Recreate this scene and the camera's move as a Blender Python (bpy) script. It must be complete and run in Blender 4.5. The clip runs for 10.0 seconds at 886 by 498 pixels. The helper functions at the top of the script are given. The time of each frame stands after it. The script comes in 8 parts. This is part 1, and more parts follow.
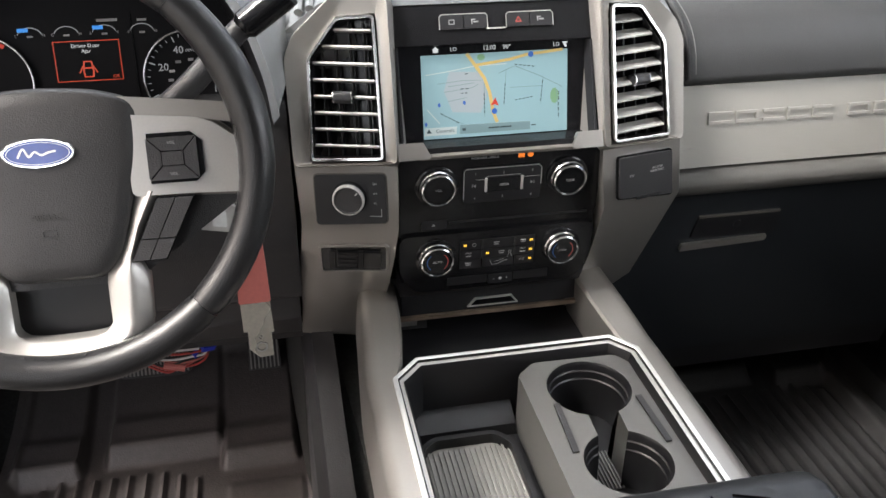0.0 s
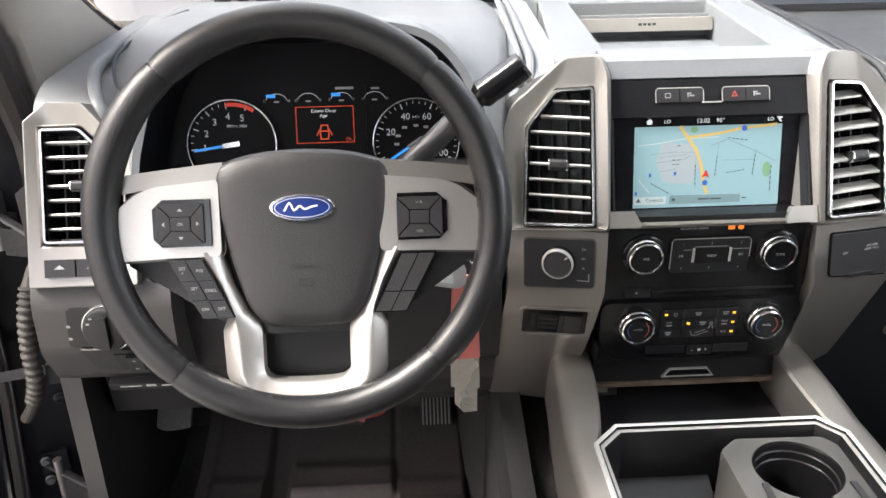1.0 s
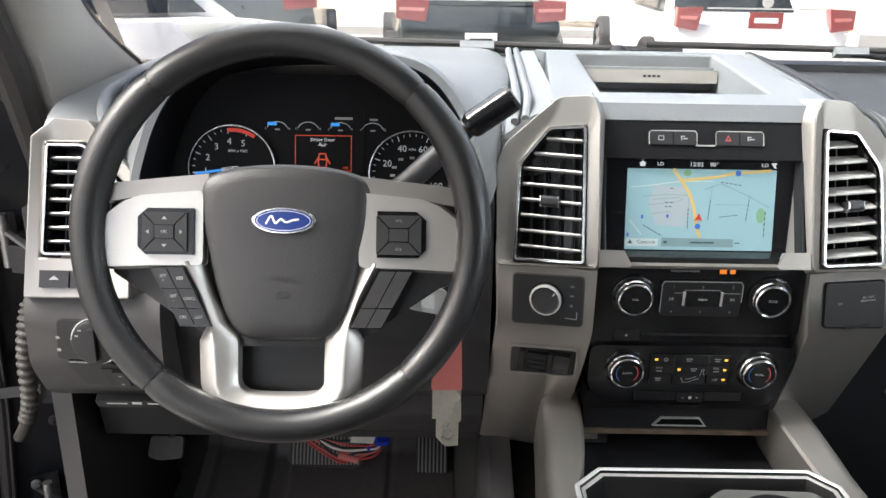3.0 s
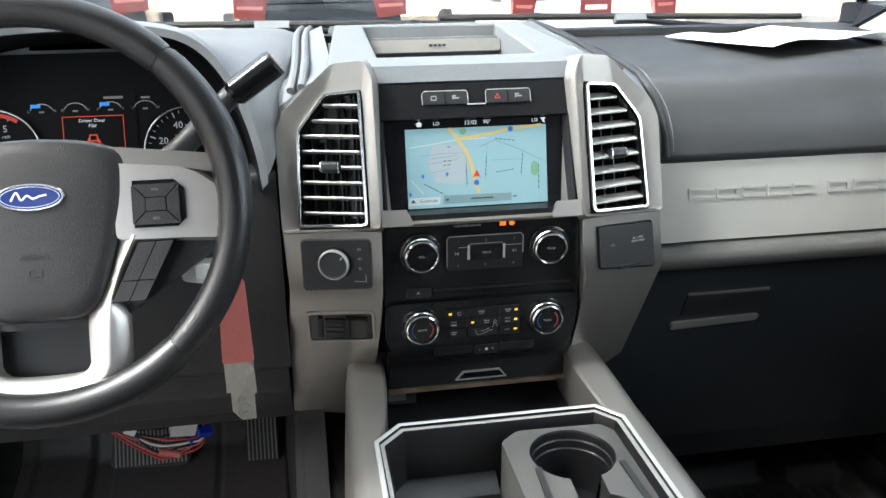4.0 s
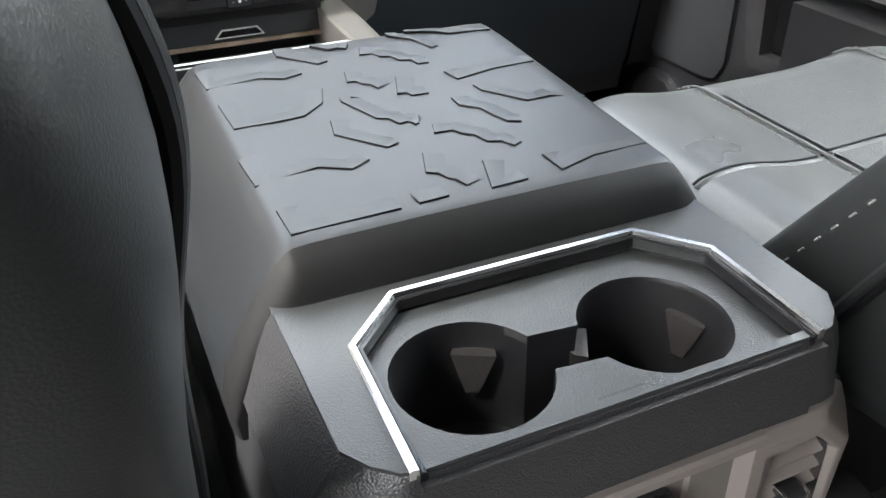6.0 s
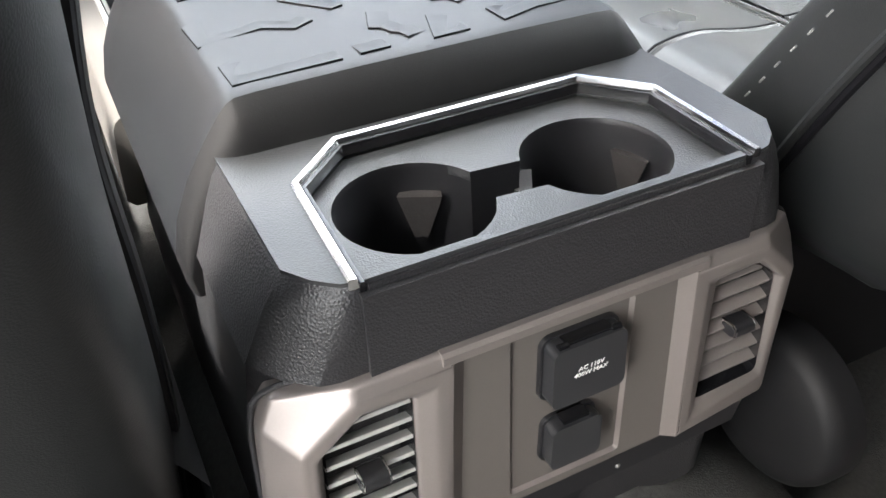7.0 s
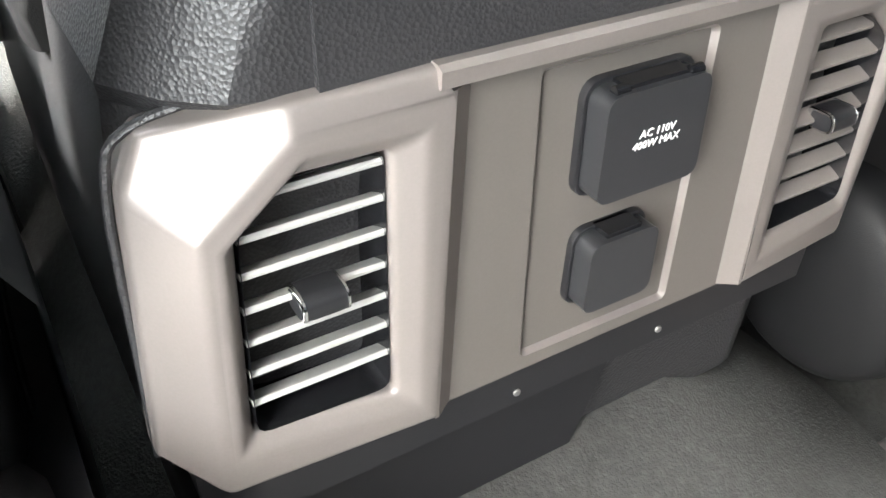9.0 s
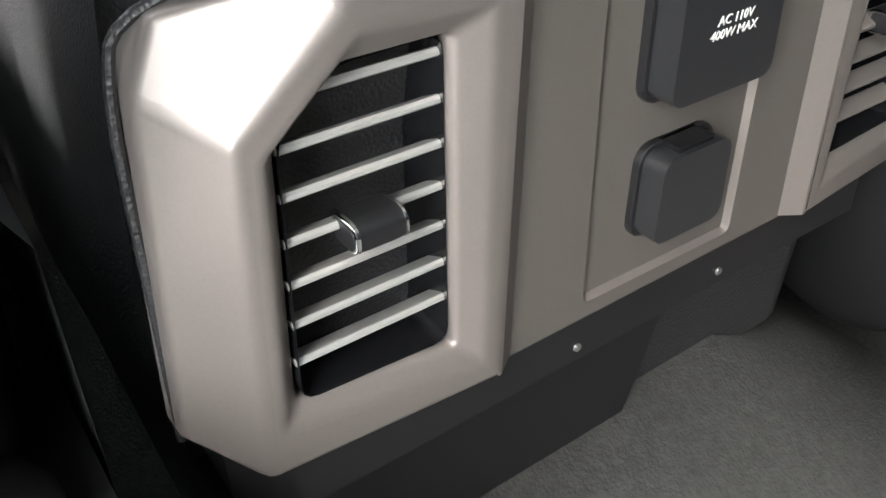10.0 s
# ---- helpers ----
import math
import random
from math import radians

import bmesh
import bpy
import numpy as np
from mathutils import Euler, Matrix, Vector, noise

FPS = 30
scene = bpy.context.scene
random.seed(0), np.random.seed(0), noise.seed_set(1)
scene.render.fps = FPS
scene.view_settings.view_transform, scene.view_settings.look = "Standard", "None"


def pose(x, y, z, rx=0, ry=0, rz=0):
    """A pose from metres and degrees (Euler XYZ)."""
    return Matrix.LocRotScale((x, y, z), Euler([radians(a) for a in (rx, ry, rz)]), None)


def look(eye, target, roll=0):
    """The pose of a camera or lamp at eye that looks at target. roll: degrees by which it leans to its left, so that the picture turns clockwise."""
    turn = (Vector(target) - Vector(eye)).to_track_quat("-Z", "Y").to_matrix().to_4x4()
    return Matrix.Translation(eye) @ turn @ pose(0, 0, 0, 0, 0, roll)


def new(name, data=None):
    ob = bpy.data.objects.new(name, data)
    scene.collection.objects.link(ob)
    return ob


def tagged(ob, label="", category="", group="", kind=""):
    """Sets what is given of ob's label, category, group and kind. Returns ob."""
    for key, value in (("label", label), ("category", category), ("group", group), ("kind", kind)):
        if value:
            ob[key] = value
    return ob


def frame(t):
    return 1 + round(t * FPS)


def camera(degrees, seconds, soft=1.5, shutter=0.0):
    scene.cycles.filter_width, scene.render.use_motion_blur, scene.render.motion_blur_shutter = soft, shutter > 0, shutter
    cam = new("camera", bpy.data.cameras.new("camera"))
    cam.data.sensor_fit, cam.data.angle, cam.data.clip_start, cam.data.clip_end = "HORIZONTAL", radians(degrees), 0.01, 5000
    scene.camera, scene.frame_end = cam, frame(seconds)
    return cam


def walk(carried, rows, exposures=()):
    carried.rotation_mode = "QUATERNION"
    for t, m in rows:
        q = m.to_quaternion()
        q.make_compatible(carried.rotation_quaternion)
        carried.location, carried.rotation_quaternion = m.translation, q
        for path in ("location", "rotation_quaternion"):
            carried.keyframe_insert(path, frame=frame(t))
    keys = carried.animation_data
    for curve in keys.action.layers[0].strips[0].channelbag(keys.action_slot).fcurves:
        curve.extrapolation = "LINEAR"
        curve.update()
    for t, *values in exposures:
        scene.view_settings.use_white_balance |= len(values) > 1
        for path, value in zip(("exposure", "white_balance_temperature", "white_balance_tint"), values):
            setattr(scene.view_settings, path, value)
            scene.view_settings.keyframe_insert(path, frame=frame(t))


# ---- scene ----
cam = camera(55.72, 10.0)
ROWS = [
    (0, -0.2607, 0.0060, 1.0249, 60.44, -0.50, -11.87),
    (0.5, -0.3218, -0.0037, 1.0334, 62.43, -0.02, -5.42),
    (1, -0.3638, -0.0063, 1.0329, 65.03, 0.74, -3.10),
    (1.5, -0.3822, -0.0063, 1.0240, 65.10, 0.75, -0.81),
    (2, -0.3814, -0.0118, 1.0207, 66.27, 0.58, 0.74),
    (2.2, -0.3773, -0.0168, 1.0171, 67.55, 0.35, 1.24),
    (3.3, -0.2803, -0.0349, 0.9811, 70.19, -0.99, -0.62),
    (3.5, -0.2592, -0.0393, 0.9754, 70.39, 0.40, -1.96),
    (4, -0.2152, -0.0625, 0.9568, 69.84, 0.39, -9.96),
    (4.5, -0.2017, -0.0945, 0.9190, 68.87, -0.89, -14.48),
    (5, -0.1984, -0.1381, 0.8662, 66.58, -1.08, -15.73),
    (5.5, -0.2183, -0.2005, 0.8358, 61.35, -2.11, -19.86),
    (6, -0.2128, -0.2550, 0.7914, 57.12, 0.07, -24.47),
    (6.2, -0.2111, -0.2647, 0.7893, 55.12, 0.45, -25.63),
    (7.3, -0.2051, -0.3102, 0.7196, 52.95, 2.26, -26.49),
    (7.5, -0.2055, -0.3110, 0.7064, 51.51, 1.77, -26.72),
    (8, -0.2110, -0.3105, 0.6763, 51.02, 0.61, -27.22),
    (8.5, -0.2109, -0.2832, 0.6262, 50.94, -1.36, -28.54),
    (9, -0.1966, -0.2224, 0.5619, 53.19, -0.54, -30.65),
    (9.5, -0.1970, -0.1959, 0.5234, 53.58, 0.55, -32.09),
    (10, -0.2141, -0.1921, 0.5115, 54.81, 1.43, -35.12),
]
# seconds, stops, kelvin, tint of the phone's own exposure and white balance
TONE = [(0.0, 1.2, 6500, 9), (0.5, 1.38, 6500, 9), (1.0, 1.44, 6500, 9), (2.0, 1.4, 6450, 8), (3.5, 1.3, 6200, 5), (4.5, 1.5, 5950, 2), (5.0, 2.05, 5950, 2), (5.5, 2.45, 6000, 4), (6.0, 2.38, 6300, 5), (7.5, 2.95, 6400, 8), (8.5, 3.65, 6350, 5), (9.0, 3.62, 6300, 4), (10.0, 2.75, 6300, 4)]
walk(cam, [(t, pose(*row)) for t, *row in ROWS], TONE)

# ---- daylight: a bright hazy noon sky, seen through the glass and the open doors ----
world = bpy.data.worlds.new("sky")
scene.world = world
world.use_nodes = True
wn = world.node_tree
sky = wn.nodes.new("ShaderNodeTexSky")
sky.sky_type, sky.sun_disc = "NISHITA", False
sky.sun_elevation, sky.sun_rotation = radians(50), radians(258)
sky.air_density, sky.dust_density, sky.ozone_density = 0.6, 8.0, 0.4
wn.nodes["Background"].inputs["Strength"].default_value = 0.15
wn.links.new(sky.outputs[0], wn.nodes["Background"].inputs["Color"])

sun = new("sun", bpy.data.lights.new("sun", "SUN"))
sun.data.energy, sun.data.angle, sun.data.color = 3.4, radians(16), (1.0, 0.98, 0.95)
sun.matrix_basis = look((-4.2, -0.9, 5.2), (0, 0, 0))


def opening_light(name, eye, target, wide, high, power):
    """Sky light falling through an opening of the cab."""
    lamp = new(name, bpy.data.lights.new(name, "AREA"))
    lamp.data.shape, lamp.data.size, lamp.data.size_y = "RECTANGLE", wide, high
    lamp.data.energy, lamp.data.color = power, (0.96, 0.98, 1.0)
    lamp.matrix_basis = look(eye, target)


opening_light("rear_door_daylight", (-0.95, -0.60, 0.80), (0.0, -0.35, 0.50), 0.50, 0.90, 4.0)
opening_light("windscreen_daylight", (0.0, 0.98, 1.22), (0.0, 0.25, 0.55), 1.35, 0.62, 2.8)
opening_light("passenger_window_daylight", (0.90, 0.18, 1.08), (0.0, 0.18, 0.74), 0.75, 0.50, 3.0)


# ---- materials ----
def mk(name, base, rough=0.5, metal=0.0, vary=0.10, grain=0.0, size=600.0, coat=0.0, cells=False, broad=5.0, spec=0.5, wear=0.12):
    """A surface with slow colour drift, fine speckle, uneven gloss and a grain in relief."""
    m = bpy.data.materials.new(name)
    m.use_nodes = True
    nt = m.node_tree
    b = nt.nodes["Principled BSDF"]
    tc = nt.nodes.new("ShaderNodeTexCoord")
    slow = nt.nodes.new("ShaderNodeTexNoise")
    slow.inputs["Scale"].default_value, slow.inputs["Detail"].default_value = broad, 4
    fine = nt.nodes.new("ShaderNodeTexNoise")
    fine.inputs["Scale"].default_value, fine.inputs["Detail"].default_value = size * 0.35, 3
    nt.links.new(tc.outputs["Object"], slow.inputs["Vector"])
    nt.links.new(tc.outputs["Object"], fine.inputs["Vector"])
    add = nt.nodes.new("ShaderNodeMath")
    add.operation = "ADD"
    nt.links.new(slow.outputs["Fac"], add.inputs[0])
    nt.links.new(fine.outputs["Fac"], add.inputs[1])
    ramp = nt.nodes.new("ShaderNodeMapRange")
    ramp.inputs["From Min"].default_value, ramp.inputs["From Max"].default_value = 0.6, 1.4
    nt.links.new(add.outputs[0], ramp.inputs["Value"])
    mix = nt.nodes.new("ShaderNodeMix")
    mix.data_type = "RGBA"
    mix.inputs["A"].default_value = (*[c * (1 - vary) for c in base], 1)
    mix.inputs["B"].default_value = (*[min(1, c * (1 + vary)) for c in base], 1)
    nt.links.new(ramp.outputs[0], mix.inputs["Factor"])
    nt.links.new(mix.outputs["Result"], b.inputs["Base Color"])
    rr = nt.nodes.new("ShaderNodeMapRange")
    rr.inputs["From Min"].default_value, rr.inputs["From Max"].default_value = 0.3, 0.7
    rr.inputs["To Min"].default_value, rr.inputs["To Max"].default_value = max(0.02, rough * (1 - wear)), min(1, rough * (1 + wear))
    nt.links.new(slow.outputs["Fac"], rr.inputs["Value"])
    nt.links.new(rr.outputs[0], b.inputs["Roughness"])
    b.inputs["Metallic"].default_value = metal
    b.inputs["Specular IOR Level"].default_value = spec
    b.inputs["Coat Weight"].default_value = coat
    b.inputs["Coat Roughness"].default_value = 0.08
    if grain:
        if cells:
            g = nt.nodes.new("ShaderNodeTexVoronoi")
            g.inputs["Scale"].default_value = size
            out = g.outputs["Distance"]
        else:
            g = nt.nodes.new("ShaderNodeTexNoise")
            g.inputs["Scale"].default_value, g.inputs["Detail"].default_value = size, 2
            out = g.outputs["Fac"]
        nt.links.new(tc.outputs["Object"], g.inputs["Vector"])
        bump = nt.nodes.new("ShaderNodeBump")
        bump.inputs["Strength"].default_value, bump.inputs["Distance"].default_value = grain, 0.4 / size
        nt.links.new(out, bump.inputs["Height"])
        nt.links.new(bump.outputs[0], b.inputs["Normal"])
    return m


def glow(name, colour, strength):
    m = bpy.data.materials.new(name)
    m.use_nodes = True
    b = m.node_tree.nodes["Principled BSDF"]
    b.inputs["Base Color"].default_value = (*[c * 0.3 for c in colour], 1)
    b.inputs["Emission Color"].default_value = (*colour, 1)
    b.inputs["Emission Strength"].default_value = strength
    b.inputs["Roughness"].default_value = 0.3
    return m


def glass(name, colour=(1, 1, 1), rough=0.0):
    m = bpy.data.materials.new(name)
    m.use_nodes = True
    b = m.node_tree.nodes["Principled BSDF"]
    b.inputs["Base Color"].default_value = (*colour, 1)
    b.inputs["Transmission Weight"].default_value = 1.0
    b.inputs["Roughness"].default_value = rough
    b.inputs["IOR"].default_value = 1.45
    return m


SILVER = mk("satin_silver_paint", (0.35, 0.334, 0.312), 0.35, 0.78, 0.05, 0.06, 2500)
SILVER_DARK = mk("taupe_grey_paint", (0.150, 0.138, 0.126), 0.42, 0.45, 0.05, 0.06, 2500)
RIMCHROME = mk("dull_chrome_rim", (0.66, 0.66, 0.65), 0.20, 1.0, 0.05)
LOOPCHROME = mk("satin_chrome_loop", (0.80, 0.80, 0.79), 0.30, 0.6, 0.04)
BRIGHT = mk("brushed_bright_trim", (0.50, 0.487, 0.468), 0.36, 0.75, 0.05, 0.05, 1500)
CHROME = mk("chrome", (0.74, 0.735, 0.73), 0.16, 1.0, 0.03)
SLAT = mk("metallic_slat", (0.62, 0.605, 0.58), 0.34, 0.6, 0.05)
GLOSS = mk("gloss_black_plastic", (0.007, 0.007, 0.008), 0.20, 0, 0.2, wear=0.3)
SATIN = mk("satin_black_plastic", (0.010, 0.010, 0.0115), 0.42, 0, 0.15, 0.12, 1400)
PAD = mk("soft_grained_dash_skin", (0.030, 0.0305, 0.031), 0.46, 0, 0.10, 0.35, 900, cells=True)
# Windscreen glare is put into this base, well paler than PAD.
PADTOP = mk("sky_paled_grey_skin", (0.135, 0.142, 0.150), 0.42, 0, 0.08, 0.35, 900, cells=True)
# The base leans blue for sky reflected in the glove box door.
DOORSKIN = mk("black_grained_door_plastic", (0.012, 0.0142, 0.0172), 0.45, 0, 0.12, 0.35, 900, cells=True)
LEDGE = mk("dark_taupe_soft_lip", (0.062, 0.059, 0.054), 0.55, 0, 0.08, 0.3, 900, cells=True)
REARPAINT = mk("warm_satin_taupe_paint", (0.25, 0.222, 0.209), 0.45, 0.60, 0.05, 0.07, 2500)
REARFIELD = mk("taupe_field_paint", (0.135, 0.122, 0.110), 0.46, 0.35, 0.05, 0.06, 2500)
DECOR = mk("satin_decor_paint", (0.27, 0.258, 0.238), 0.46, 0.40, 0.05, 0.05, 2500)
COVERGRAIN = mk("grained_airbag_skin", (0.024, 0.0235, 0.0245), 0.42, 0, 0.10, 0.45, 800, cells=True)
# Lit tone of the knee plastic; parts shaded by the wheel keep GREYTRIM.
KNEESKIN = mk("grey_knee_plastic", (0.046, 0.044, 0.044), 0.46, 0, 0.10, 0.45, 800, cells=True)
COVERSKIN = mk("smooth_dark_cover_plastic", (0.020, 0.0205, 0.0225), 0.33, 0, 0.08, 0.08, 1400)
GREYTRIM = mk("charcoal_grained_plastic", (0.022, 0.0215, 0.023), 0.44, 0, 0.10, 0.55, 700, cells=True)
LEATHER = mk("black_leather", (0.010, 0.011, 0.0115), 0.42, 0, 0.15, 0.20, 1100, cells=True, wear=0.2, spec=0.5)
# Passenger cushion is paled for window sheen; the driver's keeps a darker base.
SEATLEATHER = mk("window_sheen_leather", (0.085, 0.088, 0.088), 0.36, 0, 0.12, 0.22, 1100, cells=True, wear=0.25, spec=0.6)
SEATDARK = mk("dark_seat_leather", (0.030, 0.031, 0.032), 0.38, 0, 0.12, 0.22, 1100, cells=True, wear=0.25)
SEATGREY = mk("perforated_grey_leather", (0.085, 0.088, 0.088), 0.40, 0, 0.1, 0.5, 420, cells=True)
WHEELSKIN = mk("wheel_leather", (0.012, 0.012, 0.013), 0.36, 0, 0.18, 0.35, 900, cells=True, wear=0.25)
# Near-black base, tinted blue for the sky sheen on the lid.
ARMSKIN = mk("armrest_vinyl", (0.0060, 0.0070, 0.0085), 0.42, 0, 0.08, 0.16, 1200, cells=True, wear=0.06, spec=0.65)
ROLLSKIN = mk("shade_black_vinyl", (0.0060, 0.0060, 0.0065), 0.60, 0, 0.10, 0.20, 1200, cells=True, spec=0.22)
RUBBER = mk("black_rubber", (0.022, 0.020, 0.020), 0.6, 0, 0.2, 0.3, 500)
DECK = mk("satin_deck_plastic", (0.030, 0.031, 0.032), 0.33, 0, 0.08, 0.35, 900, cells=True, wear=0.05, spec=0.65)
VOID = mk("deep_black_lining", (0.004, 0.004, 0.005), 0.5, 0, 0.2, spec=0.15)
# Mat rubber is lightened in place of light missing from the footwell.
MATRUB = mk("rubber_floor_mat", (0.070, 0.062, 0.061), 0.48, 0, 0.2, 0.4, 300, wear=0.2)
INSERT = mk("grey_insert_plastic", (0.095, 0.094, 0.090), 0.38, 0, 0.08, 0.15, 1200)
THREAD = mk("dark_thread", (0.045, 0.045, 0.047), 0.8)
RIBRUB = mk("grey_ribbed_liner", (0.22, 0.215, 0.205), 0.6, 0, 0.1, 0.1, 900)
CARPET = mk("dark_carpet", (0.046, 0.046, 0.045), 0.95, 0, 0.35, 1.0, 500, spec=0.1)
HEADLINER = mk("headliner_cloth", (0.22, 0.215, 0.21), 0.9, 0, 0.06, 0.4, 700, spec=0.1)
PILLAR = mk("grey_pillar_plastic", (0.26, 0.25, 0.24), 0.6, 0, 0.06, 0.25, 900)
BODYPAINT = mk("dark_blue_black_paint", (0.004, 0.005, 0.008), 0.25, 0, 0.15, coat=0.6)
PRIMER = mk("dusty_dark_metal", (0.010, 0.011, 0.015), 0.32, 0.1, 0.4, wear=0.3, coat=0.4)
BOOT = mk("dusty_rubber_boot", (0.060, 0.055, 0.050), 0.6, 0, 0.3, 0.3, 500)
HINGE = mk("dusty_hinge_metal", (0.05, 0.05, 0.053), 0.5, 0.5, 0.35, 0.3, 400, wear=0.3)
STITCH = mk("grey_thread", (0.16, 0.16, 0.155), 0.8)
ARCBLUE = mk("blue_print", (0.03, 0.10, 0.30), 0.5)
BLUE = mk("deep_blue_enamel", (0.012, 0.03, 0.16), 0.2, 0.2, 0.05, coat=0.3)
WHITEPLASTIC = mk("white_plastic", (0.7, 0.7, 0.68), 0.5)
PRINT = mk("white_print", (0.62, 0.62, 0.60), 0.6)
PRINTDIM = mk("pale_grey_print", (0.30, 0.30, 0.30), 0.6)
PRINTDARK = mk("dark_print", (0.02, 0.02, 0.02), 0.6)
RED = mk("red_plastic", (0.42, 0.06, 0.05), 0.4)
REDTAG = mk("faded_red_tag", (0.50, 0.15, 0.13), 0.45)
TAGMETAL = mk("scuffed_tag_metal", (0.70, 0.66, 0.58), 0.25, 0.6, 0.15, wear=0.4)
PAPER = mk("white_paper", (0.75, 0.75, 0.73), 0.8)
WIREBLUE = mk("blue_wire", (0.02, 0.05, 0.6), 0.4)
WIREBLACK = mk("black_wire", (0.02, 0.02, 0.02), 0.4)
GLASS = glass("clear_glass")
TINTED = glass("privacy_glass", (0.05, 0.055, 0.06))
WORNSTRIP = mk("worn_brown_strip", (0.16, 0.12, 0.09), 0.45, 0.3, 0.45, 0.3, 120, wear=0.3, broad=40)
STEEL = mk("worn_steel", (0.35, 0.34, 0.33), 0.4, 0.8, 0.2)


# ---- building kit ----
WORLD = {}


def thing(name, label, category, at=(0, 0, 0), group="", kind=""):
    ob = new(name)
    ob.empty_display_size = 0.02
    ob.location = at
    WORLD[ob.name] = Matrix.Translation(at)
    return tagged(ob, label, category, group, kind)


def mesh_of(bm, name, mat, sharp=35):
    bmesh.ops.recalc_face_normals(bm, faces=bm.faces)
    me = bpy.data.meshes.new(name)
    bm.to_mesh(me)
    bm.free()
    me.materials.append(mat)
    me.shade_smooth()
    me.set_sharp_from_angle(angle=radians(sharp))
    return me


def link(name, me, parent, label=""):
    ob = new(name, me)
    ob.parent = parent
    ob.matrix_parent_inverse = WORLD.get(parent.name, Matrix()).inverted()
    return tagged(ob, label)


def part(name, bm, mat, parent, label="", sharp=35, soft=False):
    ob = link(name, mesh_of(bm, name, mat, sharp), parent, label)
    if not soft:
        flat = ob.modifiers.new("flat_faces", "WEIGHTED_NORMAL")
        flat.keep_sharp, flat.weight = True, 60
    return ob


def piece(name, bm, mat, label, category, group="", kind="", sharp=35):
    """A top-level thing that is a single mesh."""
    return tagged(new(name, mesh_of(bm, name, mat, sharp)), label, category, group, kind)


def plane(o, u, v):
    """A panel's own axes: u along it, v up it, w out of it."""
    u, v = Vector(u).normalized(), Vector(v).normalized()
    w = u.cross(v)
    return Matrix(((u.x, v.x, w.x, o[0]), (u.y, v.y, w.y, o[1]), (u.z, v.z, w.z, o[2]), (0, 0, 0, 1)))


def bevelled(bm, r, seg=2, angle=30):
    if r <= 0:
        return bm
    es = [e for e in bm.edges if len(e.link_faces) == 2 and e.calc_face_angle(0) > radians(angle)]
    bmesh.ops.bevel(bm, geom=es, offset=r, segments=seg, profile=0.6, affect="EDGES", clamp_overlap=True)
    return bm


def loft(rings, caps=True, closed=True):
    bm = bmesh.new()
    vs = [[bm.verts.new(p) for p in r] for r in rings]
    n = len(vs[0])
    for a, b in zip(vs, vs[1:]):
        for i in range(n if closed else n - 1):
            j = (i + 1) % n
            bm.faces.new((a[i], a[j], b[j], b[i]))
    if caps and closed:
        bm.faces.new(vs[0])
        bm.faces.new(vs[-1][::-1])
    return bm


def prism(poly, m, w0, w1, r=0.0, seg=2):
    """A flat outline, given on a panel, with thickness from w0 to w1."""
    return bevelled(loft([[m @ Vector((u, v, w)) for u, v in poly] for w in (w0, w1)]), r, seg)


def hoop(outer, inner, m, w0, w1, r=0.0, seg=2, win=None):
    """A flat frame between two outlines of as many corners; win: the inner edge's own height."""
    win = w1 if win is None else win
    f = lambda poly, w: [m @ Vector((u, v, w)) for u, v in poly]
    rings = [f(outer, w0), f(outer, w1), f(inner, win), f(inner, w0)]
    bm = bmesh.new()
    vs = [[bm.verts.new(p) for p in ring] for ring in rings]
    n = len(outer)
    for k in range(4):
        a, b = vs[k], vs[(k + 1) % 4]
        for i in range(n):
            j = (i + 1) % n
            bm.faces.new((a[i], a[j], b[j], b[i]))
    bmesh.ops.recalc_face_normals(bm, faces=bm.faces)
    return bevelled(bm, r, seg)


def plate(outer, hole, m, w0, w1):
    """A flat plate with a hole of any outline."""
    bm = bmesh.new()
    edges = []
    for poly in (outer, hole):
        vs = [bm.verts.new(m @ Vector((u, v, w1))) for u, v in poly]
        edges += [bm.edges.new((vs[i - 1], vs[i])) for i in range(len(vs))]
    bmesh.ops.triangle_fill(bm, use_beauty=True, edges=edges)
    ext = bmesh.ops.extrude_face_region(bm, geom=list(bm.faces))
    down = m.to_3x3() @ Vector((0, 0, w0 - w1))
    for g in ext["geom"]:
        if isinstance(g, bmesh.types.BMVert):
            g.co += down
    return bm


def box(m, u0, u1, v0, v1, w0, w1, r=0.0, seg=2):
    return prism([(u0, v0), (u1, v0), (u1, v1), (u0, v1)], m, w0, w1, r, seg)


def disc(cx, cy, r, n=40, ry=None, a0=0):
    ry = r if ry is None else ry
    return [(cx + r * math.cos(a0 + 2 * math.pi * i / n), cy + ry * math.sin(a0 + 2 * math.pi * i / n)) for i in range(n)]


def turned(profile, m, n=40, cx=0.0, cy=0.0):
    """A turned body: radii and heights along a panel's w."""
    rings = [[m @ Vector((cx + r * math.cos(2 * math.pi * i / n), cy + r * math.sin(2 * math.pi * i / n), h)) for i in range(n)] for r, h in profile]
    return loft(rings)


def rounded(poly, r, n=4):
    out = []
    k = len(poly)
    for i in range(k):
        p, a, b = Vector(poly[i]), Vector(poly[i - 1]), Vector(poly[(i + 1) % k])
        ra = min(r, (a - p).length * 0.45, (b - p).length * 0.45)
        s, e = p + (a - p).normalized() * ra, p + (b - p).normalized() * ra
        for j in range(n + 1):
            t = j / n
            out.append(tuple((1 - t) ** 2 * s + 2 * t * (1 - t) * p + t * t * e))
    return out


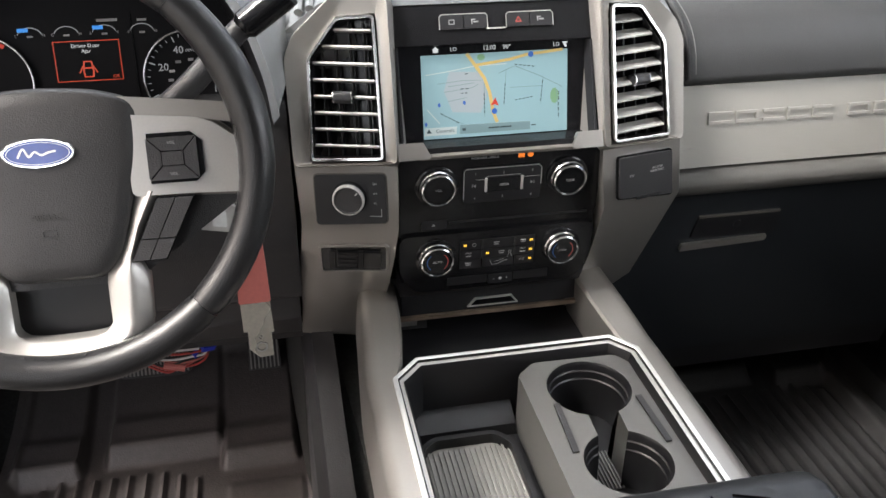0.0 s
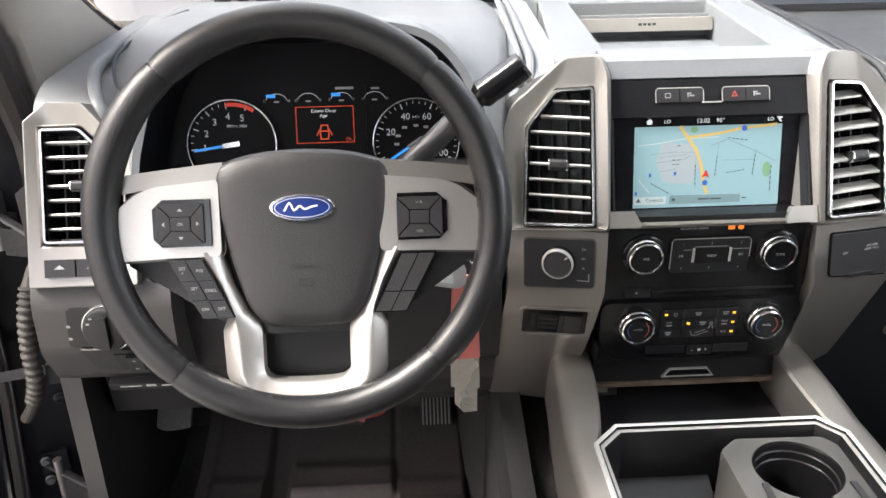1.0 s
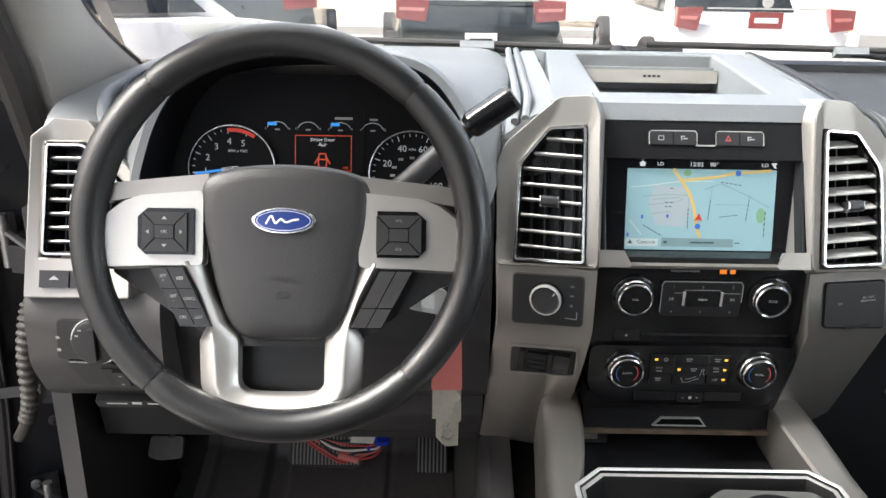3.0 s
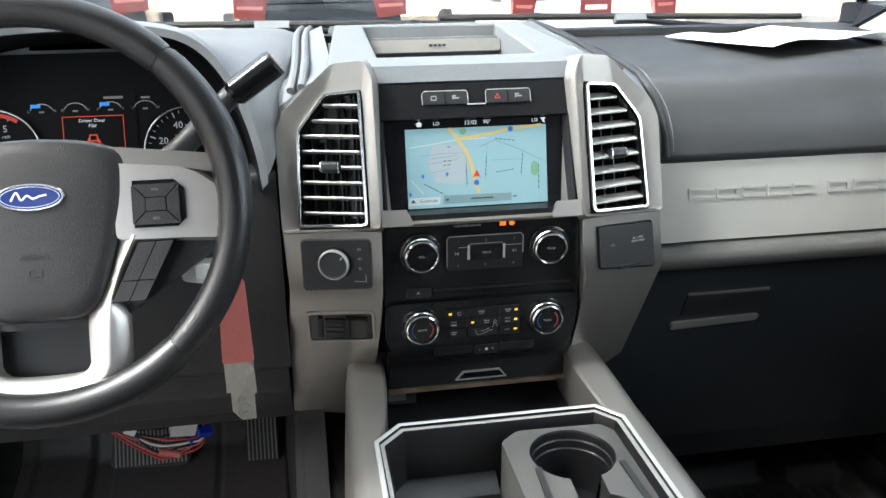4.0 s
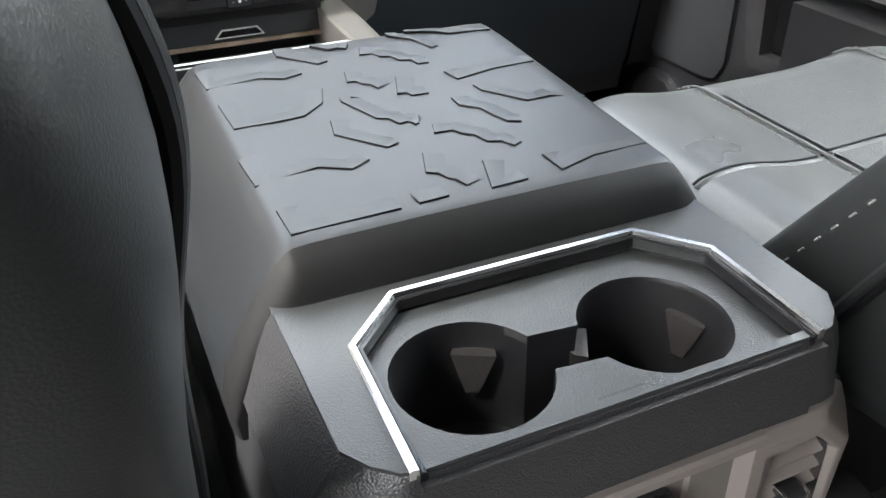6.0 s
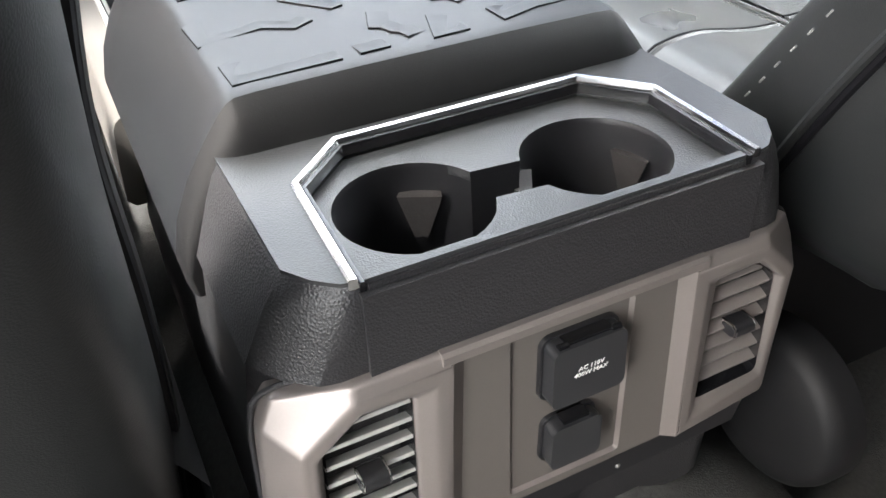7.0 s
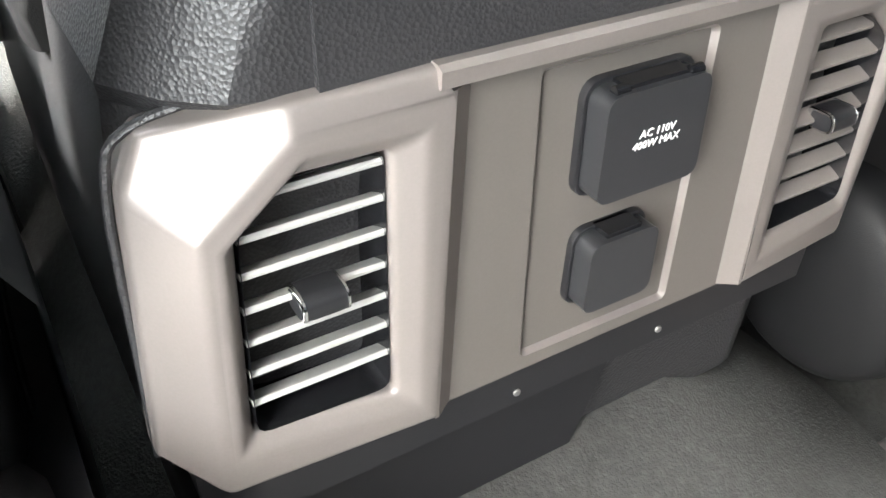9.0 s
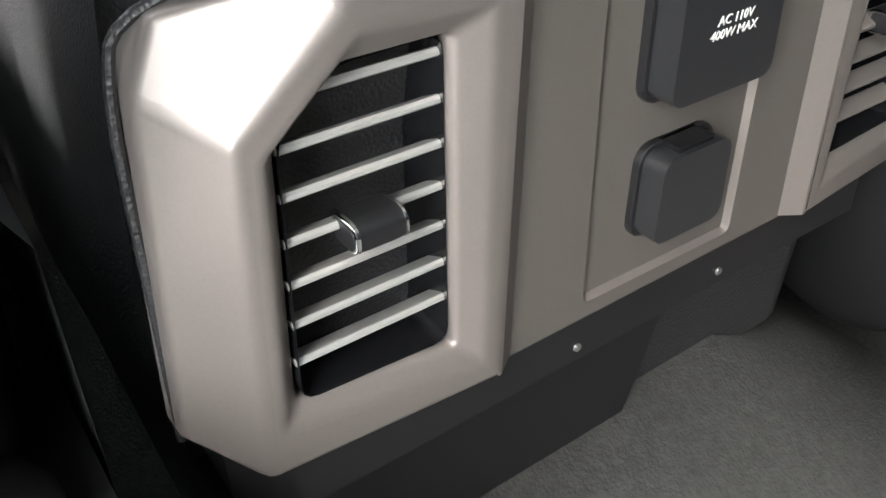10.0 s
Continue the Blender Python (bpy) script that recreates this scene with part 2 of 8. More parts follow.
def inset(poly, d):
    """The outline moved inwards by d (counter-clockwise outlines)."""
    out = []
    k = len(poly)
    area = sum(poly[i - 1][0] * poly[i][1] - poly[i][0] * poly[i - 1][1] for i in range(k))
    s = 1 if area > 0 else -1
    for i in range(k):
        p, a, b = Vector(poly[i]), Vector(poly[i - 1]), Vector(poly[(i + 1) % k])
        d1, d2 = (p - a).normalized(), (b - p).normalized()
        n1, n2 = Vector((-d1.y, d1.x)) * s, Vector((-d2.y, d2.x)) * s
        bis = (n1 + n2).normalized()
        out.append(tuple(p + bis * d / max(0.35, bis.dot(n1))))
    return out


def mirror(poly):
    return [(-u, v) for u, v in poly][::-1]


def sweep(path, rad, n=10, closed=False, flat=1.0, up=(0, 0, 1)):
    """A tube along a path; rad: a radius, or one for each point."""
    path = [Vector(p) for p in path]
    k = len(path)
    rads = rad if isinstance(rad, (list, tuple)) else [rad] * k
    rings = []
    last = Vector(up)
    for i, p in enumerate(path):
        a = path[i - 1] if (i or closed) else path[i]
        b = path[(i + 1) % k] if (i < k - 1 or closed) else path[i]
        d = (b - a).normalized()
        side = d.cross(last)
        side = side.normalized() if side.length > 1e-6 else d.orthogonal().normalized()
        top = side.cross(d).normalized()
        last = top
        rings.append([p + (side * math.cos(2 * math.pi * j / n) + top * flat * math.sin(2 * math.pi * j / n)) * rads[i] for j in range(n)])
    if closed:
        rings.append(rings[0])
        bm = loft(rings, caps=False)
        bmesh.ops.remove_doubles(bm, verts=bm.verts, dist=1e-6)
        return bm
    return loft(rings)


def smooth_path(points, n=6):
    """A Catmull-Rom line through points."""
    pts = [Vector(p) for p in points]
    pts = [2 * pts[0] - pts[1]] + pts + [2 * pts[-1] - pts[-2]]
    out = []
    for i in range(1, len(pts) - 2):
        p0, p1, p2, p3 = pts[i - 1:i + 3]
        for j in range(n):
            t = j / n
            out.append(0.5 * (2 * p1 + (p2 - p0) * t + (2 * p0 - 5 * p1 + 4 * p2 - p3) * t * t + (3 * p1 - p0 - 3 * p2 + p3) * t ** 3))
    out.append(pts[-2])
    return out


def extruded(profile, x0, x1, r=0.0, seg=2, fn=None):
    """A (y, z) outline drawn along x."""
    m = plane((0, 0, 0), (0, 1, 0), (0, 0, 1))
    return prism(profile, m, x0, x1, r, seg)


def merged(*bms):
    out = bmesh.new()
    for b in bms:
        me = bpy.data.meshes.new("tmp")
        b.to_mesh(me)
        b.free()
        out.from_mesh(me)
        bpy.data.meshes.remove(me)
    return out


def words(text, size, m, u, v, w, mat, parent, name="lettering", label="", align="CENTER", depth=0.0002, shear=0.0):
    """Lettering in the built-in font on a panel."""
    cu = bpy.data.curves.new(name, "FONT")
    cu.body, cu.size, cu.align_x, cu.align_y, cu.extrude, cu.shear = text, size, align, "CENTER", depth, shear
    cu.resolution_u = 2
    tmp = bpy.data.objects.new(name, cu)
    me = bpy.data.meshes.new_from_object(tmp)
    bpy.data.objects.remove(tmp)
    me.transform(m @ Matrix.Translation((u, v, w)))
    me.materials.clear()
    me.materials.append(mat)
    return link(name, me, parent, label)


def bars(m, rows, w, mat, parent, name="print_bar"):
    """Illegible print: short plain bars (u, v, width, height)."""
    for u, v, a, b in rows:
        part(name, box(m, u - a / 2, u + a / 2, v - b / 2, v + b / 2, w - 0.0002, w + 0.0002), mat, parent)




def facet(y, slope, lean=0.0, z=0.64, x=0.0, tall=1.0):
    """A dash face: u runs across (x), v up (z), w out of it; slope and lean: how far it falls back going up and going right."""
    w = Vector((1, lean, 0)).cross(Vector((0, slope, 1))).normalized()
    return Matrix(((1, 0, w.x, x), (lean, slope * tall, w.y, y), (0, tall, w.z, z), (0, 0, 0, 1)))


STACK = plane((0, 0.891, 0.64), (1, 0, 0), (0, 0.43, 1))      # raked face of the outer driver vent
SHELF = facet(0.891, 0.43)                                    # black surround of the display
MID = facet(0.894, -0.05)                                     # radio and climate panel, nearly upright
VENT = {-1: facet(0.853, 0.35, -0.27), 1: facet(0.853, 0.35, 0.27)}        # faces of the two columns, swept back outwards
COLUMN = {-1: facet(0.853, 0.15, -0.27), 1: facet(0.853, 0.15, 0.27)}
UNDER = {-1: facet(0.84025, -0.5, -0.27, 0.555), 1: facet(0.84025, -0.5, 0.27, 0.555)}   # their undercut lower parts
REAR = plane((0, -0.031, 0), (1, 0, 0), (0, 0.0, 1))          # rear face of the console
TOP = plane((0, 0, 0), (1, 0, 0), (0, 1, 0))                  # plan view: u = x, v = y, w = z
WHEEL = plane((-0.4625, 0.7187, 0.7295), (1, 0, 0), (0, 0.35, 1))


# ---- the cab: floor, toe board, shell, glass ----
def build_cab():
    floor = tagged(new("floor"), "dark rubber-covered cab floor with raised tunnel", "floor", kind="structure")
    WORLD[floor.name] = Matrix()
    prof = [(-1.25, 0.0), (1.16, 0.0), (1.34, 0.045), (1.50, 0.30), (1.53, 0.60), (1.56, 0.60), (1.54, 0.28), (1.37, 0.01), (1.17, -0.05), (-1.25, -0.05)]
    part("floor_pan", extruded(prof, -0.86, 0.86), CARPET, floor)
    # tunnel hump under the console
    sec = lambda y, h, a, b: [Vector((x, y, z)) for x, z in ((-a, -0.01), (-a * 0.93, h * 0.6), (-b, h), (b, h), (a * 0.93, h * 0.6), (a, -0.01))]
    part("tunnel", bevelled(loft([sec(-1.2, 0.03, 0.30, 0.10), sec(-0.45, 0.05, 0.30, 0.11), sec(-0.22, 0.105, 0.29, 0.10), sec(-0.10, 0.170, 0.28, 0.09), sec(0.0, 0.215, 0.27, 0.09), sec(0.3, 0.235, 0.24, 0.15), sec(1.0, 0.27, 0.26, 0.20), sec(1.5, 0.36, 0.30, 0.22)]), 0.03, 3), CARPET, floor)

    # driver's moulded rubber mat with a raised rim and ribs
    mat = thing("floor_mat", "moulded black rubber floor mat in driver footwell", "floor mat", (-0.46, 0.9, 0.02))
    ramp = lambda v, a, b: (lambda k: k * k * (3 - 2 * k))(min(1.0, max(0.0, (v - a) / (b - a))))
    board = lambda y: 0.0 if y < 1.12 else (0.045 * ((y - 1.12) / 0.22) ** 2 if y < 1.34 else 0.045 + (y - 1.34) * 1.55)

    def relief(x, y):
        """Height of the moulded mat: raised rim, channel, three soft plateaus with sunken fields, ribs."""
        z = board(y) + 0.016
        rimx = max(ramp(x, -0.265, -0.245), ramp(-x, 0.715, 0.735))
        z += 0.022 * max(rimx, ramp(-y, -0.60, -0.58))
        for x0, x1, y0, h in ((-0.585, -0.397, 1.118, 0.028), (-0.397, -0.272, 1.078, 0.022), (-0.728, -0.622, 1.092, 0.026)):
            inside = ramp(x, x0 - 0.006, x0 + 0.008) * ramp(-x, -x1 - 0.006, -x1 + 0.008)
            z += h * inside * ramp(y, y0, y0 + 0.028) * (1 - 0.35 * ramp(y, y0 + 0.075, y0 + 0.11))
            z += 0.004 * inside * math.exp(-((y - y0 - 0.030) / 0.008) ** 2)
        field = ramp(x, -0.392, -0.382) * ramp(-x, 0.262, 0.272) * ramp(y, 0.85, 0.86) * ramp(-y, -1.052, -1.042)
        z += 0.005 * field
        if -0.720 < x < -0.425 and y < 1.10:
            k = (x + 0.705) / 0.0268
            i = min(10, max(0, round(k)))
            ym = 0.955 + 0.035 * math.sin(i * 0.33)
            z += 0.009 * math.exp(-((k - i) / 0.16) ** 2) * ramp(y, ym - 0.20, ym - 0.19) * ramp(-y, -ym - 0.13, -ym - 0.12)
        return z

    def moulded(s, nx=150, ny=150):
        bm = bmesh.new()
        ys = [0.55 + 0.93 * j / ny for j in range(ny + 1)]
        grid = [[bm.verts.new((s * x, y, relief(x, y))) for y in ys] for x in [-0.745 + 0.51 * i / nx for i in range(nx + 1)]]
        for p, q in zip(grid, grid[1:]):
            for j in range(ny):
                bm.faces.new((p[j], q[j], q[j + 1], p[j + 1]))
        edge = [g[0] for g in grid] + grid[-1][1:] + [g[-1] for g in grid[-2::-1]] + grid[0][-2:0:-1]
        low = [bm.verts.new((v.co.x, v.co.y, v.co.z - 0.034)) for v in edge]
        for i in range(len(edge)):
            j = (i + 1) % len(edge)
            bm.faces.new((edge[i], edge[j], low[j], low[i]))
        return bm
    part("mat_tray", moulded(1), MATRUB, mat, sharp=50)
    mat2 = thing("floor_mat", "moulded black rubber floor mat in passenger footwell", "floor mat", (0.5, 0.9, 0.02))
    # Plain darker rubber puts this footwell's deeper shade into the mat.
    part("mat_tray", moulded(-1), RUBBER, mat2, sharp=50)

    mat3 = thing("floor_mat", "ribbed black rubber mat in rear footwell", "floor mat", (0.5, -0.4, 0.03))
    o3 = rounded([(0.235, -0.70), (0.72, -0.70), (0.72, -0.02), (0.235, -0.02)], 0.05, 6)
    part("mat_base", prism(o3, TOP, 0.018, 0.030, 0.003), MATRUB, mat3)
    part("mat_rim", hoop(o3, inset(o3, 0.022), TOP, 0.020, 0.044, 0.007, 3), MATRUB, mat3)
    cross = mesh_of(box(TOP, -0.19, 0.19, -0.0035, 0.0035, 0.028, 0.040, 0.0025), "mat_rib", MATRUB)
    for i in range(5):
        link("mat_rib", cross, mat3).location = (0.505, -0.052 - 0.017 * i, 0)
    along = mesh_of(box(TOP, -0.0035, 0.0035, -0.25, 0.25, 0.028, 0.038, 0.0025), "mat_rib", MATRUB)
    for i in range(16):
        link("mat_rib", along, mat3).location = (0.285 + 0.027 * i, -0.395, 0)

    # roof, back wall, sills and pillars
    # Out of view; its grey is lowered to dim reflections on the console.
    ceiling = piece("ceiling", box(TOP, -0.80, 0.80, -1.25, 0.62, 1.42, 1.46, 0.01), HEADLINER, "grey cloth headliner", "ceiling", kind="structure")
    back = piece("wall_rear", hoop([(-0.86, 0.0), (0.86, 0.0), (0.80, 1.44), (-0.80, 1.44)], [(-0.60, 0.92), (0.60, 0.92), (0.56, 1.34), (-0.56, 1.34)],
                                   plane((0, -1.25, 0), (1, 0, 0), (0, 0, 1)), -0.04, 0.0, 0.008), GREYTRIM, "charcoal rear cab wall with window opening", "wall", kind="structure")
    rear_seat = thing("rear_bench", "black leather rear bench seat", "seat", (0, -0.95, 0.0))
    part("seat", box(TOP, -0.72, 0.72, -1.15, -0.72, 0.30, 0.46, 0.05, 4), LEATHER, rear_seat)
    part("backrest", box(TOP, -0.72, 0.72, -1.22, -1.08, 0.40, 1.0, 0.05, 4), LEATHER, rear_seat)
    part("seat_base", box(TOP, -0.70, 0.70, -1.14, -0.78, 0.0, 0.31, 0.01), GREYTRIM, rear_seat)
    # Unseen glass and rear door, added to keep skylight off the console.
    tint = part("rear_pane", prism([(-0.605, 0.915), (0.605, 0.915), (0.565, 1.345), (-0.565, 1.345)], plane((0, -1.27, 0), (1, 0, 0), (0, 0, 1)), -0.005, 0.0), TINTED, back, "unseen rear window, tinted to cut light")
    rd = thing("rear_passenger_door", "unseen shut rear door with dark tinted window, blocks side light", "car door", (0.86, -0.66, 0.05))
    part("panel", box(TOP, 0.815, 0.90, -1.10, -0.37, 0.05, 0.80, 0.02, 3), SATIN, rd)
    part("armrest", box(TOP, 0.755, 0.82, -1.00, -0.52, 0.42, 0.48, 0.018, 3), GREYTRIM, rd)
    part("window_pane", box(TOP, 0.862, 0.868, -1.10, -0.36, 0.79, 1.40), TINTED, rd)
    for s, nm in ((1, "wall_right"), (-1, "wall_left")):
        w = tagged(new(nm), "door sill and pillars of the cab side", "wall", kind="structure")
        WORLD[w.name] = Matrix()
        part("sill", box(TOP, s * 0.80 if s > 0 else -0.90, 0.90 if s > 0 else -0.80, -1.25, 1.20, -0.10, 0.05, 0.012), GREYTRIM, w)
        part("b_pillar", loft([[Vector((s * (0.90 - 0.12 * max(0, z - 0.8) - dx), y, z)) for dx, y in ((0, -0.36), (0, -0.20), (0.05, -0.21), (0.05, -0.35))] for z in (0, 0.4, 0.8, 1.44)]), PILLAR, w)
        part("roof_rail", sweep([(s * 0.78, -1.25, 1.40), (s * 0.79, 0.2, 1.40), (s * 0.78, 0.62, 1.38)], 0.045, 10), PILLAR, w)
        part("c_pillar", box(TOP, 0.80 if s > 0 else -0.90, 0.90 if s > 0 else -0.80, -1.27, -1.10, 0.0, 1.44, 0.01), PILLAR, w)
        # slanting front pillar with its grey trim and the dark seal along the door
        rear = smooth_path([(s * 0.835, 1.130, 0.700), (s * 0.832, 1.093, 0.782), (s * 0.830, 1.068, 0.838), (s * 0.830, 1.033, 0.902), (s * 0.80, 0.88, 1.07), (s * 0.755, 0.54, 1.36)], 5)
        fore = smooth_path([(s * 0.850, 1.600, 0.735), (s * 0.845, 1.476, 0.775), (s * 0.838, 1.305, 0.849), (s * 0.830, 1.190, 0.915), (s * 0.80, 0.99, 1.07), (s * 0.755, 0.66, 1.37)], 5)
        sections = []
        for p, q in zip(rear, fore):
            inward = Vector((-s, 0, 0))
            sections.append([p - inward * 0.045, p, p.lerp(q, 0.10) + inward * 0.018, p.lerp(q, 0.35) + inward * 0.030, p.lerp(q, 0.70) + inward * 0.026, p.lerp(q, 0.94) + inward * 0.012, q, q - inward * 0.045])
        part("a_pillar_trim", loft(sections), PILLAR, w, "grey grained pillar trim", sharp=50)
        part("glass_edge", sweep([q + Vector((-s * 0.006, 0.0, 0.0)) for q in fore], 0.007, 8), GLOSS, w)
        part("grab_handle", sweep(smooth_path([(s * 0.800, 1.02, 0.960), (s * 0.770, 1.00, 0.985), (s * 0.745, 0.88, 1.09), (s * 0.765, 0.76, 1.17)], 5), 0.017, 10, flat=0.8), PILLAR, w)
        seal = [p + Vector((s * 0.034, -0.012, -0.004)) for p in rear]
        part("door_seal", sweep([Vector((s * 0.875, 1.150, 0.05)), Vector((s * 0.875, 1.150, 0.55))] + seal, 0.023, 10), RUBBER, w)
        if s < 0:
            part("front_jamb", bevelled(loft([[Vector((x, y, z)) for x, y in ((-0.895, 1.20), (-0.895, 1.50), (-0.99, 1.50), (-0.99, 1.28), (-0.93, 1.215))] for z in (-0.1, 0.35, 0.60, 0.70)]), 0.012), PRIMER, w, "dark painted metal door jamb")
            part("kick_trim", bevelled(loft([[Vector((x, y, z)) for x, y in ((-0.815, 0.985), (-0.79, 1.30), (-0.855, 1.32), (-0.850, 1.00))] for z in (0.02, 0.30, 0.50, 0.66)]), 0.010), SATIN, w)
            part("rocker", box(TOP, -1.06, -0.902, 0.2, 1.30, -0.12, 0.040, 0.015), PRIMER, w, "dark painted rocker panel")
            part("sill_plate", box(TOP, -0.90, -0.78, 0.1, 1.05, 0.05, 0.062, 0.004), GREYTRIM, w)
            bolt = mesh_of(turned([(0.011, 0), (0.011, 0.004), (0.007, 0.005), (0.007, 0.012), (0.003, 0.013)], plane((0, 0, 0), (0, 0, 1), (1, 0, 0)), 12), "bolt", PRIMER)
            for y, z in ((1.26, 0.30), (1.31, 0.36), (1.24, 0.62), (1.28, 0.56), (1.33, 0.70), (1.20, 0.22)):
                ob = link("bolt", bolt, w)
                ob.matrix_basis = pose(-0.955, y + 0.005, z, 0, 0, -40)
        else:
            part("front_jamb", box(TOP, 0.86, 0.95, 1.10, 1.50, -0.1, 0.84, 0.012), PRIMER, w)
    # windscreen
    ws = tagged(new("windscreen"), "clear raked windscreen with black edge band", "windscreen", kind="structure")
    WORLD[ws.name] = Matrix()
    WS = plane((0, 1.53, 0.815), (1, 0, 0), (0, -0.80, 0.56))
    out = rounded([(-0.93, -0.10), (0.93, -0.10), (0.76, 1.0), (-0.76, 1.0)], 0.05)
    pane = part("pane", prism(out, WS, 0.0, 0.005), GLASS, ws)
    pane.visible_shadow = False
    part("edge_band", hoop(out, inset(out, 0.022), WS, -0.004, -0.001), GLOSS, ws)
    part("header_trim", box(TOP, -0.76, 0.76, 0.60, 0.72, 1.36, 1.42, 0.012), PILLAR, ws)
    return WS


WS = build_cab()


# ---- dashboard ----
def build_dash():
    d = thing("dashboard", "two-tone black and silver grained dashboard", "dashboard", (0, 1.2, 0.4))
    # passenger side: stitched soft pad, silver decor strip, ledge
    pad = rounded([(0.967, 0.677), (0.974, 0.715), (0.987, 0.752), (1.012, 0.778), (1.06, 0.792), (1.22, 0.800), (1.52, 0.800), (1.52, 0.72), (1.05, 0.66), (0.985, 0.668)], 0.012, 3)
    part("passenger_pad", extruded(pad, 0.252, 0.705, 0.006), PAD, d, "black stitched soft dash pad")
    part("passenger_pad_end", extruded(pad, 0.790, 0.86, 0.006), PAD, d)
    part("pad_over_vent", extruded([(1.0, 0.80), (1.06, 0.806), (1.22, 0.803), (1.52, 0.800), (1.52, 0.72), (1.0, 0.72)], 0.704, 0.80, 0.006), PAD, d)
    seam = smooth_path([(0.268, 0.9655, 0.684), (0.266, 0.9725, 0.716), (0.258, 0.984, 0.750), (0.245, 1.008, 0.778), (0.24, 1.06, 0.793), (0.24, 1.3, 0.803)], 10)
    part("pad_piping", sweep(seam, 0.0035, 8), PAD, d)
    stitch = mesh_of(sweep([(-0.0025, 0, 0), (0.0025, 0, 0)], 0.0006, 6), "stitch", STITCH)
    for i in range(3, 52, 1):
        k = len(seam) - 1
        a = seam[min(k, int(i * k / 60))]
        b = seam[min(k, int(i * k / 60) + 1)]
        ob = link("stitch", stitch, d)
        ob.matrix_basis = Matrix.Translation(a.lerp(b, (i * k / 60) % 1) + Vector((0.009, -0.0018, 0.001))) @ (b - a).to_track_quat("X", "Z").to_matrix().to_4x4()
    D = plane((0, 0.946, 0.568), (1, 0, 0), (0, 0.28, 1))
    strip = [(0.248, 0.0), (0.696, 0.0), (0.690, 0.108), (0.250, 0.108)]
    panel = part("decor_panel", prism(rounded(strip, 0.006, 3), D, -0.02, 0.0, 0.003), DECOR, d, "silver decor strip with embossed lettering")
    part("panel_notch", box(D, 0.244, 0.288, 0.000, 0.026, -0.001, 0.003, 0.0012), DECOR, d)
    # embossed lettering as plain raised shapes: two bars each, some joined by an upright
    x = 0.303
    for wd, upright in ((0.040, 1), (0.040, 2), (0.036, 0), (0.038, 1), (0.036, 1), (0.018, -1), (0.040, 2), (0.040, 1), (0.036, 0), (0.040, 2)):
        if upright >= 0:
            w2 = x + wd * 0.84
            part("embossed_mark", box(D, x, w2, 0.068, 0.072, -0.001, 0.0026, 0.0006), DECOR, panel)
            part("embossed_mark", box(D, x, w2, 0.056, 0.060, -0.001, 0.0026, 0.0006), DECOR, panel)
            for k in range(upright):
                xk = x if k == 0 else w2 - 0.0042
                part("embossed_mark", box(D, xk, xk + 0.0042, 0.0602, 0.0678, -0.001, 0.0026, 0.0006), DECOR, panel)
        x += wd
    ledge = rounded([(0.985, 0.566), (0.950, 0.566), (0.932, 0.556), (0.930, 0.537), (0.945, 0.526), (0.985, 0.520)], 0.010, 3)
    part("ledge", extruded(ledge, 0.236, 0.760, 0.004), LEDGE, d, "dark soft ledge above the glove box")
    part("side_block", extruded(rounded([(0.97, 0.60), (0.985, 0.45), (1.02, 0.20), (1.40, 0.20), (1.40, 0.76), (1.0, 0.76)], 0.02), 0.76, 0.86, 0.006), SATIN, d)
    part("core", extruded([(1.00, 0.70), (1.00, 0.52), (1.04, 0.30), (1.30, 0.20), (1.50, 0.30), (1.52, 0.72)], -0.80, 0.80), SATIN, d)
    # glove box
    g = thing("glove_box", "black glove box door with latch recess and grip", "glove box", (0.48, 0.99, 0.25))
    G = plane((0, 0.974, 0.475), (1, 0, 0), (0, -0.16, 1))
    part("door", prism(rounded([(0.205, 0.046), (0.758, 0.046), (0.748, -0.27), (0.205, -0.27)], 0.02, 4), G, -0.03, 0.0, 0.006, 3), DOORSKIN, g)
    part("latch_plate", prism(rounded([(0.316, -0.036), (0.456, -0.038), (0.449, 0.002), (0.322, 0.002)], 0.004), G, -0.004, 0.0025, 0.001), SATIN, g)
    part("latch_edge", box(G, 0.322, 0.449, 0.000, 0.003, 0.0, 0.004, 0.001), SILVER_DARK, g)
    part("key_mark", turned([(0.006, 0.002), (0.006, 0.004), (0.003, 0.0045)], G, 16, 0.385, -0.015), SATIN, g)
    part("grip_lip", prism(rounded([(0.302, -0.056), (0.437, -0.050), (0.440, -0.041), (0.304, -0.045)], 0.003), G, 0.0, 0.006, 0.002), SILVER, g, "pale lower lip of the latch grip")
    part("lower_bin", extruded([(1.02, 0.22), (1.03, 0.16), (1.30, 0.14), (1.30, 0.22)], 0.21, 0.75, 0.01), SATIN, g)

    # driver side: knee panel with switches, column shroud
    knee = rounded([(0.885, 0.602), (0.868, 0.57), (0.866, 0.505), (0.895, 0.455), (0.93, 0.43), (1.02, 0.42), (1.05, 0.60)], 0.012, 3)
    k = part("knee_panel", extruded(knee, -0.800, -0.640, 0.005), KNEESKIN, d, "charcoal knee panel with switches")
    part("knee_panel_centre", extruded(rounded([(0.930, 0.70), (0.925, 0.60), (0.918, 0.52), (0.94, 0.43), (1.02, 0.40), (1.05, 0.70)], 0.012, 3), -0.641, -0.246, 0.004), GREYTRIM, d)
    part("knee_panel_lower", extruded(rounded([(0.955, 0.435), (0.965, 0.385), (1.0, 0.335), (1.05, 0.335), (1.05, 0.435)], 0.01, 3), -0.62, -0.25, 0.004), GREYTRIM, d)
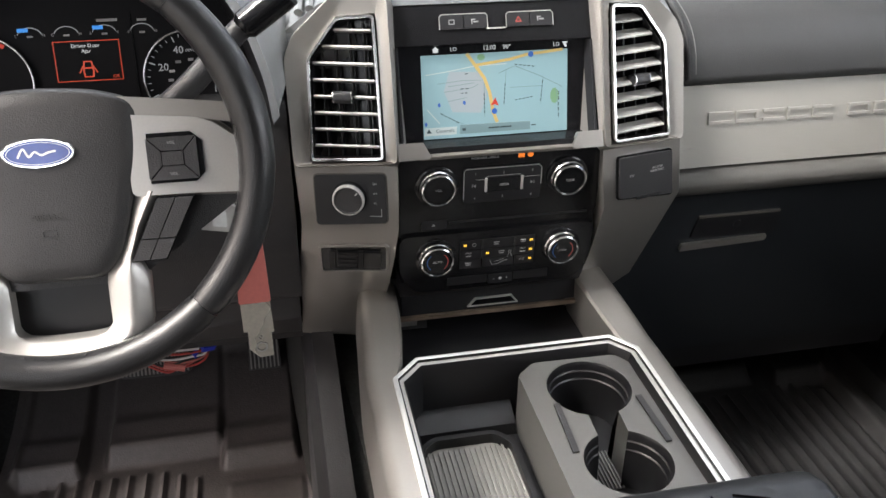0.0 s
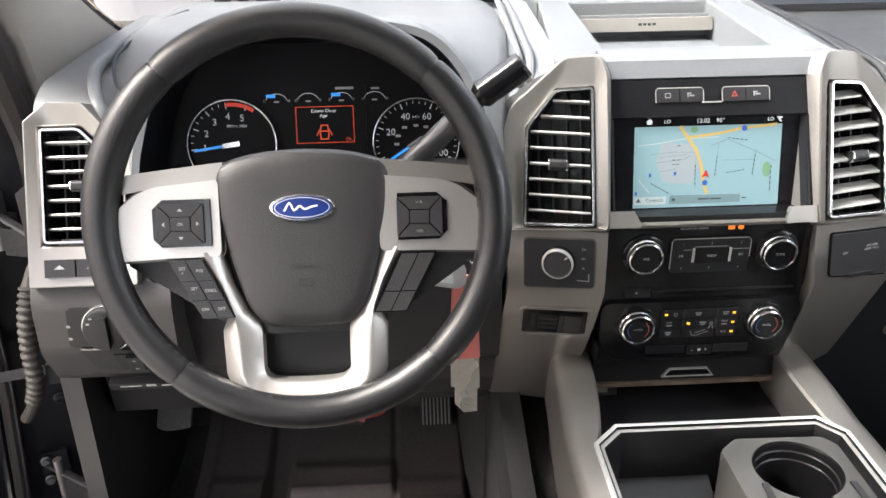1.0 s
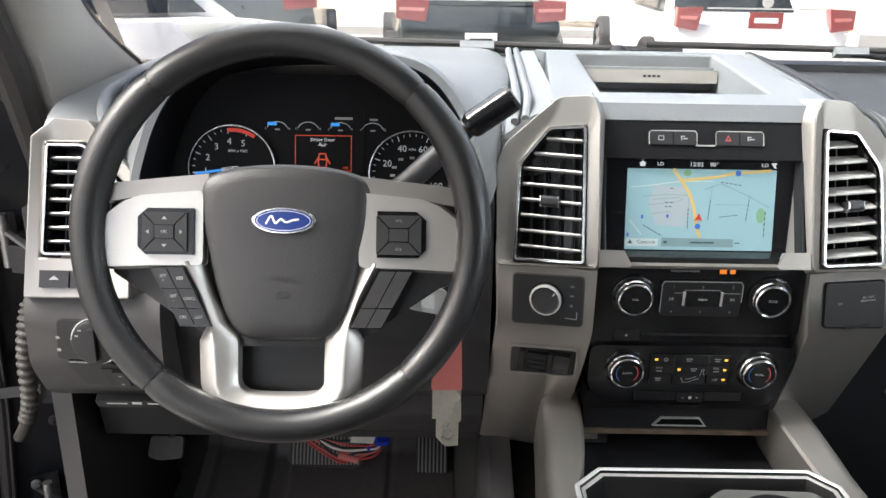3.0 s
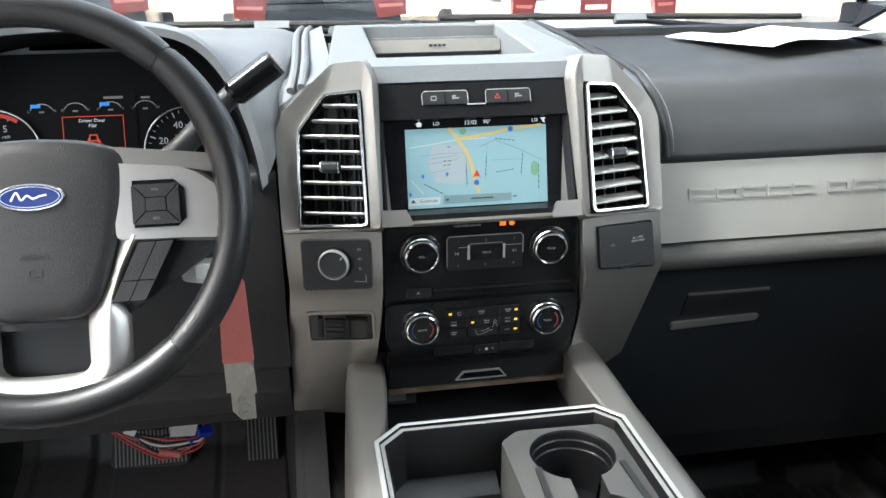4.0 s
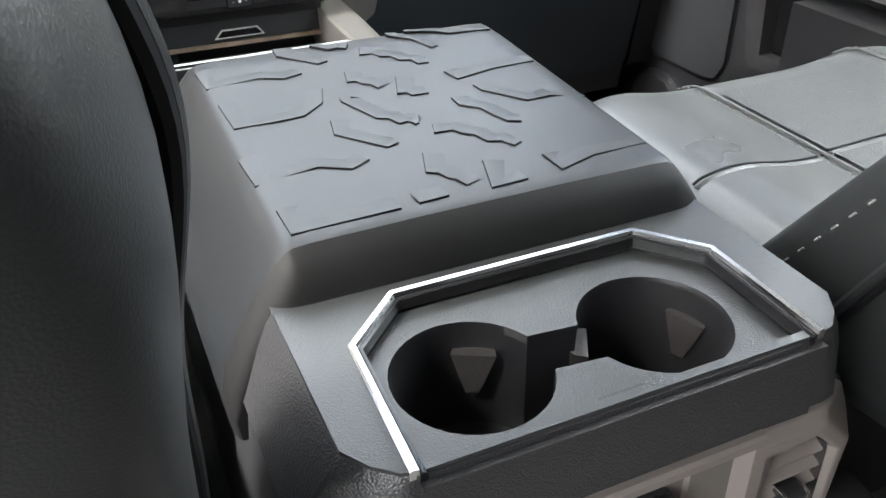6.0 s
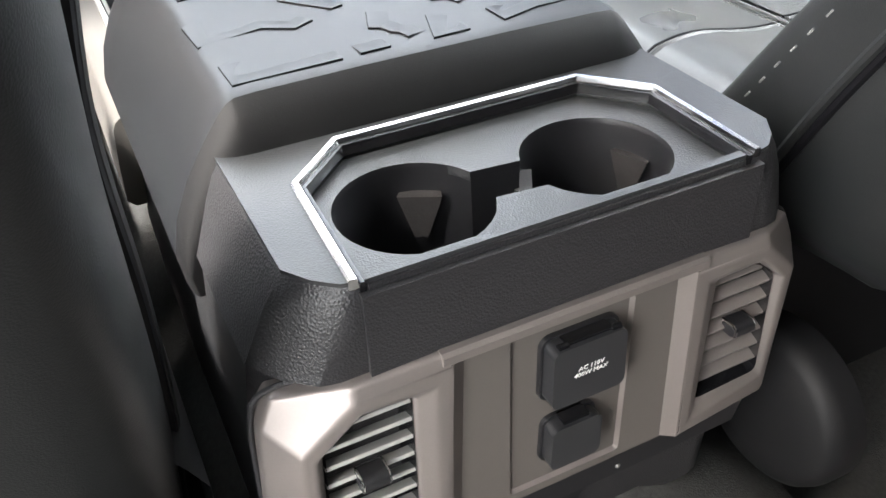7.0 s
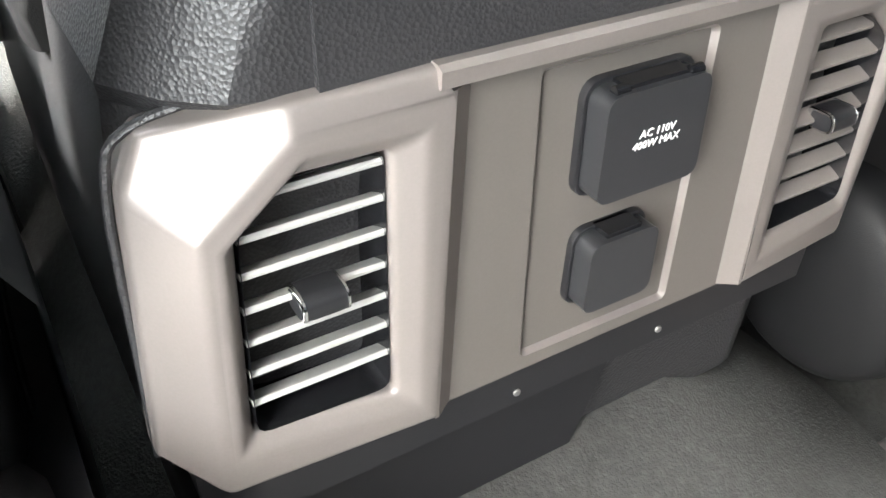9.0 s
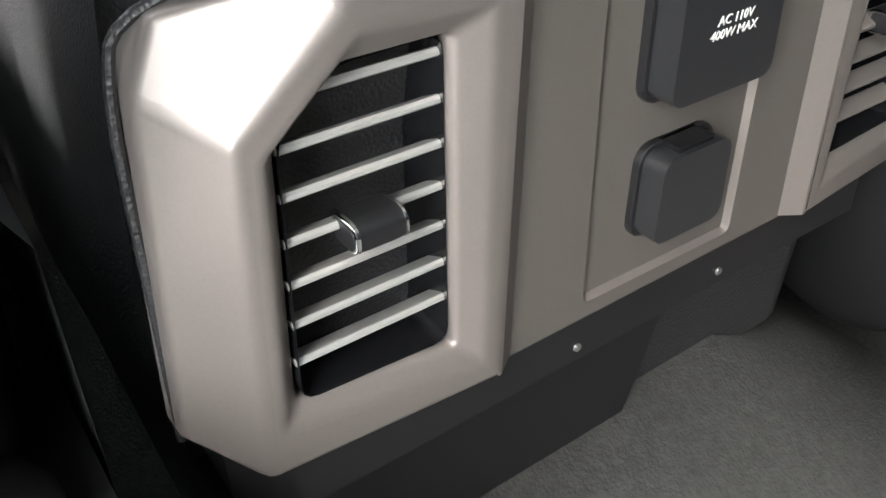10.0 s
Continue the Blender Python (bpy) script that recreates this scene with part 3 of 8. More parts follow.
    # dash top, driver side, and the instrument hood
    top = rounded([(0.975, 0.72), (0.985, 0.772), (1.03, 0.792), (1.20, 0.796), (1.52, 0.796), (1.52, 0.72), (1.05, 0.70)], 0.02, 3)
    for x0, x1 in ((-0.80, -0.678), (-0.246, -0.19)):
        part("driver_top", extruded(top, x0, x1, 0.006, 3), PADTOP, d, "grey grained dash top, lightened for windscreen glare")
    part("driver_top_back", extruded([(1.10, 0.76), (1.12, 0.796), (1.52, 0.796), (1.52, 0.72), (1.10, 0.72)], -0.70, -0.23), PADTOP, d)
    arch = [tuple(p)[:2] for p in smooth_path([(u, v, 0) for u, v in ((-0.672, 0.700), (-0.664, 0.752), (-0.640, 0.815), (-0.600, 0.858), (-0.545, 0.874), (-0.458, 0.879), (-0.372, 0.874), (-0.322, 0.858), (-0.285, 0.815), (-0.262, 0.752), (-0.254, 0.700))], 4)]
    n = len(arch) - 1
    # the same run of points along the broad flat end at the glass
    flat_end = []
    for i in range(n + 1):
        k = i / n
        edge = min(k, 1 - k) / 0.16
        flat_end.append((-0.742 + (-0.212 + 0.742) * min(1.0, max(0.0, (k - 0.10) / 0.80)), 0.770 + 0.056 * math.sin(min(1.0, edge) * math.pi / 2)))
    mixed = lambda k, lift: [(a[0] + (b[0] - a[0]) * k, a[1] + (b[1] - a[1]) * k + lift * math.sin(i / n * math.pi)) for i, (a, b) in enumerate(zip(arch, flat_end))]
    inn = [(u * 0.965 - 0.458 * 0.035, v - 0.012) for u, v in arch]
    deep = [(u * 0.90 - 0.458 * 0.10, v - 0.030) for u, v in arch]
    f = lambda poly, y: [Vector((u, y + 0.25 * (v - 0.86), v)) for u, v in poly]
    hood = loft([f([(u, v - 0.010) for u, v in flat_end], 1.50), f(flat_end, 1.34), f(mixed(0.92, 0.008), 1.18), f(mixed(0.70, 0.010), 1.07), f(mixed(0.38, 0.008), 0.995), f(mixed(0.10, 0.004), 0.957), f(arch, 0.945), f([(u, v - 0.004) for u, v in arch], 0.937), f(inn, 0.938), f(deep, 1.03)], caps=False, closed=False)
    part("instrument_hood", hood, PADTOP, d, "grey hood over the instruments, lightened for windscreen glare", sharp=50)
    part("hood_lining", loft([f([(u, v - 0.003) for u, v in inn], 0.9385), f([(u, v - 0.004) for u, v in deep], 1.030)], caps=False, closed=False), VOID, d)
    # rolled lip and inner seam along the hood's outer side, and the double bead on its inner side
    lip = smooth_path([(-0.690, 0.948, 0.752), (-0.712, 0.958, 0.784), (-0.738, 1.04, 0.800), (-0.746, 1.12, 0.803), (-0.744, 1.20, 0.806), (-0.730, 1.27, 0.812), (-0.712, 1.34, 0.813)], 8)
    part("hood_lip", sweep(lip, 0.008, 12, flat=0.8), PADTOP, d)
    seam_line = [p + Vector((0.024, 0.004, 0.012)) for p in lip]
    part("hood_seam", sweep(seam_line, 0.0022, 8), SATIN, d)
    for off in (0.0, 0.013):
        bead = smooth_path([(-0.222 + off, 0.985, 0.786 + off * 0.3), (-0.216 + off, 1.03, 0.804 + off * 0.3), (-0.213 + off, 1.12, 0.814), (-0.209 + off, 1.26, 0.824), (-0.198 + off, 1.44, 0.818)], 6)
        part("hood_bead", sweep(bead, 0.0052, 8), PADTOP, d)
    # dash top behind the hood, towards the glass, with the defroster slot
    part("defroster_slot", box(TOP, -0.62, 0.62, 1.36, 1.40, 0.801, 0.812, 0.004), SATIN, d)
    # raised centre with the open storage bin
    H = plane((0, 1.005, 0.812), (1, 0, 0), (0, 1, 0.075))
    out = [(-0.178, -0.012), (0.178, -0.012), (0.150, 0.300), (-0.150, 0.300)]
    inn2 = [(-0.108, 0.036), (0.108, 0.034), (0.106, 0.284), (-0.106, 0.286)]
    part("bin_surround", hoop(out, inn2, H, -0.055, 0.0, 0.004, 3), PADTOP, d, "grey surround of the dash-top bin")
    part("bin_floor", box(H, -0.113, 0.113, 0.0, 0.30, -0.062, -0.050), PADTOP, d)
    blk = plane((0, 1.245, 0.806), (1, 0, 0), (0, 0.15, 1))
    part("bin_back", prism(rounded([(-0.100, -0.010), (0.104, -0.010), (0.104, 0.009), (-0.100, 0.009)], 0.003), blk, -0.044, 0.0, 0.0025, 3), DECOR, d, "silver-grey panel at the back of the bin")
    bars(blk, [(-0.006, 0.0, 0.005, 0.0035), (0.001, 0.0, 0.005, 0.0035), (0.008, 0.0, 0.005, 0.0035), (0.015, 0.0, 0.005, 0.0035)], 0.0003, SATIN, d, "maker_mark")
    part("bin_wall", box(plane((0, 1.275, 0.775), (1, 0, 0), (0, 0, 1)), -0.107, 0.107, -0.02, 0.040, -0.004, 0.0), PADTOP, d)
    part("bin_bar", sweep([(-0.100, 1.075, 0.776), (0.100, 1.075, 0.776)], 0.0035, 8), SLAT, d)
    for s in (-1, 1):
        sl = [[Vector((s * a, y, z)) for a, z in ((0.170, z1), (0.200, z1 - 0.012), (0.244, z2), (0.244, 0.72), (0.150, 0.72))] for y, z1, z2 in ((0.985, 0.806, 0.762), (1.03, 0.812, 0.782), (1.12, 0.822, 0.795), (1.30, 0.834, 0.800), (1.46, 0.815, 0.800))]
        part("centre_shoulder", loft(sl), PADTOP, d, sharp=30)
        if s < 0:
            continue
        ridge = smooth_path([(s * 0.205, 0.995, 0.797), (s * 0.196, 1.06, 0.812), (s * 0.184, 1.18, 0.826), (s * 0.176, 1.33, 0.832)], 6)
        part("shoulder_ridge", sweep(ridge, 0.006, 8, flat=0.6), GREYTRIM, d)
    part("centre_back", bevelled(loft([[Vector((x, y, z)) for y, z in ((1.30, 0.832), (1.42, 0.822), (1.52, 0.802), (1.52, 0.72), (1.30, 0.72))] for x in (-0.152, 0.152)]), 0.008), PADTOP, d)
    part("sun_sensor", turned([(0.018, 0.812), (0.017, 0.818), (0.010, 0.824), (0.003, 0.826)], TOP, 24, 0.0, 1.47), SATIN, d)
    return d


build_dash()


# ---- air vents ----
def slat_bm(m, u0, u1, v, w, tilt, t=0.0028, depth=0.016):
    c, s = math.cos(tilt), math.sin(tilt)
    prof = rounded([(-depth / 2, -t / 2), (depth / 2, -t / 2), (depth / 2, t / 2), (-depth / 2, t / 2)], t * 0.45, 2)
    return loft([[m @ Vector((u, v + a * s + b * c, w + a * c - b * s)) for a, b in prof] for u in (u0, u1)])


def air_vent(m, outline, count, name_label, group, tilt=0.0, chrome=None, back=0.05, tab_u=None, tab_at=None, fins=True, lip=0.005, rows=None, blade=0.011, grip=1.0, slat=None):
    """An air outlet: bright rim, dark box behind, cross slats and upright fins, and a slider."""
    us, vs = [p[0] for p in outline], [p[1] for p in outline]
    u0, u1, v0, v1 = min(us), max(us), min(vs), max(vs)
    mid = m @ Vector(((u0 + u1) / 2, v0, 0))
    t = thing("air_vent", name_label, "air vent", mid, group)
    rim = rounded(outline, 0.006, 3)
    if chrome:
        part("rim", hoop(rim, inset(rim, 0.0030), m, -0.004, 0.003, 0.0012, 3), chrome, t, "bright chrome rim")
    hole = inset(rim, lip or 0.0006)
    # Lipless ducts stand proud: their black edge paints the opening's shaded slope.
    part("duct", loft([[m @ Vector((u, v, w)) for u, v in hole] for w in (-0.001 if lip else -0.0040, -back)], caps=False), GLOSS, t)
    part("duct_back", prism(hole, m, -back - 0.002, -back), GLOSS, t)

    def span(v):
        xs = []
        k = len(hole)
        for i in range(k):
            a, b = hole[i - 1], hole[i]
            if (a[1] - v) * (b[1] - v) < 0:
                xs.append(a[0] + (b[0] - a[0]) * (v - a[1]) / (b[1] - a[1]))
        return (min(xs), max(xs)) if len(xs) > 1 else None
    step = (v1 - v0 - 0.006) / (count + 0.6)
    tabv = None
    for i in range(count):
        v = v0 + 0.003 + step * (i + 0.8) if rows is None else rows[0] + rows[1] * i
        s = span(v)
        if s:
            part("slat", slat_bm(m, s[0], s[1], v, -0.010, tilt, depth=blade), slat or SLAT, t)
        if i == (count - 1) // 2 if tab_at is None else i == tab_at:
            tabv = v
    if fins:
        for i in range(4):
            u = u0 + (u1 - u0) * (i + 1) / 5
            part("fin", box(m, u - 0.0008, u + 0.0008, v0 + 0.006, v1 - 0.008, -0.040, -0.022), SATIN, t)
    tu = (u0 + u1) / 2 if tab_u is None else tab_u
    barrel = rounded([(-0.0062, -0.014), (0.0062, -0.014), (0.0068, 0.0), (0.0045, 0.0052), (-0.0045, 0.0052), (-0.0068, 0.0)], 0.003, 3)
    ring = lambda u, k: [m @ Vector((tu + u * grip, tabv + a * k * grip, -0.002 + (b + 0.002) * k * grip)) for a, b in barrel]
    tab = part("slider", loft([ring(-0.0095, 0.96), ring(-0.006, 1.0), ring(0.006, 1.0), ring(0.0095, 0.96)]), SATIN, t, sharp=60)
    for s in (-1, 1):
        part("slider_cap", loft([ring(s * 0.0094, 0.90), ring(s * 0.0096, 1.02), ring(s * 0.0108, 1.0), ring(s * 0.0114, 0.84)]), CHROME, tab, sharp=50)
        part("slider_end", loft([ring(s * 0.0108, 0.82), ring(s * 0.0117, 0.76)]), SATIN, tab)
    return t


VENT_L = [(-0.2225, -0.0065), (-0.1405, -0.0030), (-0.1405, 0.1510), (-0.1830, 0.1465), (-0.2175, 0.1035)]
air_vent(VENT[-1], VENT_L, 8, "tall air vent with chrome rim, silver slats", "dash air vents", 0.15, RIMCHROME)
air_vent(VENT[1], mirror(VENT_L), 8, "tall air vent with chrome rim, tilted silver slats", "dash air vents", -0.50, RIMCHROME, blade=0.017)
VENT_D = [(-0.778, -0.002), (-0.690, -0.002), (-0.690, 0.085), (-0.733, 0.130), (-0.778, 0.130)]
air_vent(STACK, VENT_D, 7, "outer air vent with chrome rim beside driver door", "dash air vents", 0.15, RIMCHROME)
VENT_P = [(0.7475, -0.028), (0.803, -0.028), (0.803, 0.112), (0.7945, 0.112), (0.7495, 0.067)]
SIDE = plane((0, 0.955, 0.63), (1, 0, 0), (0, 0.30, 1))
air_vent(SIDE, VENT_P, 8, "outer air vent with chrome rim beside passenger door", "dash air vents", -0.5, RIMCHROME, blade=0.016)


# ---- silver bezels round the vents and the column below them ----
def bezels():
    for s in (1, -1):
        f = (lambda p: p) if s > 0 else mirror
        side = -s
        m, low, under = VENT[side], COLUMN[side], UNDER[side]
        t = thing("vent_bezel", "satin silver bezel column beside the touchscreen", "trim panel", (side * 0.18, 0.90, 0.3), "centre stack bezels")
        outer = rounded([(-0.242, -0.013), (-0.1255, -0.006), (-0.1255, 0.165), (-0.134, 0.184), (-0.172, 0.180), (-0.232, 0.126), (-0.243, 0.102)], 0.007, 3)
        hole = rounded([(-0.2240, -0.0085), (-0.1393, -0.0045), (-0.1393, 0.140), (-0.1400, 0.1525), (-0.1838, 0.1480), (-0.2140, 0.1100), (-0.2188, 0.1035)], 0.0025, 3)
        part("vent_frame", hoop(f(outer), f(hole), m, -0.020, 0.004, 0.0022, 3, win=-0.0035), SILVER, t)
        # flank that turns back towards the dash
        part("flank", loft([[m @ Vector((u, v, w)) for u, v in f(inset(outer, -d))] for d, w in ((-0.0022, 0.0030), (0.0012, -0.0015), (0.0035, -0.012), (0.0075, -0.040), (0.0100, -0.080))], caps=False), SILVER, t, sharp=50)
        # column below: an upright face, then an undercut one
        lean = lambda x, z: 0.853 + 0.27 * abs(x) + (0.15 * (z - 0.64) if z > 0.555 else -0.01275 - 0.5 * (z - 0.555))
        if s > 0:
            levels = ((0.630, 0.1255, 0.2425), (0.600, 0.126, 0.241), (0.555, 0.1275, 0.2390), (0.50, 0.129, 0.243), (0.44, 0.133, 0.2455), (0.40, 0.139, 0.246), (0.315, 0.150, 0.248))
        else:
            levels = ((0.630, 0.1255, 0.2410), (0.600, 0.127, 0.243), (0.555, 0.131, 0.2465), (0.48, 0.137, 0.241), (0.40, 0.140, 0.2345), (0.325, 0.150, 0.228))
        rings = [[Vector((side * a, lean(a, z), z)), Vector((side * b, lean(b, z), z)), Vector((side * (b + 0.002), 1.07, z)), Vector((side * a, 1.07, z))] for z, a, b in levels]
        part("column", bevelled(loft(rings), 0.0045, 4, 20), SILVER, t, "satin silver column, undercut below", sharp=60)
        if s > 0:
            pocket = rounded([(-0.2208, -0.0826), (-0.140, -0.078), (-0.140, -0.019), (-0.221, -0.0225)], 0.005, 4)
            part("panel_edge", hoop(inset(pocket, -0.0016), pocket, low, -0.001, 0.0012, 0.0005), SILVER_DARK, t)
            part("switch_panel", prism(pocket, low, -0.001, 0.0030, 0.0015), SATIN, t, "black switch panel")
        else:
            edge = rounded([(0.2334, -0.0857), (0.2276, -0.0237), (0.1451, -0.0205), (0.148, -0.0765)], 0.005, 4)
            part("switch_panel", prism(edge, low, -0.001, 0.0022, 0.0015), GLOSS, t, "black edge round the outlet cover")
            c = part("outlet_cover", prism(inset(edge, 0.0022), low, 0.001, 0.0055, 0.0015), GREYTRIM, t, "hinged grey outlet cover")
            words("12V", 0.0045, low, 0.166, -0.048, 0.0057, PRINTDIM, c)
            words("AC 110V\n400W MAX", 0.0042, low, 0.204, -0.045, 0.0057, PRINTDIM, c)
            part("cover_lip", box(low, 0.175, 0.208, -0.0795, -0.0755, 0.004, 0.0078, 0.001), SATIN, c)
    # four-wheel-drive selector
    L = COLUMN[-1]
    k = thing("drive_selector", "round black rotary selector with silver ring", "rotary switch", (-0.18, 0.89, 0.59))
    cu, cv = -0.1815, -0.0480
    part("skirt", turned([(0.0195, 0.001), (0.0195, 0.006), (0.0185, 0.0075), (0.016, 0.0075)], L, 40, cu, cv), GLOSS, k)
    part("knob", turned([(0.0180, 0.003), (0.0176, 0.014), (0.0170, 0.0165), (0.0150, 0.0168), (0.0142, 0.0160), (0.002, 0.0160)], L, 40, cu, cv), GREYTRIM, k)
    part("knob_ring", turned([(0.0183, 0.0118), (0.0181, 0.0150), (0.0172, 0.0170), (0.0160, 0.0172), (0.0160, 0.0150)], L, 40, cu, cv), SLAT, k)
    part("pointer", prism([(cu + 0.0078, cv + 0.0070), (cu + 0.0088, cv + 0.0060), (cu + 0.0118, cv + 0.0095), (cu + 0.0108, cv + 0.0105)], L, 0.0158, 0.0165), PRINT, k)
    for i, tx in enumerate(("2H", "4H", "4L")):
        words(tx, 0.0040, L, -0.1525, -0.031 - 0.0115 * i, 0.0033, PRINTDIM, k)
    bars(L, [(-0.1525, -0.0700, 0.014, 0.0010), (-0.1460, -0.0655, 0.0010, 0.009)], 0.0031, PRINTDIM, k)
    # trailer brake controller
    b = thing("brake_controller", "small black trailer brake control module in a recess", "switch", (-0.19, 0.89, 0.50))
    B = UNDER[-1]
    o = rounded([(-0.2165, -0.0865), (-0.1380, -0.0800), (-0.1405, -0.0325), (-0.2180, -0.0385)], 0.004, 3)
    part("frame", hoop(inset(o, -0.0040), o, B, -0.002, 0.0030, 0.0014, 3), SILVER, b)
    part("face", prism(o, B, -0.012, 0.0008), GLOSS, b)
    part("plus_minus_key", box(B, -0.166, -0.146, -0.075, -0.043, 0.0, 0.0042, 0.0015), SATIN, b)
    part("squeeze_lever", box(B, -0.198, -0.174, -0.074, -0.046, 0.0, 0.0030, 0.0015), SATIN, b)
    for u in (-0.204, -0.170):
        part("lever_post", box(B, u - 0.0028, u + 0.0028, -0.0760, -0.043, 0.0, 0.0045, 0.001), SATIN, b)
    for i in range(3):
        part("groove_rib", box(B, -0.197, -0.175, -0.070 + i * 0.0085, -0.0665 + i * 0.0085, 0.003, 0.0044, 0.0006), GREYTRIM, b)
    # outer bezels at the doors
    for s in (1, -1):
        f = (lambda p: p) if s > 0 else mirror
        m = STACK if s > 0 else SIDE
        t = thing("side_vent_bezel", "satin silver bezel round the outer vent", "trim panel", (-s * 0.74, 0.9, 0.6), "outer vent bezels")
        if s > 0:
            o = [(-0.795, -0.052), (-0.672, -0.052), (-0.672, 0.095), (-0.728, 0.158), (-0.768, 0.160), (-0.795, 0.138)]
            h = [(-0.780, -0.004), (-0.688, -0.004), (-0.688, 0.087), (-0.732, 0.132), (-0.755, 0.132), (-0.780, 0.132)]
        else:
            o = [(-0.812, -0.080), (-0.704, -0.080), (-0.6965, -0.066), (-0.7195, 0.020), (-0.7225, 0.088), (-0.775, 0.136), (-0.812, 0.150)]
            h = [(-0.805, -0.030), (-0.752, -0.030), (-0.7458, -0.0285), (-0.7470, 0.020), (-0.7478, 0.068), (-0.785, 0.106), (-0.805, 0.114)]
        part("frame", hoop(f(o), f(h), m, -0.05, 0.006, 0.003, 3, win=-0.001), SILVER, t)
        fl = o[2:] + [o[0]]
        ff = lambda d, w: [m @ Vector((s * (u + (d * 0.3 if u > -0.75 else -d)), v + d * 0.5, w)) for u, v in fl]
        part("flank", loft([ff(0, 0.003), ff(0.003, -0.015), ff(0.008, -0.06)], caps=False, closed=False), SILVER, t, sharp=50)
        if s > 0:
            for i in range(2):
                key = part("key", box(m, -0.775 + i * 0.036, -0.741 + i * 0.036, -0.040, -0.020, 0.004, 0.010, 0.002), SATIN, t)
                part("key_mark", prism([(-0.764 + i * 0.036, -0.031), (-0.752 + i * 0.036, -0.031), (-0.758 + i * 0.036, -0.026)], m, 0.010, 0.0105), PRINTDIM, key)


bezels()


# ---- touchscreen and its surround ----
SCREENGLOW = glow("map_water_blue", (0.42, 0.66, 0.72), 0.15)
MAPPINK = glow("map_town_tint", (0.56, 0.64, 0.68), 0.15)
MAPROAD = glow("map_highway_yellow", (0.85, 0.62, 0.22), 0.18)
MAPMINOR = glow("map_minor_road", (0.28, 0.44, 0.46), 0.13)
MAPWHITE = glow("map_white_road", (0.70, 0.80, 0.80), 0.18)
MAPGREEN = glow("map_park_green", (0.30, 0.55, 0.30), 0.14)
MAPTEXT = glow("map_text_dark", (0.06, 0.10, 0.11), 0.14)
MAPBAR = glow("map_bar_grey", (0.30, 0.45, 0.48), 0.13)
UIBLACK = mk("screen_black", (0.006, 0.006, 0.007), 0.2)
UIWHITE = glow("ui_white", (0.85, 0.87, 0.88), 0.28)
UIRED = glow("ui_red", (0.80, 0.06, 0.03), 0.17)
UIBLUE = glow("ui_blue", (0.05, 0.18, 0.65), 0.18)
AMBER = glow("amber_led", (1.0, 0.55, 0.06), 0.5)
ORANGE = glow("orange_warning", (0.9, 0.22, 0.03), 0.4)


def strip_bm(m, pts, width, w):
    """A flat line of some width through points on a panel."""
    pts = [Vector(p) for p in pts]
    a, b = [], []
    for i, p in enumerate(pts):
        d = (pts[min(i + 1, len(pts) - 1)] - pts[max(i - 1, 0)]).normalized()
        n = Vector((-d.y, d.x)) * width / 2
        a.append(p + n)
        b.append(p - n)
    return loft([[m @ Vector((*p, w + h)) for p in q] for q, h in ((a, 0), (b, 0))], closed=False, caps=False)


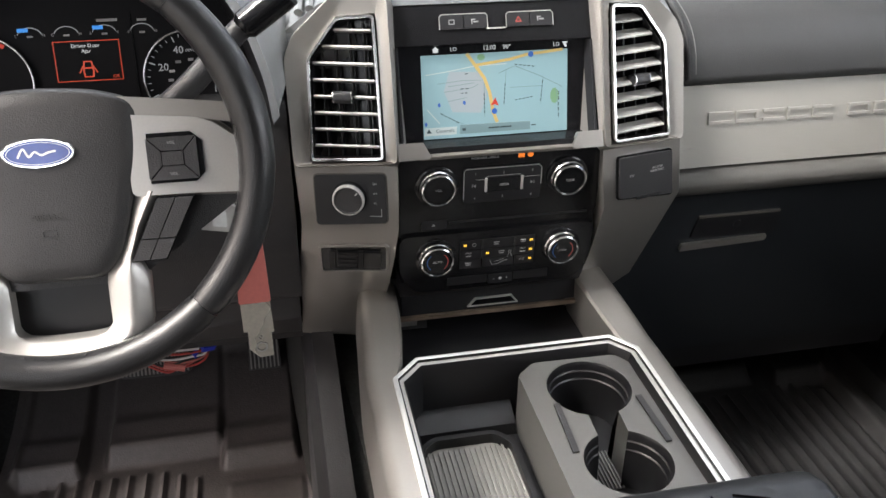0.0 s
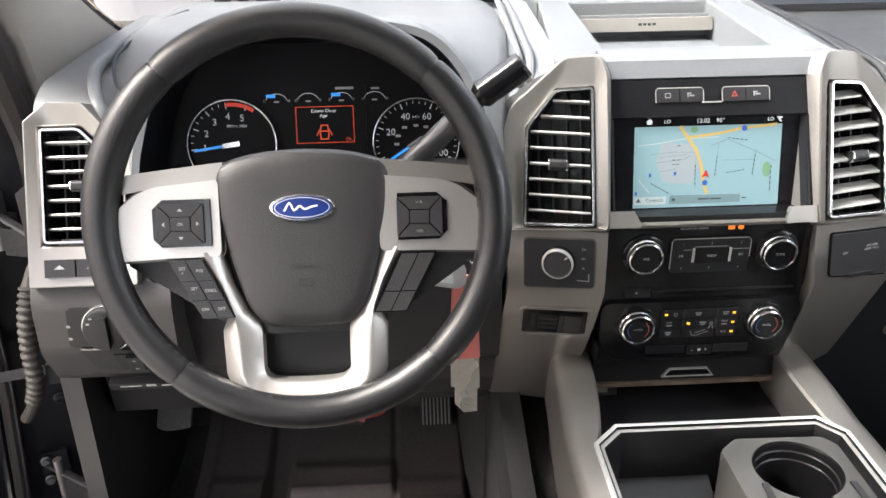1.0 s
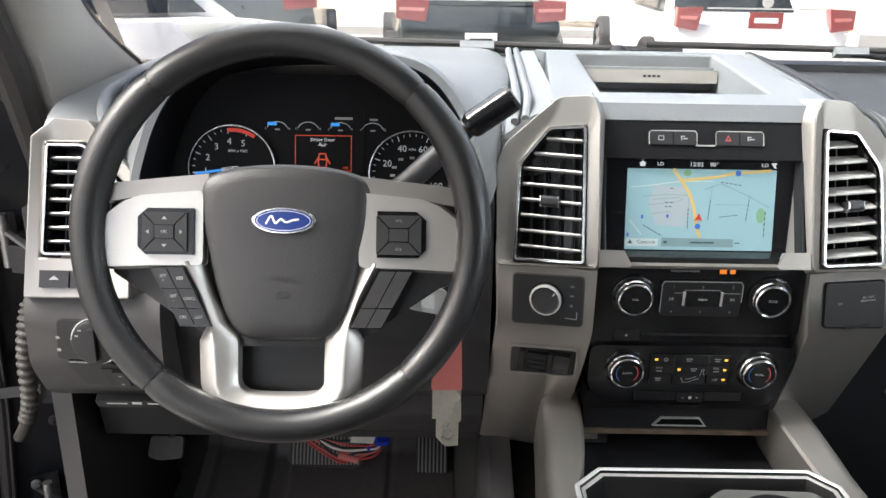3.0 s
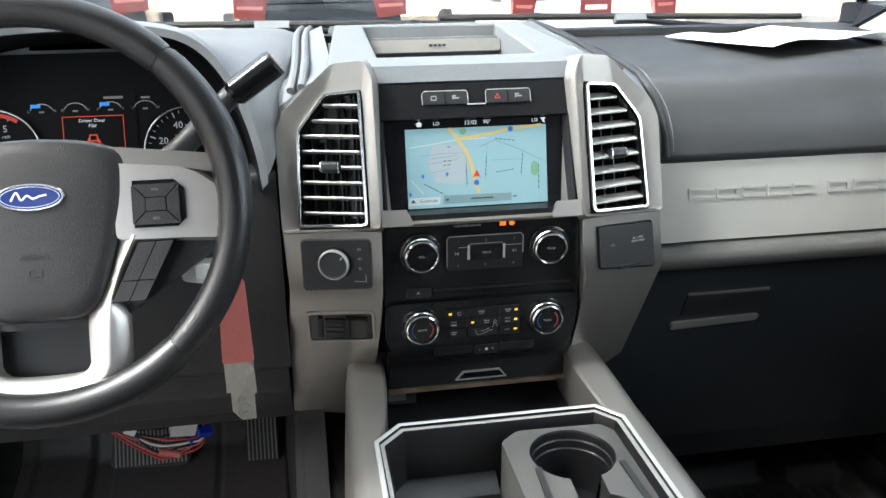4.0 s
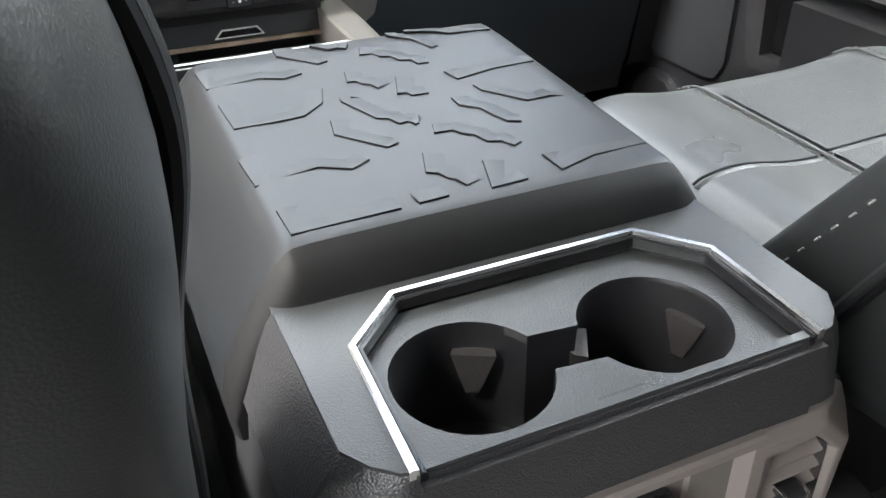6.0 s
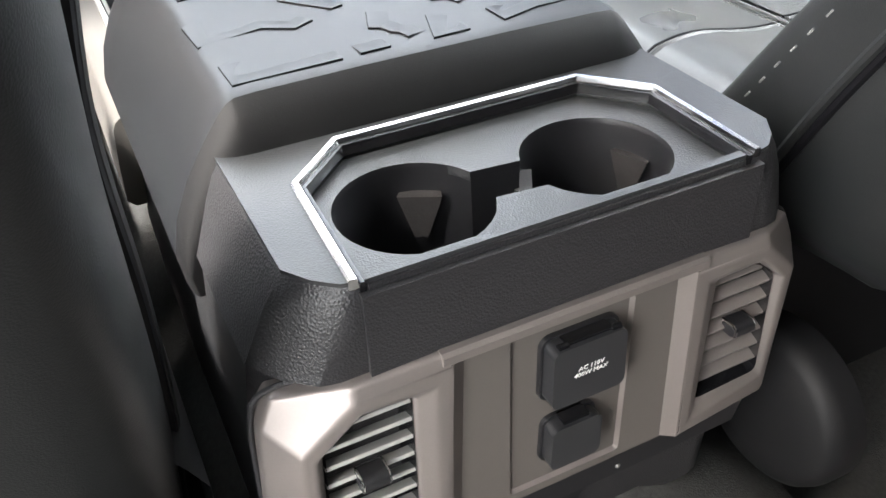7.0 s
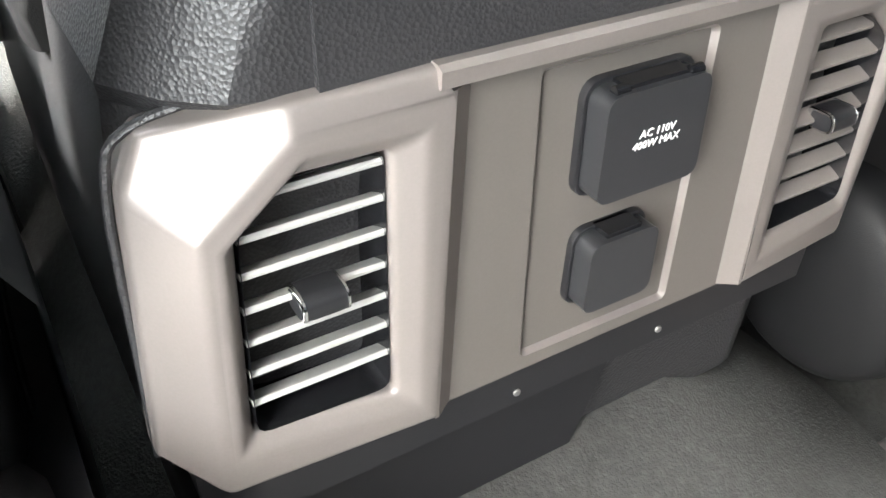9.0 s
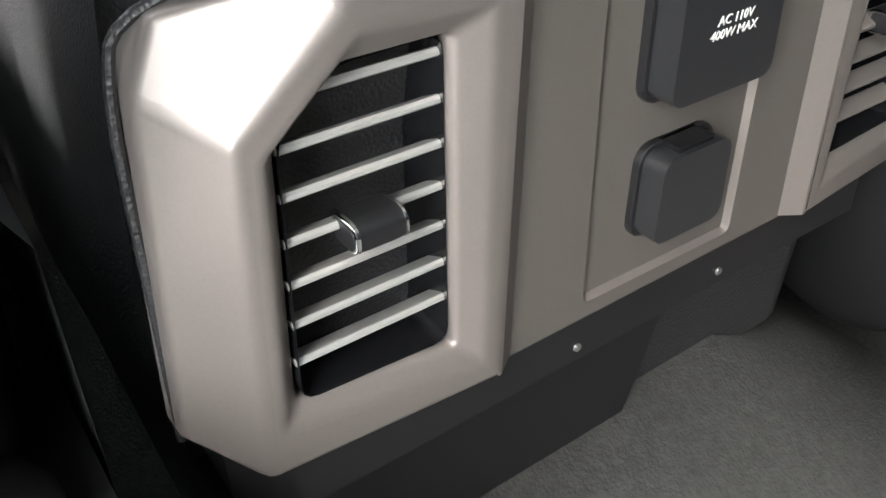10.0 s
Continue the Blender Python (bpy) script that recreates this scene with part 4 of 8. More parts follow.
def build_screen():
    SCR = facet(0.9245, 0.22, 0, 0.6445, 0.003, 0.96)
    t = thing("touchscreen", "black dash touchscreen showing a navigation map", "touchscreen", (0, 0.9, 0.64))
    o = [(-0.1245, -0.004), (0.1245, -0.004), (0.1245, 0.1550), (-0.1245, 0.1550)]
    h = [(-0.1165, 0.0065), (0.1165, 0.0065), (0.1165, 0.1130), (-0.1165, 0.1130)]
    part("surround", hoop(o, h, SHELF, -0.03, 0.0, 0.0015, 2), GLOSS, t)
    for s in (-1, 1):
        part("inner_wall", loft([[Vector((s * x, y, z)) for x, y in ((0.1168, ys), (0.1128, yd), (0.1180, yd))] for z, ys, yd in ((0.645, 0.8945, 0.925), (0.753, 0.941, 0.951))]), SATIN, t)
    part("ceiling_wall", loft([[Vector((x, y, z)) for x in (-0.1168, 0.1168)] for y, z in ((0.9398, 0.7530), (0.9520, 0.7555))], closed=False), GLOSS, t)
    # The strip takes the pale skin to stand for reflected sky.
    part("top_strip", bevelled(loft([[SHELF @ Vector((u, v, w)) for v, w in ((0.1555, -0.03), (0.1555, 0.0014), (0.1745, 0.0004), (0.195, -0.040))] for u in (-0.1250, 0.1250)]), 0.003, 3), PADTOP, t, "strip above the screen, paled as sky reflection")
    sc = part("display", box(SCR, -0.1165, 0.1125, -0.006, 0.1175, -0.006, 0.0), UIBLACK, t)
    mp = part("map", box(SCR, -0.0905, 0.0885, 0.0, 0.0995, 0.0, 0.0004), SCREENGLOW, t, "lit pale blue navigation map")
    g = lambda px, py: (-0.0905 + (px - 185) / 720 * 0.179, 0.0995 - (py - 283) / 388 * 0.0995)
    def road(pts, wd, mat, k=1, name="road"):
        part(name, strip_bm(SCR, [g(*p) for p in pts], wd, 0.0005 + 0.0001 * k), mat, mp)
    part("town", prism([g(*p) for p in ((320, 360), (480, 370), (500, 480), (470, 560), (330, 550), (290, 450))], SCR, 0.0004, 0.0005), MAPPINK, mp)
    part("park", prism([g(*p) for p in disc(840, 500, 22, 9, 38)], SCR, 0.0004, 0.00055), MAPGREEN, mp)
    part("park", prism([g(*p) for p in disc(475, 302, 20, 8, 16)], SCR, 0.0004, 0.00055), MAPGREEN, mp)
    road([(405, 283), (440, 330), (490, 400), (515, 470), (530, 560), (550, 610)], 0.0040, MAPROAD, 3)
    road([(440, 338), (520, 330), (620, 318), (700, 300), (800, 292), (880, 285)], 0.0034, MAPROAD, 3)
    road([(205, 372), (300, 362), (440, 342), (600, 338)], 0.0012, MAPWHITE, 1)
    road([(205, 530), (240, 570), (265, 600)], 0.0012, MAPWHITE, 1)
    road([(560, 380), (640, 350), (760, 400), (880, 460)], 0.0009, MAPMINOR)
    for pts in (((260, 415), (380, 405), (480, 408)), ((290, 455), (430, 440), (460, 425)), ((310, 498), (400, 485)), ((615, 450), (780, 450)), ((310, 430), (440, 418)), ((598, 360), (585, 530)), ((782, 400), (770, 535)), ((488, 420), (488, 580)), ((850, 470), (862, 610)), ((270, 550), (330, 585), (380, 610))):
        road(pts, 0.0006, MAPMINOR)
    # street names too small to read
    for a, b, n in (((640, 343), (745, 358), 5), ((640, 510), (735, 498), 5), ((592, 430), (584, 530), 5), ((780, 425), (768, 530), 5), ((486, 470), (488, 570), 5), ((862, 480), (860, 610), 5), ((270, 552), (365, 605), 5), ((395, 375), (418, 375), 1), ((372, 443), (420, 443), 2), ((372, 463), (412, 463), 2)):
        for i in range(n):
            p, q = Vector(a).lerp(Vector(b), i / n), Vector(a).lerp(Vector(b), (i + 0.65) / n)
            road([tuple(p), tuple(q)], 0.0011, MAPTEXT, 2, "street_name")
    part("bottom_bar", prism([g(*p) for p in ((365, 612), (715, 615), (715, 655), (362, 655))], SCR, 0.0004, 0.0007), MAPBAR, mp)
    road([(505, 634), (560, 634)], 0.0018, MAPTEXT, 4, "bar_text")
    road([(565, 634), (620, 634)], 0.0018, MAPTEXT, 4, "bar_text")
    road([(375, 634), (392, 634)], 0.0030, MAPTEXT, 4, "bar_text")
    road([(722, 634), (745, 634)], 0.0014, MAPTEXT, 4, "bar_text")
    part("controls_box", prism([g(*p) for p in ((192, 618), (350, 618), (345, 655), (188, 655))], SCR, 0.0004, 0.0006), MAPWHITE, mp)
    words("Controls", 0.0062, SCR, *g(290, 635), 0.0007, MAPTEXT, mp)
    part("arrow_mark", prism([g(*p) for p in ((198, 643), (224, 643), (211, 622))], SCR, 0.0004, 0.0008), MAPTEXT, mp)
    part("position_arrow", prism([g(*p) for p in ((541, 492), (558, 532), (539, 524), (518, 530))], SCR, 0.0008, 0.0010), UIRED, mp)
    for p in ((536, 556), (720, 300)):
        part("route_shield", prism([g(*q) for q in disc(*p, 14, 10, 14)], SCR, 0.0008, 0.0010), UIBLUE, mp)
    for p in ((265, 513), (388, 508), (198, 600)):
        part("map_pin", prism([g(*q) for q in disc(*p, 7, 8, 10)], SCR, 0.0006, 0.0008), UIBLUE, mp)
    # status line
    words("12:02", 0.0075, SCR, *g(517, 261), 0.0004, UIWHITE, sc)
    words("90°", 0.0072, SCR, *g(602, 261), 0.0004, UIWHITE, sc)
    words("LO", 0.0062, SCR, *g(343, 261), 0.0004, UIWHITE, sc)
    words("LO", 0.0062, SCR, *g(848, 261), 0.0004, UIWHITE, sc)
    part("home_icon", prism([g(*p) for p in ((245, 272), (245, 260), (238, 260), (257, 246), (275, 260), (269, 260), (269, 272))], SCR, 0.0, 0.0005), UIWHITE, sc)
    part("seat_icon", prism([g(*p) for p in ((877, 250), (905, 250), (905, 256), (895, 258), (903, 274), (892, 274), (884, 258))], SCR, 0.0, 0.0005), UIWHITE, sc)
    # silver wings and sill under the display
    for s in (-1, 1):
        part("corner_wing", prism([(s * u, v) for u, v in ((0.1245, -0.0055), (0.1245, 0.0130), (0.0945, 0.0125), (0.0860, -0.0030), (0.0885, -0.0055))][::s], SHELF, -0.004, 0.0055, 0.0018, 3), SILVER, t)
        part("side_line", box(SHELF, s * 0.1175 - 0.0011, s * 0.1175 + 0.0011, 0.014, 0.112, -0.001, 0.0012, 0.0005), SATIN, t)
    part("sill_bar", bevelled(loft([[Vector((x, y, z)) for y, z in ((0.8885, 0.6335), (0.8875, 0.6375), (0.8900, 0.6400), (0.9250, 0.6432), (0.9250, 0.6335))] for x in (-0.097, 0.097)]), 0.0012, 2), SILVER_DARK, t)
    # two pairs of buttons above the display
    for u0, icon in ((-0.0647, 0), (0.0145, 1)):
        u1 = u0 + 0.0560
        grp = part("button_plate", prism(rounded([(u0, 0.1290), (u1, 0.1290), (u1, 0.1437), (u0, 0.1437)], 0.003, 4), SHELF, -0.001, 0.0024, 0.001), SATIN, t)
        part("button_rim", strip_bm(SHELF, [(u0 - 0.0004, 0.1285), (u0 - 0.0004, 0.1415), (u0 + 0.0022, 0.1441), (u1 - 0.0022, 0.1441), (u1 + 0.0004, 0.1415), (u1 + 0.0004, 0.1285)], 0.0009, 0.0027), SLAT, grp)
        part("button_split", box(SHELF, u0 + 0.0276, u0 + 0.0284, 0.1295, 0.1432, 0.001, 0.0027), GLOSS, grp)
        if icon:
            part("hazard_mark", hoop([(u0 + 0.0105, 0.1335), (u0 + 0.0185, 0.1335), (u0 + 0.0145, 0.1398)], [(u0 + 0.0123, 0.1346), (u0 + 0.0167, 0.1346), (u0 + 0.0145, 0.1380)], SHELF, 0.0022, 0.0027), RED, grp)
        else:
            part("icon", hoop(rounded([(u0 + 0.0105, 0.1335), (u0 + 0.0175, 0.1335), (u0 + 0.0175, 0.1388), (u0 + 0.0105, 0.1388)], 0.001), rounded([(u0 + 0.0114, 0.1344), (u0 + 0.0166, 0.1344), (u0 + 0.0166, 0.1379), (u0 + 0.0114, 0.1379)], 0.0008), SHELF, 0.0022, 0.0026), PRINTDIM, grp)
        bars(SHELF, [(u0 + 0.0395, 0.1380, 0.005, 0.0014), (u0 + 0.0425, 0.1356, 0.006, 0.0015), (u0 + 0.0380, 0.1358, 0.0012, 0.0042)], 0.0026, PRINTDIM, grp, "icon_bar")
    part("sensor_lip", box(SHELF, -0.0095, 0.0135, 0.1276, 0.1290, 0.0, 0.0022, 0.0006), SLAT, t)


build_screen()


# ---- radio and climate panel ----
def knob(t, u, v, r, w1, text=None, arcs=False):
    k = part("knob", turned([(r * 0.86, 0.0), (r * 0.86, w1 * 0.55), (r * 0.80, w1 - 0.003), (r * 0.76, w1 - 0.0022), (0.002, w1 - 0.0026)], MID, 40, u, v), GLOSS, t)
    part("skirt", turned([(r * 1.20, -0.001), (r * 1.18, 0.0025), (r * 1.04, 0.0045), (r * 0.85, 0.0050)], MID, 40, u, v), GLOSS, k)
    part("ring", turned([(r * 0.95, 0.0035), (r, 0.0050), (r, 0.0070), (r * 0.955, 0.0085), (r * 0.955, w1 - 0.0042), (r * 0.94, w1 - 0.0012), (r * 0.885, w1), (r * 0.83, w1 - 0.0006), (r * 0.80, w1 - 0.0024), (r * 0.80, 0.0035)], MID, 48, u, v), CHROME, k, "chrome knob ring", sharp=28)
    if text:
        words(text, 0.0042 if len(text) < 5 else 0.0040, MID, u, v, w1 - 0.0022, PRINTDIM, k)
    if arcs:
        for a0, mat in ((math.pi * 0.72, ARCBLUE), (-math.pi * 0.28, RED)):
            pts = [(u + r * 0.60 * math.cos(a0 + i * 0.22), v + r * 0.60 * math.sin(a0 + i * 0.22)) for i in range(9)]
            part("temperature_arc", strip_bm(MID, pts, 0.0010, w1 - 0.0021), mat, k)
    return k


def build_controls():
    t = thing("control_panel", "gloss black radio and climate control panel", "control panel", (0, 0.89, 0.44))
    up = rounded([(-0.1225, -0.095), (0.1295, -0.095), (0.1285, 0.002), (-0.1225, 0.002)], 0.004, 3)
    part("radio_fascia", prism(up, MID, -0.05, 0.0, 0.002, 3), GLOSS, t)
    part("slot_recess", box(MID, -0.1225, 0.1295, -0.118, -0.093, -0.05, -0.0035), GLOSS, t)
    o = rounded([(-0.1235, -0.1120), (-0.1235, -0.168), (-0.1030, -0.1965), (0.1100, -0.1965), (0.1265, -0.168), (0.1300, -0.1120)], 0.013, 5)
    part("climate_fascia", prism(o, MID, -0.05, 0.0022, 0.0028, 3), GLOSS, t)
    part("lower_apron", bevelled(loft([[Vector((x, y, z)) for y, z in ((0.912, 0.455), (0.918, 0.440), (0.926, 0.424), (0.96, 0.424), (0.96, 0.455))] for x in (-0.120, 0.128)]), 0.002), SATIN, t)
    # airbag tell-tale
    a = part("tell_tale", prism(rounded([(-0.0480, -0.0180), (0.0520, -0.0180), (0.0520, -0.0055), (-0.0480, -0.0055)], 0.003), MID, -0.001, 0.0012, 0.0005), UIBLACK, t)
    words("PASSENGER AIRBAG", 0.0038, MID, -0.0195, -0.0107, 0.0014, PRINTDIM, a)
    part("warning_light", box(MID, 0.0215, 0.0295, -0.0135, -0.0080, 0.0012, 0.0016), ORANGE, a)
    part("warning_light", prism(disc(0.0368, -0.0108, 0.0038, 14, 0.0030), MID, 0.0012, 0.0016), ORANGE, a)
    part("tell_tale_edge", box(MID, 0.042, 0.0525, -0.0060, -0.0050, 0.0, 0.0018), SATIN, a)
    knob(t, -0.0775, -0.0440, 0.0222, 0.0150, "VOL")
    knob(t, 0.0860, -0.0440, 0.0222, 0.0150, "TUNE")
    # preset keys
    P = rounded([(-0.0445, -0.0695), (0.0520, -0.0695), (0.0510, -0.0238), (-0.0450, -0.0238)], 0.004)
    p = part("preset_block", prism(P, MID, -0.001, 0.0035, 0.001), SATIN, t)
    part("preset_rim", strip_bm(MID, [(-0.0448, -0.0640), (-0.0452, -0.0280), (-0.0425, -0.0236), (0.0485, -0.0236), (0.0514, -0.0280), (0.0518, -0.0500)], 0.0010, 0.0038), SLAT, p)
    part("preset_line", strip_bm(MID, [(-0.0300, -0.0385), (-0.0190, -0.0385), (-0.0165, -0.0345), (0.0245, -0.0345), (0.0270, -0.0385), (0.0500, -0.0385)], 0.0007, 0.0038), SLAT, p)
    part("media_key", box(MID, -0.0160, 0.0255, -0.0550, -0.0375, 0.003, 0.0055, 0.0012), GLOSS, p)
    for u in (-0.0178, 0.0272):
        part("media_post", box(MID, u - 0.0013, u + 0.0013, -0.0545, -0.0365, 0.003, 0.0060, 0.0006), SLAT, p)
    words("MEDIA", 0.0040, MID, 0.0048, -0.0462, 0.0057, PRINTDIM, p)
    for i, tx in enumerate("123456"):
        words(tx, 0.0044, MID, (-0.0310, 0.0040, 0.0400)[i % 3], -0.0305 if i < 3 else -0.0635, 0.0037, PRINTDIM, p)
    for s in (-1, 1):
        q = 0.0042 + s * 0.0365
        part("skip_mark", prism([(q - 0.0022 * s, -0.0487), (q - 0.0022 * s, -0.0445), (q + 0.0012 * s, -0.0466)][::s], MID, 0.0035, 0.0039), PRINTDIM, p)
        part("skip_bar", box(MID, q + s * 0.0022 - 0.0004, q + s * 0.0022 + 0.0004, -0.0487, -0.0445, 0.0035, 0.0039), PRINTDIM, p)
    # disc slot with eject key
    part("slot_lip", box(MID, -0.060, 0.118, -0.0985, -0.0955, -0.004, -0.0005, 0.001), SATIN, t)
    part("disc_slot", box(MID, -0.056, 0.114, -0.1045, -0.1000, -0.004, -0.0030, 0.0003), UIBLACK, t)
    e = part("eject_key", box(MID, -0.0955, -0.0640, -0.1045, -0.0920, -0.004, 0.0006, 0.001), SATIN, t)
    part("eject_mark", prism([(-0.0830, -0.0995), (-0.0785, -0.0995), (-0.08075, -0.0960)], MID, 0.0006, 0.0010), PRINTDIM, e)
    # climate
    knob(t, -0.0775, -0.1445, 0.0222, 0.0160, "AUTO", True)
    knob(t, 0.0862, -0.1440, 0.0222, 0.0160, "DUAL", True)
    lit = {(0, 0): -1, (0, 2): 1, (1, 1): -1, (1, 2): 1, (2, 2): 1}
    for r in range(3):
        for c in range(3):
            u0, wd = (-0.0470, -0.0175, 0.0250)[c], (0.0285, 0.0415, 0.0265)[c]
            v0 = -0.1370 - 0.0140 * r
            key = part("climate_key", box(MID, u0 + 0.0004, u0 + wd - 0.0004, v0 + 0.0004, v0 + 0.0136, 0.001, 0.0040, 0.001), SATIN, t)
            led = lit.get((r, c))
            mid = u0 + wd / 2 + (0.004 if led == -1 else -0.003)
            if led:
                lu = u0 + 0.0065 if led < 0 else u0 + wd - 0.0055
                part("led", box(MID, lu - 0.0020, lu + 0.0020, v0 + 0.0058, v0 + 0.0086, 0.0040, 0.0044), AMBER, key)
            if (r, c) == (2, 2):
                words("A/C", 0.0045, MID, mid, v0 + 0.0070, 0.0042, PRINTDIM, key)
            elif (r, c) in ((1, 0), (1, 2)):
                words("MAX", 0.0036, MID, mid, v0 + 0.0092, 0.0042, PRINTDIM, key)
                bars(MID, [(mid, v0 + 0.0048, 0.007, 0.0014)], 0.0041, PRINTDIM, key)
            elif (r, c) == (0, 0):
                part("icon", hoop(disc(mid, v0 + 0.0070, 0.0026, 14), disc(mid, v0 + 0.0070, 0.0018, 14), MID, 0.0039, 0.0043), PRINTDIM, key)
            elif (r, c) == (2, 1):
                part("seat_mark", strip_bm(MID, [(u0 + 0.010, v0 + 0.010), (u0 + 0.013, v0 + 0.003), (u0 + 0.020, v0 + 0.0035), (u0 + 0.028, v0 + 0.0075), (u0 + 0.033, v0 + 0.0085)], 0.0010, 0.0043), PRINTDIM, key)
                part("seat_mark", strip_bm(MID, [(u0 + 0.016, v0 + 0.0075), (u0 + 0.022, v0 + 0.0085), (u0 + 0.029, v0 + 0.0115)], 0.0010, 0.0043), PRINTDIM, key)
            else:
                bars(MID, [(mid, v0 + 0.0084, 0.008, 0.0013), (mid, v0 + 0.0056, 0.006, 0.0013)], 0.0041, PRINTDIM, key)
    part("occupant_mark", hoop(disc(0.0185, -0.1445, 0.0022, 14), disc(0.0185, -0.1445, 0.0014, 14), MID, 0.0039, 0.0043), PRINTDIM, t)
    part("occupant_mark", strip_bm(MID, [(0.0172, -0.1470), (0.0155, -0.1525)], 0.0009, 0.0043), PRINTDIM, t)
    part("occupant_mark", strip_bm(MID, [(0.0195, -0.1470), (0.0215, -0.1525)], 0.0009, 0.0043), PRINTDIM, t)
    for u in (-0.0180, 0.0245):
        for v0 in (-0.1365, -0.1505):
            part("key_divider", box(MID, u - 0.0013, u + 0.0013, v0, v0 + 0.0125, 0.001, 0.0052, 0.0006), GREYTRIM, t)
    part("fan_key", prism(rounded([(-0.0085, -0.1915), (0.0245, -0.1915), (0.0245, -0.1780), (-0.0085, -0.1780)], 0.002), MID, 0.001, 0.0040, 0.001), SATIN, t)
    words("-", 0.006, MID, -0.001, -0.1845, 0.0042, PRINT, t)
    words("+", 0.006, MID, 0.0165, -0.1845, 0.0042, PRINT, t)
    part("fan_mark", prism(disc(0.0080, -0.1845, 0.0022, 10), MID, 0.0040, 0.0043), PRINT, t)
    for u0, u1 in ((-0.0620, -0.0100), (0.0260, 0.0720)):
        part("side_key", box(MID, u0, u1, -0.1890, -0.1775, 0.001, 0.0034, 0.0008), SATIN, t)
    # pocket door under the panel with its small pull, and the worn metal strip
    d = thing("pocket_door", "black fold-down storage door with small pull", "storage door", (0, 0.93, 0.39))
    Q = facet(0.930, 0.10, 0, 0.43)
    part("door", box(Q, -0.118, 0.130, -0.036, 0.002, -0.01, 0.0, 0.003), SATIN, d)
    part("pull", hoop([(-0.0290, -0.0315), (0.0425, -0.0315), (0.0330, -0.0195), (-0.0180, -0.0195)], [(-0.0255, -0.0300), (0.0390, -0.0300), (0.0315, -0.0212), (-0.0168, -0.0212)], Q, 0.0, 0.005, 0.001), SLAT, d)
    part("pull_face", prism([(-0.0255, -0.0300), (0.0390, -0.0300), (0.0315, -0.0212), (-0.0168, -0.0212)], Q, 0.0, 0.003), GLOSS, d)
    part("strip", box(Q, -0.120, 0.133, -0.0425, -0.0370, 0.0, 0.006, 0.0015), WORNSTRIP, d, "worn brownish metal strip")


build_controls()


# ---- instruments ----
CLUSTER = plane((-0.458, 0.977, 0.723), (1, 0, 0), (0, 0.3, 1))
NEEDLE = glow("needle_blue", (0.05, 0.30, 0.85), 0.35)
CARRED = glow("display_red", (0.85, 0.10, 0.04), 0.20)
DIALPRINT = glow("dial_white", (0.8, 0.82, 0.84), 0.12)


